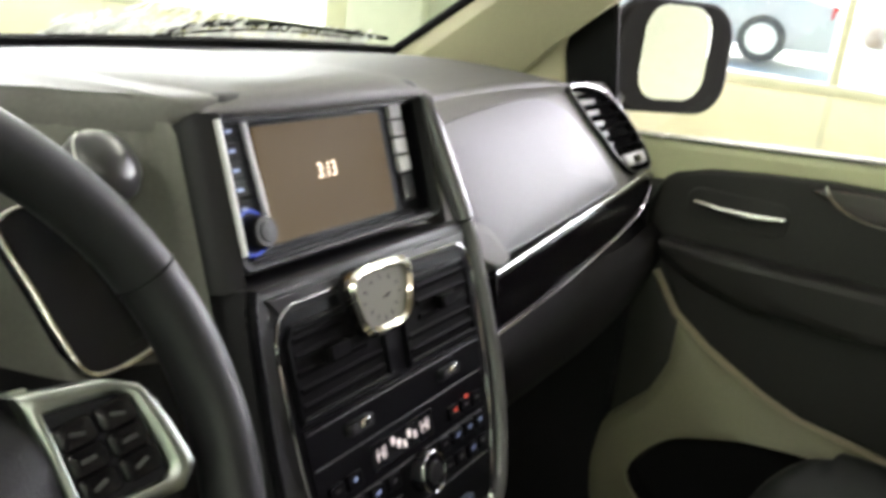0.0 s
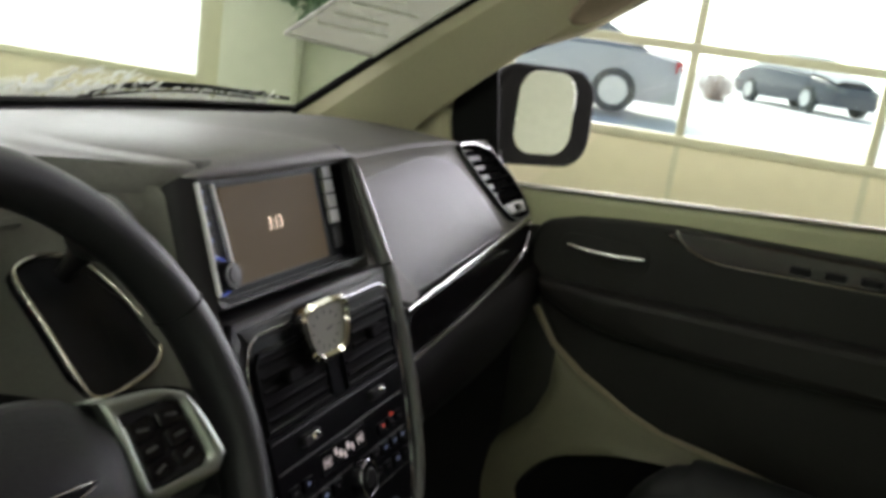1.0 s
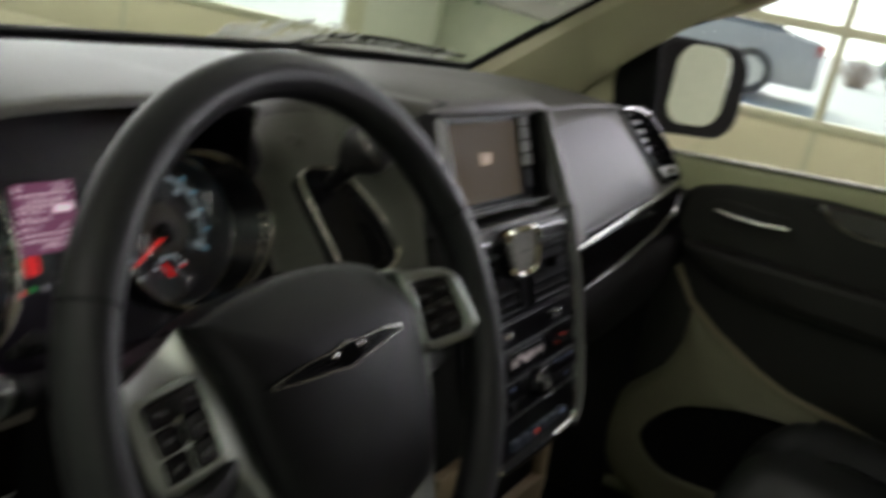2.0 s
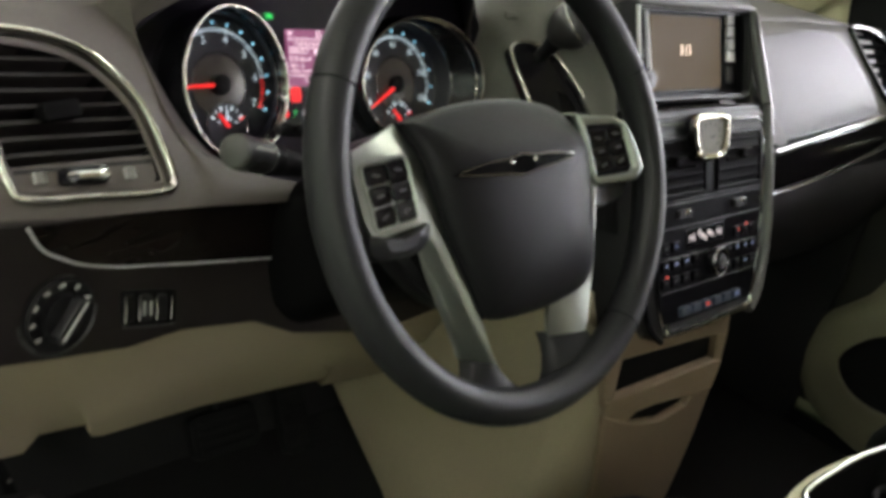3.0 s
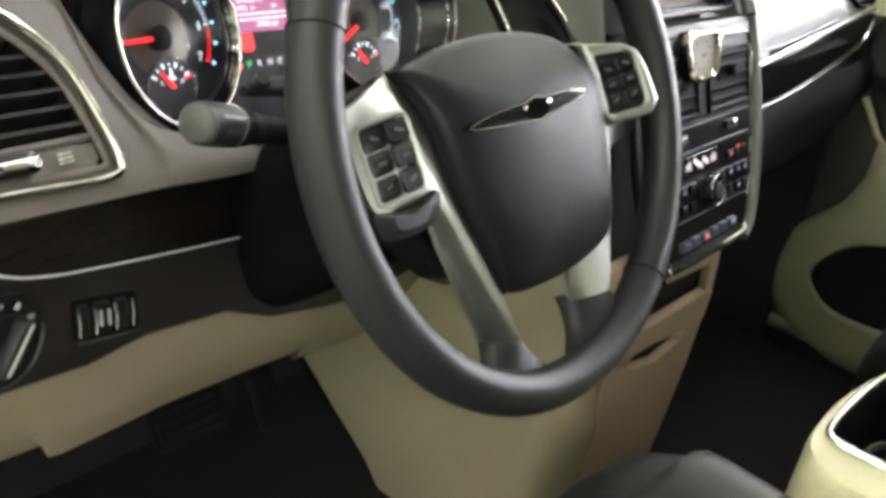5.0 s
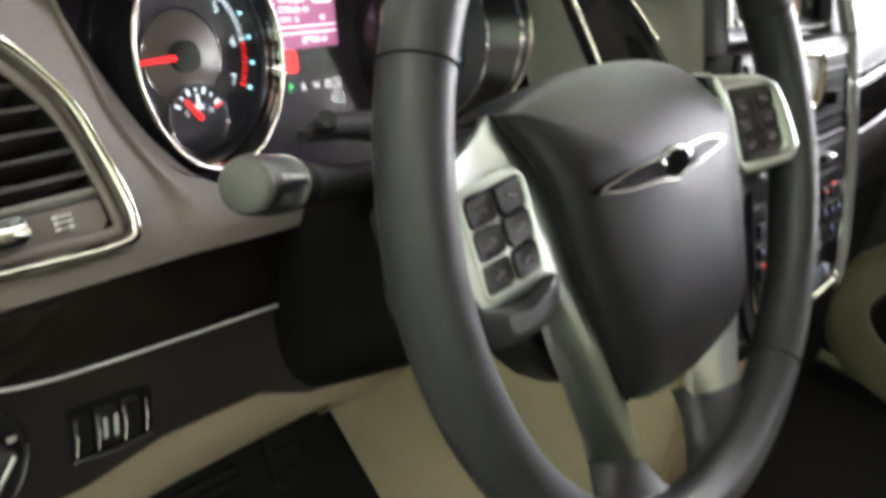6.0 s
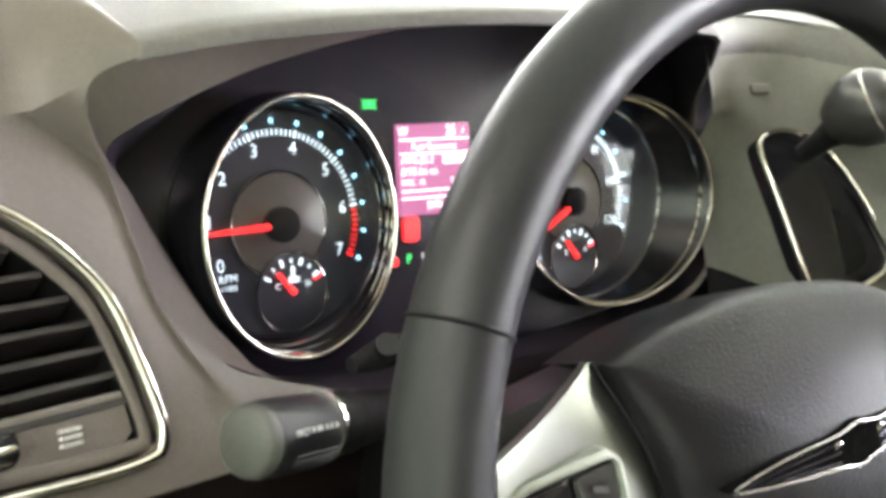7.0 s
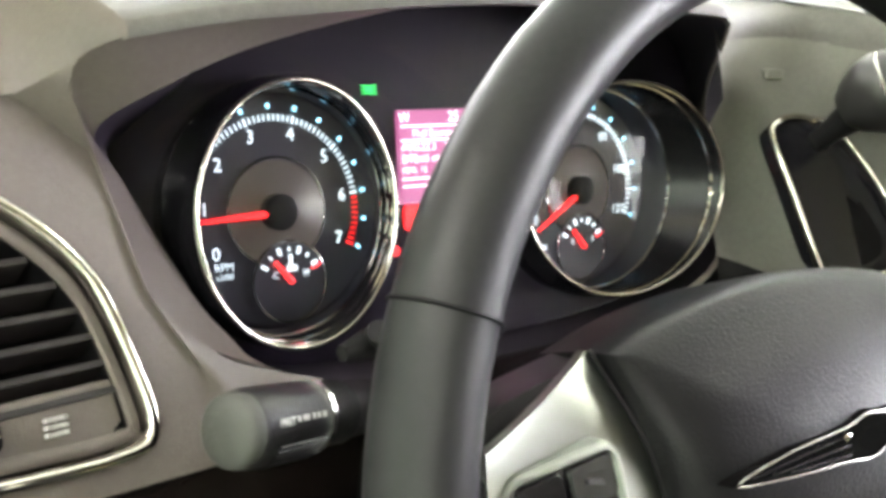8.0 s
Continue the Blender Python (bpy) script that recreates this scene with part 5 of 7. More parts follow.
        if s < 0:
            pm = lambda a, b, off=0.0: PW(a, b, off - 0.0085 - 0.12 * max(0, abs(a) - 0.11) - 0.1 * max(0, b - 0.01))
            outl = rrect(ow, oh, 0.007, px, pz, 4, turn)
            part("pod_frame", frame_plate(outl, inset(outl, 0.0035), pm, -0.006, 0.0026, 0.0012), SILVER, p, "silver switch surround")
        else:
            # the pod leans out from the pad's edge towards the driver
            pm = lambda a, b, off=0.0: PW(a, b, off - 0.004 + 0.36 * (a - 0.092) - 0.1 * max(0, b - 0.02))
            outl = resample(smooth_poly([(0.0945, 0.0315), (0.123, 0.0305), (0.1275, 0.0265), (0.1315, 0.009), (0.1345, -0.007), (0.131, -0.0115), (0.1, -0.0125), (0.0985, -0.01)], 3), 48)
            rim_ = resample(smooth_poly([(0.088, 0.0415), (0.122, 0.037), (0.1335, 0.0305), (0.14, 0.012), (0.1455, -0.0095), (0.138, -0.0185), (0.1, -0.02), (0.0945, -0.012)], 3), 48)
            part("pod_block", loops([[pm(a, b, -0.03) for a, b in inset(rim_, 0.004)], [pm(a, b, -0.008) for a, b in inset(rim_, -0.001)], [pm(a, b, -0.001) for a, b in inset(rim_, 0.0005)], [pm(a, b, 0.0) for a, b in inset(rim_, 0.002)]], True, True, True), BLACK, p, "black switch pod")
            mixr = lambda f, o: [pm(a * (1 - f) + c * f, b * (1 - f) + e * f, o) for (a, b), (c, e) in zip(rim_, outl)]
            part("pod_frame", loops([mixr(0, -0.004), mixr(0.03, 0.001), mixr(0.25, 0.0032), mixr(0.6, 0.0036), mixr(0.93, 0.0026), mixr(1, 0.0)], True), SILVER, p, "silver switch surround", 60)
        part("switch_well", slab(inset(outl, 0.003 if s < 0 else 0.0005), pm, -0.008, 0.0008, 0.0005), GLOSS, p)
        c_, s_ = math.cos(radians(turn)), math.sin(radians(turn))
        for i in range(2):
            for j in range(3):
                lx, lz = (i - 0.5) * (ow - 0.006) * 0.5, (1 - j) * (oh - 0.006) / 3
                bx, bz = px + lx * c_ - lz * s_, pz + lx * s_ + lz * c_
                b = part("switch", dome(rrect(ow * 0.39, oh * 0.275, 0.0025, bx, bz, 3, turn), pm, ((1, 0), (1, 0.0018), (0.9, 0.0026), (0.4, 0.0022))), SWM, p)
                part("mark", bar(pm, bx, bz, 0.006, 0.0018, 0.003, turn + 20 * (j - 1)), DIM_INK, b, smooth=0)
        if s < 0:
            part("thumb_rest", dome(smooth_loop([(-0.145, -0.029), (-0.118, -0.033), (-0.09, -0.026), (-0.092, -0.038), (-0.106, -0.047), (-0.139, -0.047), (-0.148, -0.038)], 4), PW, ((0.95, -0.03), (1, -0.012), (0.92, -0.004), (0.5, 0.0))), LEATHER, w, "black thumb rest")
    feet = (([(-0.052, -0.132, -0.021), (-0.056, -0.143, -0.018), (-0.066, -0.155, -0.011), (-0.086, -0.161, -0.002)], [(-0.034, -0.138, -0.0125), (-0.030, -0.148, -0.010), (-0.020, -0.161, -0.006), (0.002, -0.173, 0.0)]),
            ([(0.034, -0.131, -0.0175), (0.0325, -0.143, -0.013), (0.026, -0.157, -0.008), (0.008, -0.174, 0.0)], [(0.0725, -0.134, -0.0075), (0.075, -0.143, -0.005), (0.084, -0.151, -0.002), (0.104, -0.152, 0.002)]))
    for a, b in feet:
        part("spoke_end", ribbon(a, b, 0.012, 8, 0.003, 6), LEATHER, w, "black leather spoke end", 70)
    for s in (-1, 1):
        part("side_bridge", dome(smooth_loop([(s * 0.1, 0.016), (s * 0.156, 0.02), (s * 0.16, 0.0), (s * 0.156, -0.032), (s * 0.1, -0.036)], 4), PW, ((1, -0.04), (1, -0.018), (0.9, -0.013))), LEATHER, w)


DIM_INK = mat("dull_grey_ink", (0.028, 0.028, 0.027), 0.6)
SWM = mat("black_wheel_switch", (0.005, 0.0045, 0.005), 0.25, spec=0.25)
PADM = mat("grained_airbag_cover", (0.0075, 0.0075, 0.008), 0.42, grain=0.1, scale=800, bump=0.3, spec=0.13)
steering_wheel()


def column_and_stalks():
    c = thing("steering_column", (-0.44, 0.12, 0.9), "black steering column shroud behind the wheel", "steering column")
    rows = []
    for off, w, h, dz in ((-0.055, 0.05, 0.05, 0), (-0.075, 0.075, 0.055, -0.012), (-0.10, 0.082, 0.058, -0.022), (-0.15, 0.085, 0.06, -0.035), (-0.22, 0.09, 0.062, -0.05)):
        rows.append([PW(a, b + dz, off) for a, b in rrect(2 * w, 2 * h, 0.035)])
    part("shroud", loops(rows, True, True, True), SLATM, c)
    st = thing("wiper_stalk", (-0.6, 0.1, 0.985), "black wiper and indicator stalk with a round end", "stalk")
    a, b = Vector((-0.636, 0.088, 0.990)), Vector((-0.546, 0.126, 0.957))
    ax = (b - a).normalized()
    L = (b - a).length
    part("end_cap", lathe([(0.0, 0.0), (0.0098, 0.0), (0.0113, 0.0012), (0.0118, 0.003), (0.0118, 0.006)], a, ax, 32), STALKM, st, "dull grey round end cap")
    part("barrel", lathe([(0.0120, 0.005), (0.0124, 0.007), (0.0122, 0.036), (0.0112, 0.039)], a, ax, 32), BLACK, st, "black ribbed twist barrel")
    part("groove_ring", lathe([(0.0127, 0.037), (0.0127, 0.039)], a, ax, 32), SOFTCHROME, st)
    part("arm", lathe([(0.0112, 0.038), (0.0108, 0.05), (0.0113, 0.051), (0.0113, 0.054), (0.0104, 0.055), (0.0098, 0.07), (0.009, 0.08), (0.0085, L + 0.06)], a, ax, 24), RUBBER, st)
    side = (Vector((0, -0.6, 0.8)) - ax * Vector((0, -0.6, 0.8)).dot(ax)).normalized()
    up = side.cross(ax)
    sm = lambda p, q, off=0.0: a + ax * p + (side * math.cos(q / 0.0125) + up * math.sin(q / 0.0125)) * (0.0125 + off)
    part("stalk_mark", letters("MIST", lambda p, q, off=0.0: sm(p, -0.0045 + q, off), 0.0135, 0.0, 0.0034, 0.0003), WHITE_INK, st, smooth=0)
    for i, (p, w) in enumerate(((0.019, 0.002), (0.0225, 0.004), (0.0265, 0.002), (0.029, 0.002), (0.032, 0.0025))):
        part("stalk_mark", bar(sm, p, -0.004, w * 0.8, 0.0018, 0.0002), GREY_INK, st, smooth=0)
    for i in range(7):
        part("rib", tube([sm(0.011 + 0.0001, -0.012 - 0.002 * i, 0.0001), sm(0.034, -0.012 - 0.002 * i, 0.0001)], 0.0005, seg=4), BLACK, st)
    for p in (0.047, 0.056):
        part("stalk_mark", bar(lambda x, q, off=0.0: a + ax * x + (side * math.cos(q / 0.0115) + up * math.sin(q / 0.0115)) * (0.0096 + off), p, -0.002, 0.005, 0.004, 0.0002), GREY_INK, st, smooth=0)
    cs = thing("cruise_stalk", (-0.54, 0.13, 0.985), "short black cruise control lever behind the wheel", "stalk")
    part("lever", tube([(-0.586, 0.112, 0.993), (-0.575, 0.115, 0.993), (-0.55, 0.124, 0.988), (-0.5, 0.14, 0.975)], [0.003, 0.0055, 0.006, 0.009], seg=12), RUBBER, cs)
    part("lever_button", lathe([(0.0, -0.002), (0.0045, -0.002), (0.005, 0.0), (0.005, 0.004)], (-0.572, 0.112, 0.9985), (0.3, 0.5, -0.8), 16), BLACK, cs)


STALKM = mat("worn_grey_rubber", (0.035, 0.037, 0.031), 0.55, grain=0.15, scale=500, bump=0.3)
column_and_stalks()


def gear_selector():
    g = thing("gear_selector", (-0.17, 0.2, 0.98), "dash gear selector with a black ball knob and chrome gate", "gear selector")
    out = smooth_loop([(-0.238, 1.016), (-0.233, 1.0245), (-0.212, 1.028), (-0.19, 1.0245), (-0.178, 1.013), (-0.168, 0.993), (-0.16, 0.97), (-0.158, 0.954), (-0.168, 0.943), (-0.195, 0.938), (-0.22, 0.94), (-0.227, 0.955), (-0.232, 0.985)], 4)
    gm = lambda a, b, off=0.0: PM(a, b, off + 0.005 + 0.5 * max(0, a + 0.195))
    part("gate_plate", slab(out, gm, -0.007, 0.003, 0.001), GLOSS, g)
    part("chrome_ring", tube([gm(a, b, 0.003) for a, b in out], 0.0024, True, 10), GATEM, g, "chrome gate ring")
    part("gate_slot", slab(smooth_loop([(-0.222, 1.012), (-0.2, 1.015), (-0.185, 0.992), (-0.172, 0.96), (-0.18, 0.948), (-0.2, 0.95), (-0.212, 0.98)], 3), gm, 0.001, 0.004, 0.0005), DEEP, g)
    part("gate_rib", tube([gm(-0.184, 1.008, 0.004), gm(-0.17, 0.986, 0.005), gm(-0.16, 0.955, 0.004)], 0.0014, seg=6), BLACK, g)
    foot, ball = PM(-0.203, 1.01, 0.0), Vector((-0.196, 0.178, 1.060))
    part("lever", tube([foot, foot * 0.6 + ball * 0.4, foot * 0.25 + ball * 0.75, ball], [0.006, 0.0075, 0.012, 0.017], seg=16), BLACK, g)
    ax = (ball - foot).normalized()
    part("knob", lathe([(0.011, -0.023), (0.018, -0.016), (0.0235, -0.006), (0.025, 0.003), (0.0238, 0.011), (0.0185, 0.0185), (0.0095, 0.023), (0, 0.024)], ball, (ax + Vector((0.25, -0.3, 0))).normalized(), 32, caps=False), KNOBM, g, "smooth black ball knob")
    part("knob_band", lathe([(0.0242, 0.0065), (0.0247, 0.008), (0.0238, 0.0095)], ball, (ax + Vector((0.25, -0.3, 0))).normalized(), 32, caps=False), SOFTCHROME, g, "thin chrome band")


GATEM = mat("smoky_gate_chrome", (0.55, 0.52, 0.46), 0.08, metal=1.0)
KNOBM = mat("satin_black_knob", (0.025, 0.025, 0.024), 0.3)
gear_selector()


# ---- head unit and centre stack ----
def head_unit():
    h = thing("head_unit", (0, 0.16, 1.04), "dashboard radio with a dim brown display showing the time", "radio")
    outer = rrect(0.262, 0.117, 0.02, 0.0, 1.0495, 6, 0, 0.97)
    inner = rrect(0.244, 0.0945, 0.006, -0.002, 1.0435, 6, 0, 0.985)
    step = inset(inner, 0.003)
    turn_in = [(0.0, -0.06), (0.0, -0.008), (0.0008, -0.003), (0.003, 0.0015), (0.006, 0.0035)]
    rows = [[PB(a, b, o) for a, b in (inset(outer, i) if i else outer)] for i, o in turn_in]
    rows += [[PB(a, b, 0.0035) for a, b in inset(inner, -0.0015)], [PB(a, b, 0.002) for a, b in inner], [PB(a, b, -0.008) for a, b in inner]]
    part("surround", loops(rows, True), SURRM, h, "dark grey rounded surround")
    part("inner_step", loops([[PB(a, b, -0.006) for a, b in inset(inner, -0.001)], [PB(a, b, -0.0065) for a, b in step], [PB(a, b, -0.06) for a, b in step]], True), STACKM, h, "black inner step")
    part("side_band", tube([PS(w, z, -0.004 - 0.018 * max(0, (z - 0.99) / 0.11)) for z, w in ((1.1, 0.12), (1.094, 0.128), (1.04, 0.133), (0.992, 0.1365))], [0.005, 0.0085, 0.009, 0.0085], seg=12), GREYPAINT, h, "satin grey side band")
    # the hood's brow rounds over into the dash top
    xs = [-0.136 + 0.272 * i / 18 for i in range(19)]
    rise = lambda x: max(0, 1 - (abs(x) / 0.136) ** 5)
    rows = [[Vector((x, y + 0.003 * (x / 0.13) ** 2, z - (z - 1.096) * (1 - rise(x)))) for x in xs] for y, z in ((0.156, 1.0895), (0.1525, 1.0905), (0.1505, 1.0935), (0.1505, 1.098), (0.1525, 1.1025), (0.157, 1.107), (0.163, 1.1095), (0.175, 1.111))]
    for k in range(1, 9):
        f = 1 - 0.06 - 0.06 * k
        rows.append([pad_at(x, f, 0.178, 1.104) + Vector((0, 0, -0.003 + 0.011 * rise(x) * (1 - k / 8) ** 1.3)) for x in xs])
    part("hood", loops(rows, False), PAD, h, "grey rounded hood over the radio", 60)
    # rounded flank towards the shifter panel, plain wall towards the passenger
    rows = []
    for z in (0.984, 1.0, 1.03, 1.06, 1.08, 1.09, 1.0965):
        y0, dx = 0.087 + 0.34 * (z - 0.886), 0.004 * max(0, (z - 1.085) / 0.021) ** 2
        rows.append([Vector((x + dx, y0 + o, z)) for x, o in ((-0.1265, -0.003), (-0.131, -0.001), (-0.137, 0.001), (-0.143, 0.0045), (-0.1475, 0.0095), (-0.1505, 0.016), (-0.152, 0.024), (-0.152, 0.03))])
    part("side_wall", loops(rows, False), SURRM, h, "rounded dark flank of the surround", 60)
    part("side_wall", loops([[Vector((0.131, 0.10 + 0.34 * (z - 0.99) + o, z)) for z in (0.98, 1.02, 1.06, 1.092)] for o in (0.022, 0.04, 0.06, 0.08)], False), PAD, h)
    part("face", slab(rrect(0.24, 0.1, 0.006, 0.0, 1.046), PD, -0.01, -0.001, 0.002), STACKM, h, "black face")
    part("screen", slab(rrect(0.152, 0.078, 0.002, 0.0, 1.040), PD, -0.003, 0.001, 0.0005), SCREEN, h, "dim brown display", smooth=0)
    part("time_readout", letters("3:13", PD, -0.004, 1.0425, 0.0155, 0.0014, thin=0.9), LIT_CLOCK, h, "pale lit clock digits", smooth=0)
    part("silver_bar", tube([PB(-0.1255, 1.09, 0.0045), PB(-0.125, 1.045, 0.005), PB(-0.1235, 1.005, 0.0045)], 0.0022, seg=8), PALESIL, h, "satin silver upright bar")
    part("silver_bar", tube([PD(-0.085, 1.083, 0.002), PD(-0.0825, 1.04, 0.003), PD(-0.0795, 1.005, 0.002)], 0.0024, seg=8), PALESIL, h, "satin silver upright bar")
    for i in range(5):
        z = 1.078 - 0.0125 * i
        b = part("key", slab(rrect(0.0205, 0.0105, 0.002, -0.1, z), PD, 0, 0.0012, 0.0006), STACKM, h)
        part("mark", bar(PD, -0.1, z, 0.006, 0.002, 0.0023), LIT_DIM, b, smooth=0)
        if i < 4:
            part("key", slab(rrect(0.0175, 0.0125, 0.0015, 0.0975, 1.0785 - 0.0142 * i), PD, 0, 0.004, 0.001), KEYM, h, "pale grey key")
        else:
            part("key", slab(rrect(0.0175, 0.02, 0.0015, 0.0985, 1.0165), PD, 0, 0.002, 0.001), BLACK, h)
    k = part("volume_knob", lathe([(0.0125, 0), (0.012, 0.012), (0.0105, 0.015), (0, 0.0155)], PD(-0.097, 1.012, 0), (0, -1, 0.37), 28, caps=False), BLACK, h, "black knob")
    part("knob_light", tube([PD(-0.097 + 0.0145 * math.cos(i * 0.2618), 1.012 + 0.0145 * math.sin(i * 0.2618), 0.0012) for i in range(24)], 0.0012, True, 6), BLUE_RING, k, "blue lit ring")
    part("knob_cap", lathe([(0.007, 0), (0.0065, 0.001), (0, 0.0015)], PD(-0.097, 1.012, 0.0155), (0, -1, 0.37), 20, caps=False), BLACK, k)
    part("lower_slot", slab(rrect(0.2, 0.006, 0.002, 0.0, 0.9955), PD, 0, 0.002, 0.0006), DEEP, h)


SURRM = mat("dark_grey_surround_plastic", (0.021, 0.021, 0.022), 0.42, grain=0.1, scale=900, bump=0.15, spec=0.22)
KEYM = mat("pale_grey_keys", (0.42, 0.42, 0.42), 0.45)
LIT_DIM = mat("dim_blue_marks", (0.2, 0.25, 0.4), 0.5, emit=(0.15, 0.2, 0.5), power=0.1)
head_unit()


def stack():
    s = thing("centre_stack", (0, 0.08, 0.87), "gloss black centre stack with satin edges", "centre console")
    half = [(0.992, 0.136), (0.975, 0.141), (0.94, 0.1435), (0.9, 0.146), (0.86, 0.146), (0.82, 0.140), (0.785, 0.13), (0.762, 0.118), (0.748, 0.1)]
    out = [(w, z) for z, w in half] + [(-w, z) for z, w in half[::-1]]
    part("housing", slab(out, PS, -0.12, -0.004, 0.004), SURRM, s, "dark grey satin housing")
    for k in (-1, 1):
        part("side_trim", tube([PS(k * w, z, -0.004) for z, w in smooth_loop(half, 4, False)], 0.008 if k > 0 else 0.004, seg=10), GREYPAINT if k > 0 else STACKM, s, "satin grey side trim")
    hl = [(0.977, 0.09), (0.976, 0.108), (0.969, 0.121), (0.955, 0.1275), (0.94, 0.1285), (0.9, 0.127), (0.86, 0.124), (0.82, 0.118), (0.785, 0.109), (0.765, 0.1)]
    line = [(-w, z) for z, w in hl[::-1]] + [(w, z) for z, w in hl]
    part("chrome_line", tube([PS(a, b, -0.001) for a, b in smooth_loop(line, 3, False)], 0.0014, seg=8), DARKCHROME, s, "thin chrome outline")
    part("bottom_bar", tube([PS(a, b, 0.0005) for a, b in smooth_loop([(-0.098, 0.768), (-0.095, 0.758), (-0.086, 0.755), (0, 0.753), (0.086, 0.755), (0.095, 0.758), (0.098, 0.768)], 4, False)], 0.0035, seg=8), CHROME, s, "chrome bar at the foot")
    part("gloss_panel", slab([(a * 0.99, b) for a, b in line], PS, -0.006, -0.002, 0.001), STACKM, s)
    part("top_ledge", slab([(-0.118, 0.972), (-0.128, 0.984), (0.128, 0.984), (0.118, 0.972)], PS, -0.02, -0.001, 0.002), SURRM, s)
    return s


stack()


def centre_vent(k, name="air_vent"):
    pts = [(0.012, 0.964), (0.112, 0.964), (0.119, 0.955), (0.118, 0.9), (0.012, 0.9)]
    sh = smooth_poly([(k * a, b) for a, b in pts], 3)
    v = thing(name, PS(k * 0.065, 0.93, -0.01), "black slatted centre air vent beside the clock", "air vent", "air vents")
    part("vent_frame", frame_plate(sh, inset(sh, 0.004), PS, -0.004, 0.0015, 0.001), STACKM, v)
    part("throat", slab(inset(sh, 0.003), PS, -0.005, -0.0012, 0.0002), SLATM, v)
    for i in range(5):
        z = 0.9545 - 0.011 * i
        x0, x1 = (0.036 if z > 0.93 else 0.018), 0.113
        rows = [[PS(k * x, z + dz, off) for dz, off in ((0.0028, 0.0), (0.0005, 0.0012), (-0.003, -0.0008), (0, -0.001))] for x in (x0, (x0 + x1) / 2, x1)]
        part("slat", loops(rows, True, True, True), SLATM, v)
    part("thumb_slider", dome(rrect(0.024, 0.011, 0.003, k * 0.074, 0.938), PS, ((1, 0), (1, 0.006), (0.85, 0.008))), SLATM, v)


for k in (-1, 1):
    centre_vent(k)


def analog_clock():
    cmap = lambda a, b, off=0.0: PS(a - 0.018, b + 0.9605, off + 0.006)
    c = thing("analog_clock", cmap(0, 0), "small chrome-framed analogue clock with a cream dial", "clock")
    half = [(0.0, 0.0255), (0.018, 0.0252), (0.031, 0.0235), (0.0378, 0.0185), (0.0388, 0.01), (0.0365, -0.003), (0.0315, -0.015), (0.025, -0.0215), (0.0145, -0.0245)]
    out = smooth_loop(half + [(0.0, -0.025)] + [(-x, z) for x, z in half[:0:-1]], 4)
    part("case", slab(out, cmap, -0.02, 0.001, 0.002), GLOSS, c)
    part("chrome_frame", frame_plate(out, inset(out, 0.0066), cmap, -0.004, 0.007, 0.003), VRINGM, c, "thick chrome frame")
    part("dial", slab(inset(out, 0.0055), cmap, 0, 0.002, 0.0004), CREAM, c, "cream dial")
    bm = bmesh.new()
    for i in range(12):
        a = radians(30 * i)
        bar(cmap, 0.0225 * math.sin(a) * (1 - 0.2 * (math.cos(a) < -0.4)), 0.0145 * math.cos(a), 0.0009, 0.0032, 0.0024, -30 * i, bm)
    part("hour_scale", bm, DEEP, c, smooth=0)
    part("hour_hand", tube([cmap(0, 0, 0.003), cmap(0.007, 0.0005, 0.003)], 0.0006, seg=5), DEEP, c)
    part("minute_hand", tube([cmap(0, 0, 0.0034), cmap(0.009, 0.002, 0.0034)], 0.0004, seg=5), DEEP, c)


analog_clock()


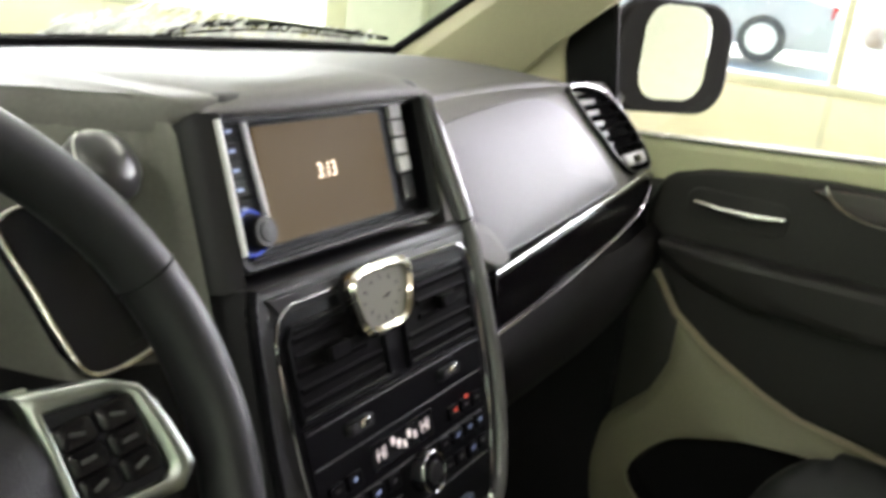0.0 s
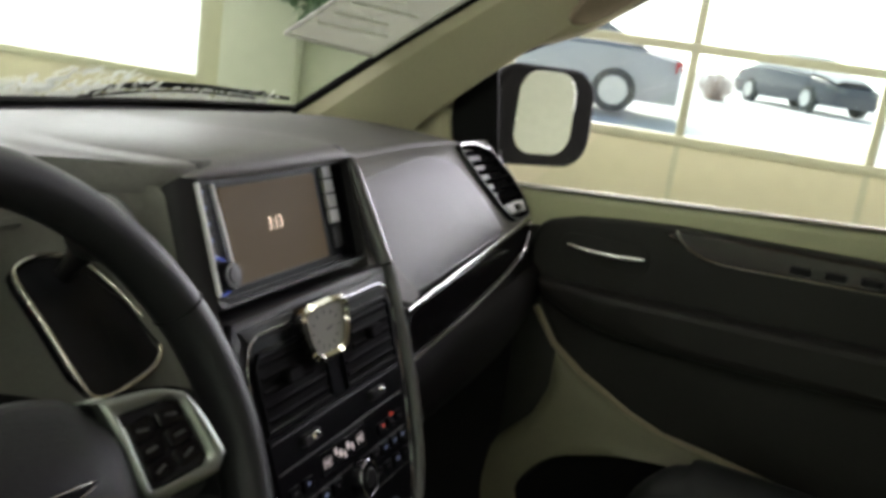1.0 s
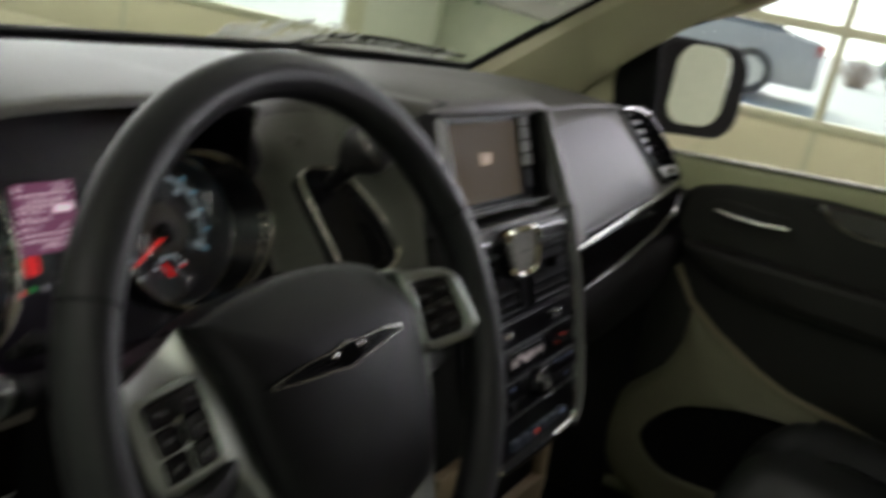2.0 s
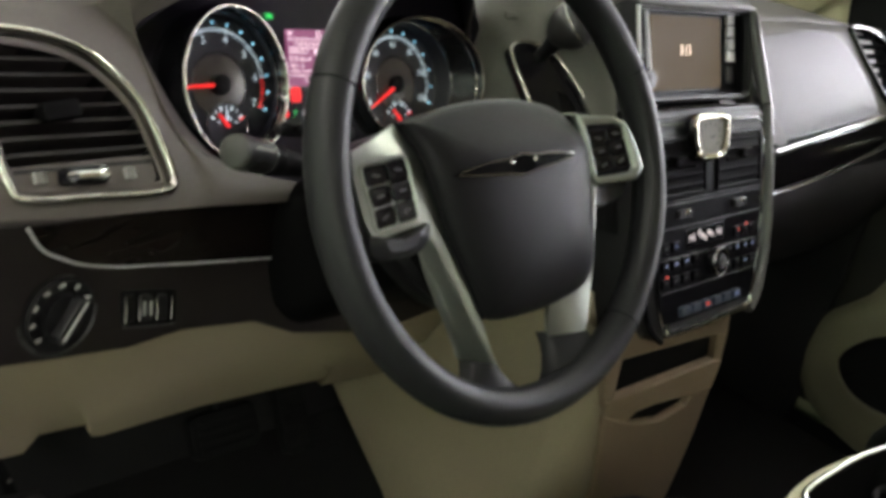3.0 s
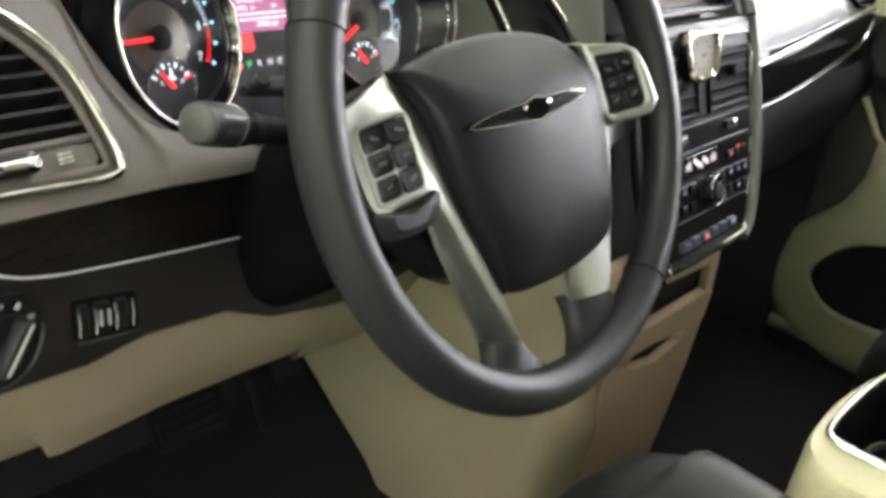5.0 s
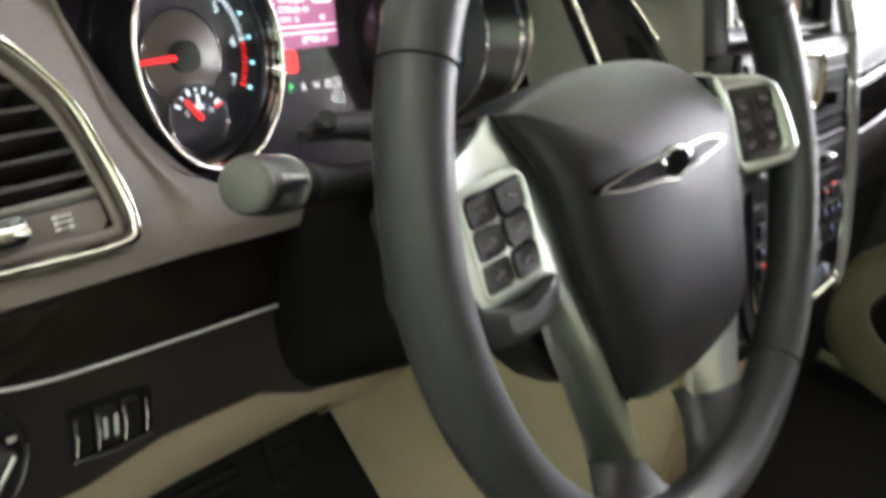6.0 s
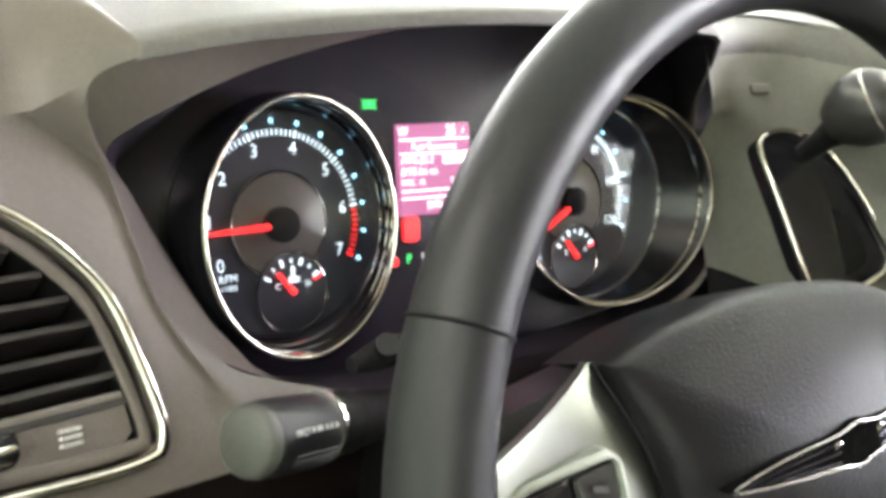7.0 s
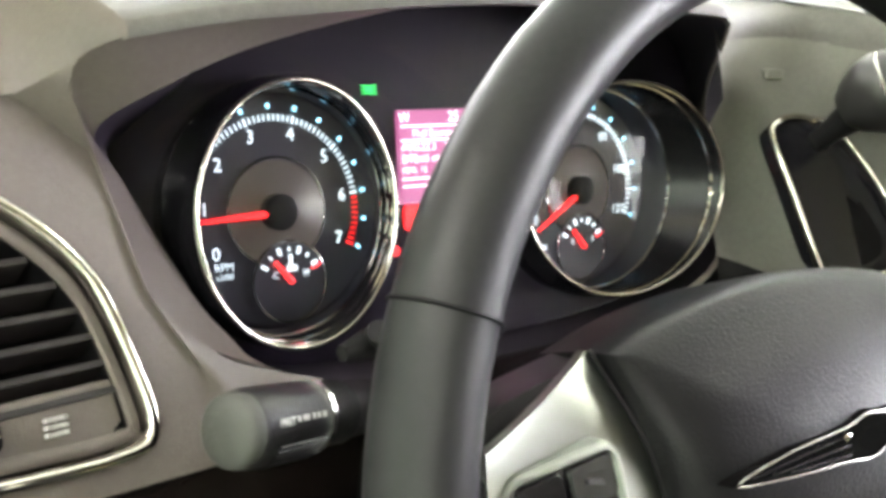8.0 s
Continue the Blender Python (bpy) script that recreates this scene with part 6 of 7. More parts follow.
def climate_panel():
    c = thing("climate_panel", PS(0, 0.82), "black climate control panel with lit readout and buttons", "climate control")
    part("face", slab([(-0.119, 0.897), (0.119, 0.897), (0.116, 0.84), (0.108, 0.79), (0.099, 0.764), (-0.099, 0.764), (-0.108, 0.79), (-0.116, 0.84)], PS, -0.004, -0.0005, 0.001), STACKM, c)
    for z, w in ((0.893, 0.232), (0.868, 0.228), (0.836, 0.22), (0.80, 0.21)):
        part("ridge", tube([PS(-w / 2, z, -0.0005), PS(w / 2, z, -0.0005)], 0.0008, seg=6), BLACK, c)
    for k in (-1, 1):
        b = part("vent_slider", dome(rrect(0.03, 0.009, 0.003, k * 0.062, 0.882), PS, ((1, -0.002), (1, 0.003), (0.85, 0.005))), BLACK, c)
        part("bright_tip", dome(rrect(0.011, 0.0055, 0.0025, k * 0.062 + 0.002, 0.8835), PS, ((1, 0.003), (1, 0.006), (0.6, 0.007))), CHROME, b)
    d = part("readout", slab(rrect(0.084, 0.02, 0.002, -0.012, 0.853), PS, -0.001, 0.0006, 0.0004), GLOSS, c)
    for w, x in (("HI", -0.043), ("HI", 0.017)):
        part("readout_text", letters(w, PS, x, 0.853, 0.013, 0.001), LIT_SOFT, d, smooth=0)
    bm = bmesh.new()
    for i, (w, z) in enumerate(((0.004, 0.857), (0.005, 0.853), (0.003, 0.85), (0.004, 0.855), (0.003, 0.852))):
        bar(PS, -0.027 + 0.0072 * i, z, w, 0.006, 0.001, 8, bm)
    part("readout_symbol", bm, LIT_SOFT, d, smooth=0)
    k = part("fan_knob", lathe([(0.0165, 0), (0.016, 0.009), (0.0145, 0.012), (0, 0.0125)], PS(0.004, 0.822, 0), (0, -1, 0.34), 32, caps=False), GLOSS, c, "black fan knob with a chrome ring")
    part("knob_ring", tube([PS(0.004 + 0.0152 * math.cos(i * 0.2244), 0.822 + 0.0152 * math.sin(i * 0.2244), 0.0112) for i in range(28)], 0.0012, True, 6), DARKCHROME, k)
    part("knob_cap", lathe([(0.009, 0), (0.008, 0.0016), (0, 0.002)], PS(0.004, 0.822, 0.0125), (0, -1, 0.34), 24, caps=False), BLACK, k)
    rnd = random.Random(7)
    for z in (0.848, 0.829, 0.811):
        for x in (-0.098, -0.078, -0.056, -0.034, 0.04, 0.06, 0.08, 0.098):
            if z > 0.84 and -0.06 < x < 0.05:
                continue
            b = part("button", slab(rrect(0.0165, 0.011, 0.0018, x, z), PS, -0.001, 0.0022, 0.0008), STACKM, c)
            part("mark", bar(PS, x, z + 0.001, 0.004 + 0.003 * rnd.random(), 0.0022, 0.0025, 30 * rnd.random()), (LIT_DIM, DIM_INK, DIM_INK)[rnd.randrange(3)], b, smooth=0)
    for x, z, m in ((0.062, 0.85, LIT_DOT), (-0.096, 0.818, LIT_DOT), (0.082, 0.855, LIT_DOT)):
        part("lamp", slab(rrect(0.0032, 0.0024, 0.0008, x, z), PS, 0.001, 0.0028, 0.0003), m, c, "small red lit lamp", smooth=0)
    for i in range(6):
        x = -0.06 + 0.023 * i
        b = part("toggle", dome(rrect(0.019, 0.010, 0.002, x, 0.7755), PS, ((1, -0.001), (1, 0.004), (0.85, 0.006))), TOGM, c)
        if i in (2, 5):
            part("lamp", slab(rrect(0.007, 0.004, 0.001, x - 0.001, 0.7765), PS, 0.005, 0.0066, 0.0003), LIT_DOT if i == 2 else LIT_DIM, b, smooth=0)


TOGM = mat("blue_grey_toggles", (0.03, 0.04, 0.065), 0.4)
climate_panel()


def lower_console():
    c = thing("lower_console", (0, 0.15, 0.45), "tan lower console with two dark cubbies", "console")
    # front, with two openings built as separate bands
    PL = slope_map(0.056, 0.69, -0.08)
    band = lambda pts, mt, lab="", d=0.004: part("front_band", slab(pts, PL, -0.007, d, 0.003), mt, c, lab)
    # front bands carry the console's shadow in a darker tan
    band([(-0.18, 0.774), (0.092, 0.774), (0.145, 0.684), (0.113, 0.6886), (-0.117, 0.7105), (-0.148, 0.714)], CONSB)
    band([(-0.15, 0.716), (-0.117, 0.7125), (-0.0995, 0.648), (-0.119, 0.643)], CONSB)
    band([(0.112, 0.6905), (0.145, 0.686), (0.166, 0.629), (0.138, 0.64)], CONSB)
    rows = []
    for z, xe in ((0.74, -0.14), (0.715, -0.14), (0.68, -0.125), (0.65, -0.11), (0.625, -0.098), (0.58, -0.075), (0.52, -0.055), (0.4, -0.045), (0.28, -0.04)):
        e = PL(xe, z, -0.001)
        st = Vector((-0.1365 - 0.03 * max(0, 0.55 - z), e.y + 0.045, z))
        ct = Vector((st.x, e.y - 0.003, z))
        rows.append([st + Vector((0.002, 0.01, 0))] + [st * (1 - g) ** 2 + ct * 2 * g * (1 - g) + e * g * g for g in (0, 0.2, 0.4, 0.6, 0.8, 1.0)])
    part("front_corner", loops(rows, False), TAN, c, "rounded tan corner", 60)
    # black plate close behind the opening, in place of the cubby's shade
    part("cubby", slab([(-0.15, 0.726), (0.128, 0.7), (0.156, 0.61), (-0.107, 0.61)], PL, -0.05, -0.014, 0.002), DEEP, c, "black plate for the shade in the upper cubby")
    band([(-0.122, 0.652), (-0.0997, 0.649), (0.138, 0.641), (0.164, 0.633), (0.172, 0.583), (0.118, 0.586), (0.109, 0.587), (0.016, 0.6045), (-0.03, 0.607), (-0.0485, 0.597), (-0.06, 0.602), (-0.109, 0.626)], CONSB, d=0.006)
    # second black plate, for the shade in the lower opening
    part("cubby", slab([(-0.07, 0.62), (0.14, 0.605), (0.14, 0.53), (-0.05, 0.54)], PL, -0.05, -0.0135, 0.002), DEEP, c, "black plate for the shade in the leaf-shaped lower cubby")
    band([(-0.109, 0.626), (-0.06, 0.601), (-0.0485, 0.5965), (-0.009, 0.5805), (0.053, 0.5635), (0.1118, 0.57), (0.118, 0.5855), (0.171, 0.5825), (0.186, 0.5), (0.192, 0.42), (0.195, 0.28), (-0.05, 0.28), (-0.06, 0.5)], CONSB, d=0.005)
    side = [(0.10, 0.78), (0.55, 0.78), (0.53, 0.42), (0.438, 0.359), (0.36, 0.31), (0.319, 0.27), (0.125, 0.27), (0.108, 0.5), (0.098, 0.65), (0.095, 0.7)]
    part("side_panel", slab(side, lambda a, b, off=0.0: Vector((-0.132 - off - 0.03 * max(0, (0.55 - b)), a, b)), -0.02, 0.004, 0.006), TAN, c, "broad tan side panel by the driver's knee")
    part("far_panel", slab(side, lambda a, b, off=0.0: Vector((0.15 + off - 0.06 * max(0, b - 0.6), a + 0.012, b)), -0.02, 0.004, 0.006), BLACK, c)


# console tan darkened for the shadow on its front
CONSB = mat("shaded_console_tan", (0.25, 0.19, 0.125), 0.55, grain=0.06, scale=900, bump=0.25)
lower_console()


def floor_console():
    c = thing("floor_console", (-0.0, -0.35, 0.3), "tan floor console with a chrome-rimmed cup holder", "console")
    top = lambda a, b, off=0.0: Vector((a, b, 0.668 + off + 0.02 * (b + 0.17)))
    out = smooth_loop([(-0.15, -0.25), (-0.15, -0.192), (-0.115, -0.166), (-0.02, -0.162), (0.091, -0.18), (0.14, -0.2), (0.15, -0.3), (0.15, -0.7), (-0.15, -0.7), (-0.15, -0.4)], 4)
    ring = smooth_loop([(-0.097, -0.222), (-0.0985, -0.19), (-0.086, -0.177), (-0.028, -0.176), (0.07, -0.184), (0.108, -0.2), (0.115, -0.26), (0.1, -0.32), (-0.07, -0.32), (-0.092, -0.265)], 4)
    lip = [(a * 0.2 + c * 0.8, b * 0.2 + e * 0.8) for (a, b), (c, e) in zip(ring, out)]
    rows = [[top(a, b, -0.37) for a, b in inset(out, 0.02)], [top(a, b, -0.12) for a, b in out], [top(a, b, -0.012) for a, b in out], [top(a, b, -0.003) for a, b in inset(out, 0.004)], [top(a, b, 0) for a, b in lip], [top(a, b, 0) for a, b in ring]]
    part("body", loops(rows, True, True, False), CONSM, c)
    part("chrome_rim", tube([top(a, b, 0.003) for a, b in ring], 0.0048, True, 10), CHROME, c, "bright chrome rim")
    part("well", loops([[top(a, b, 0.001) for a, b in ring], [top(a, b, -0.02) for a, b in inset(ring, 0.004)], [top(a, b, -0.085) for a, b in inset(ring, 0.008)]], True, False, True), DEEP, c, "black cup holder well")
    for x in (-0.03, 0.06):
        part("cup_ring", tube([top(x + 0.036 * math.cos(i * 0.2618), -0.245 + 0.036 * math.sin(i * 0.2618), -0.03) for i in range(24)], 0.004, True, 6), BLACK, c)


CONSM = mat("pale_tan_console", (0.5, 0.475, 0.3), 0.45, grain=0.05, scale=900, bump=0.2)
floor_console()


def seat(x, label, dy=0.0):
    s = thing("front_seat", (x, -0.35 + dy, 0.3), label, "seat", "front seats")
    cush = []
    for y, z, w in ((y0 + dy, z0, w0) for y0, z0, w0 in ((0.0, 0.5, 0.2), (0.0, 0.575, 0.225), (-0.035, 0.62, 0.24), (-0.07, 0.632, 0.252), (-0.12, 0.638, 0.268), (-0.35, 0.625, 0.268), (-0.56, 0.605, 0.265))):
        row = []
        for k in range(33):
            a = -1 + k / 16
            b = abs(a)
            lift = 0.02 * max(0, 1 - abs(b - 0.8) * 4) - 0.012 * (1 if b < 0.5 else max(0, 1 - (b - 0.5) * 8)) - 0.05 * max(0, (b - 0.88) / 0.12) ** 2
            row.append(Vector((x + a * w, y - 0.05 * b ** 4 * (1 if y > -0.1 + dy else 0), z + lift)))
        cush.append(row + [Vector((x + w, y - (0.05 if y > -0.1 + dy else 0), 0.42)), Vector((x - w, y - (0.05 if y > -0.1 + dy else 0), 0.42))])
    cush = list(zip(*[[Vector(p) for p in smooth_loop(col, 4, False)] for col in zip(*cush)]))
    part("cushion", loops(cush, True, True, True), SEATL, s, "charcoal leather cushion")
    for k in (-1, 1):
        part("seam", tube([(x + k * 0.13, y + dy, z + 0.004) for y, z in ((-0.02, 0.56), (-0.06, 0.606), (-0.15, 0.627), (-0.35, 0.612), (-0.55, 0.592))], 0.003, seg=6), DEEP, s)
    back = []
    for z, y, w in ((0.58, -0.56, 0.24), (0.75, -0.6, 0.25), (1.0, -0.68, 0.25), (1.15, -0.72, 0.22), (1.2, -0.75, 0.18)):
        back.append([Vector((x + a * w, y + dy + 0.03 * (abs(a) > 0.6), z)) for a in (-1, -0.75, -0.5, 0, 0.5, 0.75, 1)] + [Vector((x + w * 0.9, y + dy - 0.12, z)), Vector((x - w * 0.9, y + dy - 0.12, z))])
    part("backrest", loops(back, True, True, True), SEATL, s)
    part("headrest", box((x - 0.13, dy - 0.86, 1.24), (x + 0.13, dy - 0.76, 1.4), 0.04), SEATL, s)
    part("base", box((x - 0.2, dy - 0.5, 0.281), (x + 0.2, dy - 0.1, 0.43), 0.02), BLACK, s)


seat(-0.42, "charcoal leather driver's seat")
seat(0.44, "charcoal leather passenger seat", -0.12)


def footwell():
    for name, x, z, w, h, y in (("brake_pedal", -0.37, 0.44, 0.1, 0.06, 0.45), ("accelerator_pedal", -0.25, 0.42, 0.045, 0.11, 0.46)):
        p = thing(name, (x, y, z), "black ribbed rubber " + name.replace("_", " "), "pedal", "pedals")
        m = plane_map((x, y, z), (0, -0.85, 0.5))
        part("pad", slab(rrect(w, h, 0.012), m, -0.012, 0.004, 0.003), RUBBER, p)
        for i in range(4):
            part("rib", slab(rrect(w * 0.8, h * 0.09, 0.002, 0, (i - 1.5) * h * 0.22), m, 0, 0.007, 0.001), RUBBER, p)
        part("arm", tube([m(0, 0, -0.01), (x, y + 0.08, z + 0.12), (x, y + 0.12, z + 0.25)], 0.009), DEEP, p)
    r = thing("brake_release", (-0.7, 0.27, 0.58), "black parking brake release handle with a printed note", "release handle")
    m = plane_map((-0.70, 0.268, 0.576), (0.0, -0.93, 0.35))
    part("handle", slab(rrect(0.038, 0.035, 0.005, 0, 0, 4, -8), m, -0.014, 0.004, 0.003), RELM, r)
    for w, b in (("PUSH TO", 0.007), ("RELEASE", -0.005)):
        part("printed_note", letters(w, m, 0.0, b, 0.0074, 0.0045, turn=-6), GREY_INK, r, smooth=0)
    part("stem", tube([m(0, 0.0, -0.02), m(0, 0.03, -0.06), m(-0.005, 0.05, -0.25)], 0.008), DEEP, r)
    part("pin", lathe([(0.003, 0), (0.003, 0.003), (0, 0.004)], m(-0.007, 0.036, -0.005), (0, -1, 0), 12, caps=False), SOFTCHROME, r)


RELM = mat("dark_grey_handle", (0.02, 0.019, 0.018), 0.6, grain=0.1)
footwell()


def dash_switches():
    h = thing("headlamp_switch", PF2(-0.733, 0.869), "round black rotary headlamp switch", "switch")
    sm = lambda a, b, off=0.0: PF2(-0.733 + a, 0.869 + b - 0.06 * a, off)
    n = (PF2(0, 0, 1) - PF2(0, 0, 0)).normalized()
    part("bezel", lathe([(0.0275, -0.002), (0.0275, 0.003), (0.025, 0.0045), (0.0225, 0.003), (0.0, 0.003)], sm(0, 0), n, 40, caps=False), BLACK, h)
    part("bezel_ring", tube([sm(0.029 * math.cos(i * 0.157), 0.029 * math.sin(i * 0.157), 0.001) for i in range(20, 41)], 0.001, False, 6), GREYPAINT, h)
    part("dial", lathe([(0.0165, 0.002), (0.016, 0.008), (0.0, 0.009)], sm(0, 0), n, 36, caps=False), BLACK, h)
    part("grip", slab(rrect(0.034, 0.009, 0.004, 0, 0, 4, 50), sm, 0.006, 0.017, 0.003), BLACK, h)
    part("pointer", bar(sm, 0, 0, 0.03, 0.0016, 0.0178, 50), GREY_INK, h, smooth=0)
    for i in range(7):
        a = radians(215 - 32 * i)
        part("mark", bar(sm, 0.0213 * math.cos(a), 0.0213 * math.sin(a), 0.0042, 0.0022, 0.0042, 25 * (i % 3)), GREY_INK, h, smooth=0)
    d = thing("dimmer_switch", PF2(-0.657, 0.845), "thumb wheel dimmers in a small black recess", "switch")
    dm = lambda a, b, off=0.0: PF2(-0.657 + a, 0.848 + b - 0.3 * a, off)
    part("recess", slab(rrect(0.051, 0.028, 0.004), dm, -0.006, 0.0005, 0.0004), DEEP, d)
    part("recess_shelf", tube([dm(a, -0.0145 - 0.001 * math.cos(a * 60), 0.001) for a in (-0.024, -0.012, 0, 0.012, 0.024)], 0.001, seg=6), GREYPAINT, d)
    for a0, a1 in ((-0.024, -0.0145), (-0.0115, 0.0015), (0.0045, 0.0155)):
        part("wheel", slab(rrect(a1 - a0 - 0.001, 0.021, 0.002, (a0 + a1) / 2, 0), dm, 0, 0.003, 0.0015), BLACK, d)
    for a in (-0.0255, -0.013, 0.003, 0.017):
        part("wheel_edge", tube([dm(a, 0.0105, 0.0045), dm(a, 0.0, 0.0055), dm(a, -0.0095, 0.004)], [0.0011, 0.0008, 0.0008], seg=6), SOFTCHROME, d)
    for a in (-0.0075, -0.001):
        part("mark", bar(dm, a, 0.0, 0.002, 0.011, 0.0038), GREY_INK, d, smooth=0)


dash_switches()


# ---- passenger door and mirror ----
def passenger_door():
    d = thing("passenger_door", (0.8, -0.3, 0.3), "closed passenger door with black panel, wood inlay and tan lower trim", "car door")
    shell = [(-0.2, 0.3), (-0.2, 0.985), (-0.18, 0.992), (0.1, 1.012), (0.462, 1.036), (0.95, 1.05), (0.95, 0.3)]
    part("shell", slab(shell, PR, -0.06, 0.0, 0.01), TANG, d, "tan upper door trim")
    part("front_panel", slab([(-0.19, 0.34), (-0.19, 0.93), (-0.1, 0.94), (0.06, 0.7), (0.06, 0.34)], PR, -0.02, 0.006, 0.004), FRONTM, d, "dull olive-black front panel of the door")
    part("window_seal", tube([PR(a, b + 0.003, -0.004) for a, b in ((-0.21, 0.986), (-0.18, 0.993), (0.1, 1.013), (0.462, 1.037), (0.95, 1.051))], 0.0055, seg=8), SOFTCHROME, d, "pale strip along the window")
    blk = smooth_poly([(-0.121, 0.929), (-0.113, 0.944), (-0.099, 0.954), (-0.05, 0.968), (0.02, 0.977), (0.11, 0.985), (0.28, 0.989), (0.46, 0.994), (0.95, 1.006), (0.95, 0.5), (0.5, 0.575), (0.238, 0.625), (0.15, 0.637), (0.09, 0.659), (0.0, 0.705), (-0.055, 0.745), (-0.1, 0.82), (-0.13, 0.89)], 3)
    part("black_panel", dome(blk, PR, ((1, -0.01), (1, 0.006), (0.995, 0.0105), (0.985, 0.013), (0.96, 0.014))), DBLK, d, "black padded panel")
    part("panel_edge", tube([PR(a, b, 0.012) for a, b in ((-0.1, 0.80), (-0.058, 0.742), (0.0, 0.702), (0.09, 0.655), (0.15, 0.633), (0.238, 0.621), (0.5, 0.57))], 0.006, seg=8), TAN, d, "tan curved edge")
    part("armrest", dome(smooth_loop([(-0.1, 0.853), (-0.05, 0.858), (0.05, 0.858), (0.2, 0.86), (0.5, 0.864), (0.9, 0.87), (0.9, 0.79), (0.5, 0.785), (0.1, 0.785), (-0.03, 0.805), (-0.085, 0.83)], 4), PR, ((1, 0.01), (1.0, 0.03), (0.985, 0.044), (0.95, 0.053), (0.85, 0.059), (0.6, 0.062))), DBLK, d, "black armrest ledge")
    wood = smooth_loop([(0.11, 0.977), (0.13, 0.955), (0.16, 0.9435), (0.25, 0.942), (0.45, 0.949), (0.9, 0.96), (0.9, 0.99), (0.46, 0.984)], 3)
    part("wood_inlay", slab(wood, PR, 0.005, 0.02, 0.003), WOODR, d, "reddish dark wood inlay")
    part("chrome_curve", tube([PR(a, b, 0.02) for a, b in smooth_loop([(0.108, 0.98), (0.116, 0.966), (0.13, 0.954), (0.158, 0.943), (0.2, 0.939), (0.3, 0.942), (0.45, 0.947)], 4, False)], 0.0022, seg=8), SOFTCHROME, d)
    h = part("door_handle", tube([PR(a, b, o) for a, b, o in ((-0.062, 0.918, 0.018), (-0.02, 0.916, 0.028), (0.02, 0.917, 0.03), (0.068, 0.921, 0.026))], [0.004, 0.0055, 0.0055, 0.004], seg=10), SOFTCHROME, d, "chrome pull handle")
    part("handle_cup", slab(rrect(0.15, 0.05, 0.02, 0.0, 0.915), PR, 0.008, 0.0155, 0.002), DBLK, h)
    for i in range(3):
        part("window_switch", dome(rrect(0.03, 0.012, 0.003, 0.30 + 0.05 * i, 0.956 + 0.002 * i), PR, ((1, 0.018), (1, 0.024), (0.8, 0.026))), BLACK, d)
    mouth = resample(smooth_loop([(-0.076, 0.468), (-0.057, 0.512), (-0.017, 0.55), (0.04, 0.571), (0.1, 0.586), (0.22, 0.595), (0.4, 0.585), (0.5, 0.55), (0.48, 0.47), (0.3, 0.43), (0.1, 0.416), (0.0, 0.411), (-0.05, 0.43)], 5), 84)
    low = resample([(-0.155, 0.47), (-0.15, 0.522), (-0.115, 0.56), (-0.075, 0.605), (-0.052, 0.66), (-0.052, 0.738), (0.0, 0.69), (0.12, 0.64), (0.4, 0.585), (0.95, 0.5), (0.95, 0.3), (0.02, 0.3), (-0.05, 0.318), (-0.107, 0.345), (-0.14, 0.385), (-0.155, 0.43)], 84)
    blend = lambda f, o: [PR(a * (1 - f) + c * f, b * (1 - f) + e * f, o) for (a, b), (c, e) in zip(low, mouth)]
    # pocket's shade is in its colour, a darker copy of the door tan
    part("map_pocket", loops([blend(0, -0.01), blend(0, 0.014), blend(0.06, 0.023), blend(0.3, 0.028), blend(0.6, 0.031), blend(0.85, 0.036), blend(0.96, 0.04), blend(1.0, 0.037)], True), POCKM, d, "moulded tan map pocket, coloured as in shade", 60)
    # shallow black sheet stands for the shade inside the pocket
    part("pocket_mouth", loops([[PR(a, b, 0.0375) for a, b in mouth], [PR(a, b, 0.03) for a, b in inset(mouth, 0.003)], [PR(a, b, 0.01) for a, b in inset(mouth, 0.008)]], True, False, True), RUBBER, d, "pocket opening closed by a black sheet for its shade")
    # window frame and glass
    g = part("side_glass", loops([[Vector((0.80, y, z)) for y, z in ((0.17, 0.99), (-0.9, 1.045))], [Vector((0.76, y, z)) for y, z in ((-0.42, 1.52), (-0.9, 1.58))]], False), GLASS, d, "clear side window")
    g.visible_shadow = False
    part("front_frame", tube([(0.79, 0.31, 1.136), (0.79, 0.227, 1.206), (0.788, 0.105, 1.272), (0.786, 0.016, 1.326), (0.782, -0.059, 1.377), (0.773, -0.3, 1.497), (0.766, -0.9, 1.587)], 0.006, seg=8), BLACK, d, "black window frame")
    part("sail_edge", tube([(0.786, 0.205, 0.985), (0.786, 0.219, 1.045), (0.786, 0.229, 1.104), (0.786, 0.242, 1.184)], 0.0045, seg=8), DEEP, d)
    part("mirror_sail", slab([(-0.42, 1.0), (-0.206, 0.983), (-0.22, 1.045), (-0.23, 1.104), (-0.243, 1.19), (-0.27, 1.183), (-0.33, 1.15), (-0.42, 1.09)], lambda a, b, off=0.0: Vector((0.787 - off, -a, b)), -0.001, 0.002, 0.001), DEEP, d, "black triangular mirror base plate")


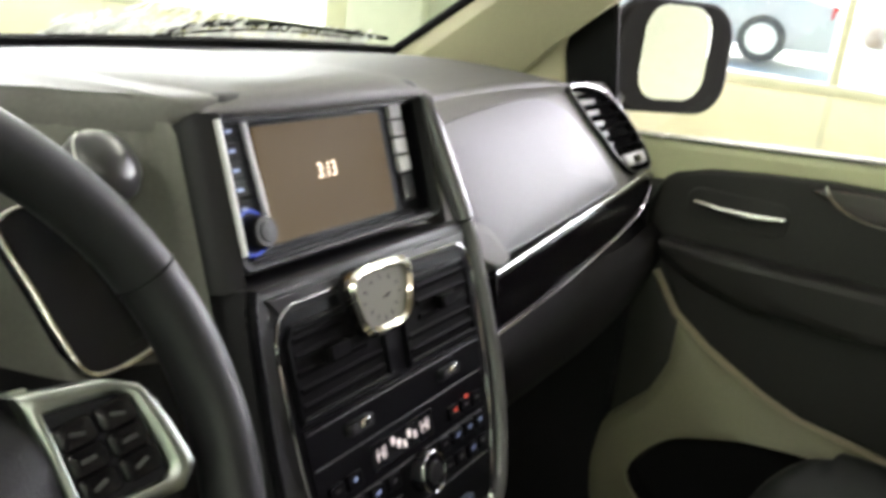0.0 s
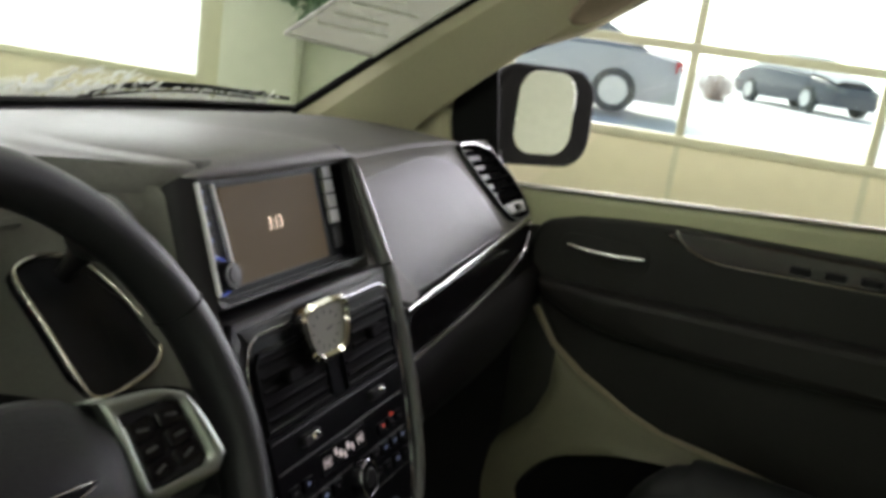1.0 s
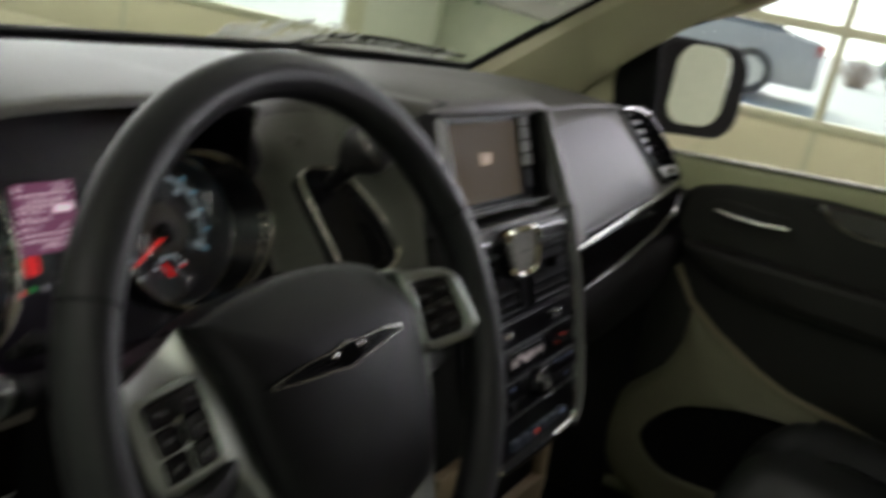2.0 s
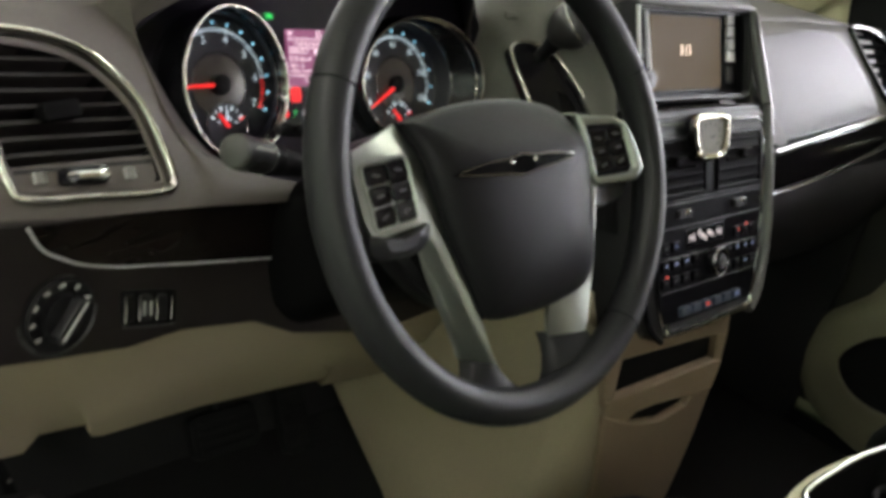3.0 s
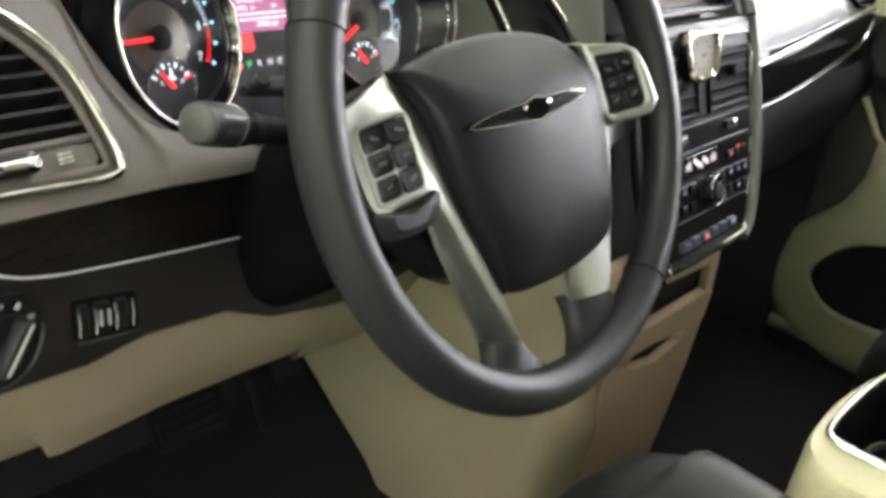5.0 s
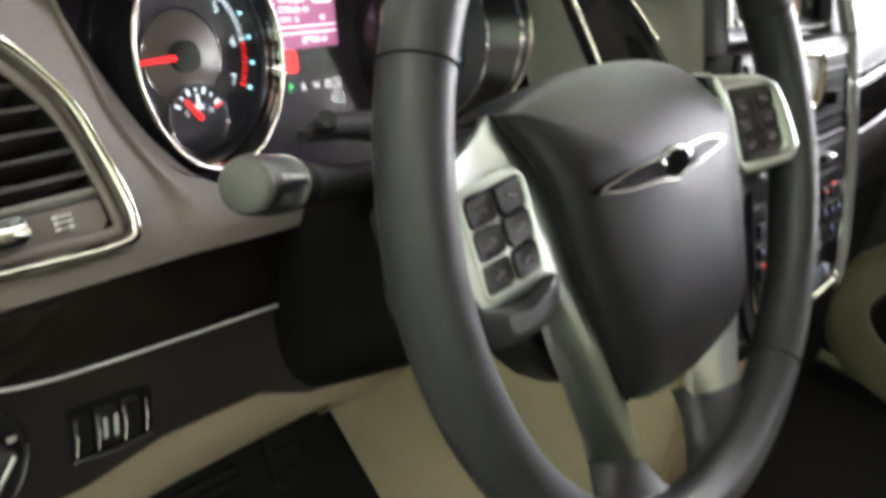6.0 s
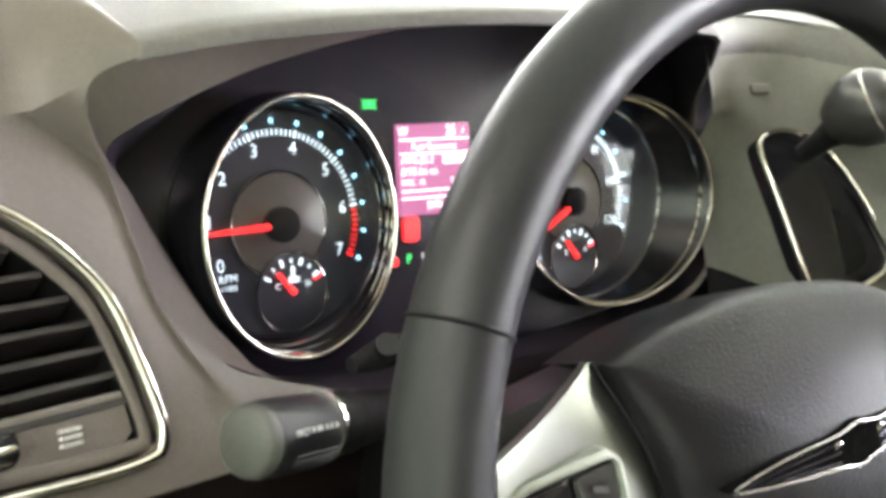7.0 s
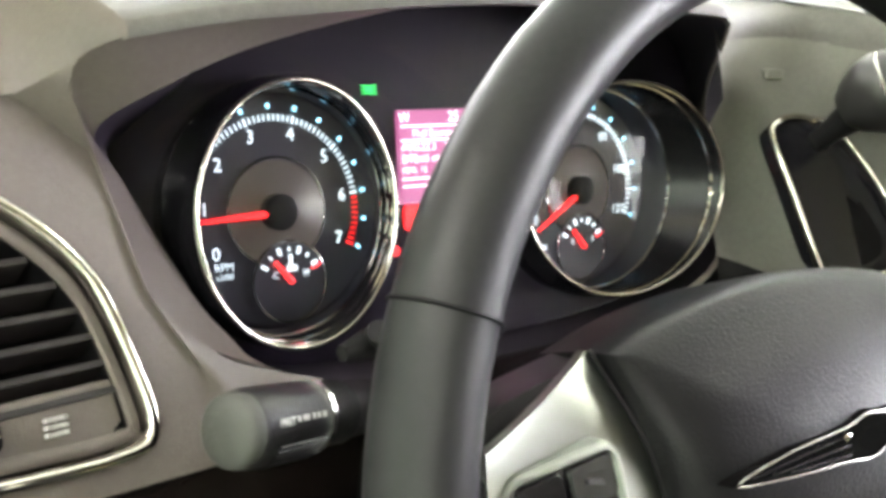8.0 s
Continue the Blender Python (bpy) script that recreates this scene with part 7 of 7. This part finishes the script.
# door tan darkened for the shade low in the footwell
POCKM = mat("shaded_tan_plastic", (0.195, 0.187, 0.118), 0.55, grain=0.08, scale=900, bump=0.2)
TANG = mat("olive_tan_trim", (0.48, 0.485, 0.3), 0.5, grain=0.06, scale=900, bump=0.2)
FRONTM = mat("olive_black_plastic", (0.026, 0.025, 0.02), 0.6, grain=0.1, scale=900, bump=0.2)
DBLK = mat("black_door_vinyl", (0.022, 0.021, 0.019), 0.5, grain=0.15, scale=700, bump=0.3, spec=0.3)
WOODR = mat("reddish_dark_wood", (0.012, 0.005, 0.004), 0.12, coat=0.4, col2=(0.028, 0.011, 0.008), big=25)
passenger_door()


def side_mirror():
    s = thing("side_mirror", (0.95, 0.25, 1.05), "black door mirror seen through the side window", "mirror")
    n = Vector((math.sin(radians(-145)), math.cos(radians(-145)), 0.02))
    m = plane_map((1.085, 0.225, 1.098), n)
    out = rrect(0.262, 0.2, 0.062, -0.011, -0.002, 8, 0, 0.98)
    part("housing", dome(out, m, ((0.35, -0.1), (0.65, -0.085), (0.92, -0.04), (1.0, -0.012), (1.0, -0.002), (0.975, 0.005), (0.93, 0.008))), RUBBER, s, "black rounded housing")
    gl = rrect(0.146, 0.166, 0.046, -0.012, 0.006, 8, 0, 0.98)
    part("glass", slab(gl, m, -0.002, 0.0095, 0.001), MIRROR, s, "mirror glass", 0)
    part("arm", tube([(0.79, 0.27, 1.0), (0.9, 0.29, 0.998), (1.02, 0.31, 1.02)], [0.03, 0.028, 0.03], seg=10, flat=0.6), BLACK, s)


side_mirror()


def grab_handle():
    g = thing("grab_handle", (0.705, 0.085, 1.31), "tan grab handle on the windscreen pillar", "grab handle")
    # the hollow's shade is put into its brown colour
    part("recess", dome(ellipse(0.026, 0.095), plane_map((0.703, 0.03, 1.333), (-0.8, -0.5, -0.33), (0, -0.83, 0.55)), ((1, -0.012), (1, 0.0), (0.94, 0.0025), (0.85, 0.0005), (0.5, -0.002))), GRABM, g, "tan handle recess, coloured brown as in shade")


# pillar tan darkened for the shade in the handle's hollow
GRABM = mat("shaded_handle_recess", (0.26, 0.2, 0.14), 0.6, grain=0.08)
grab_handle()
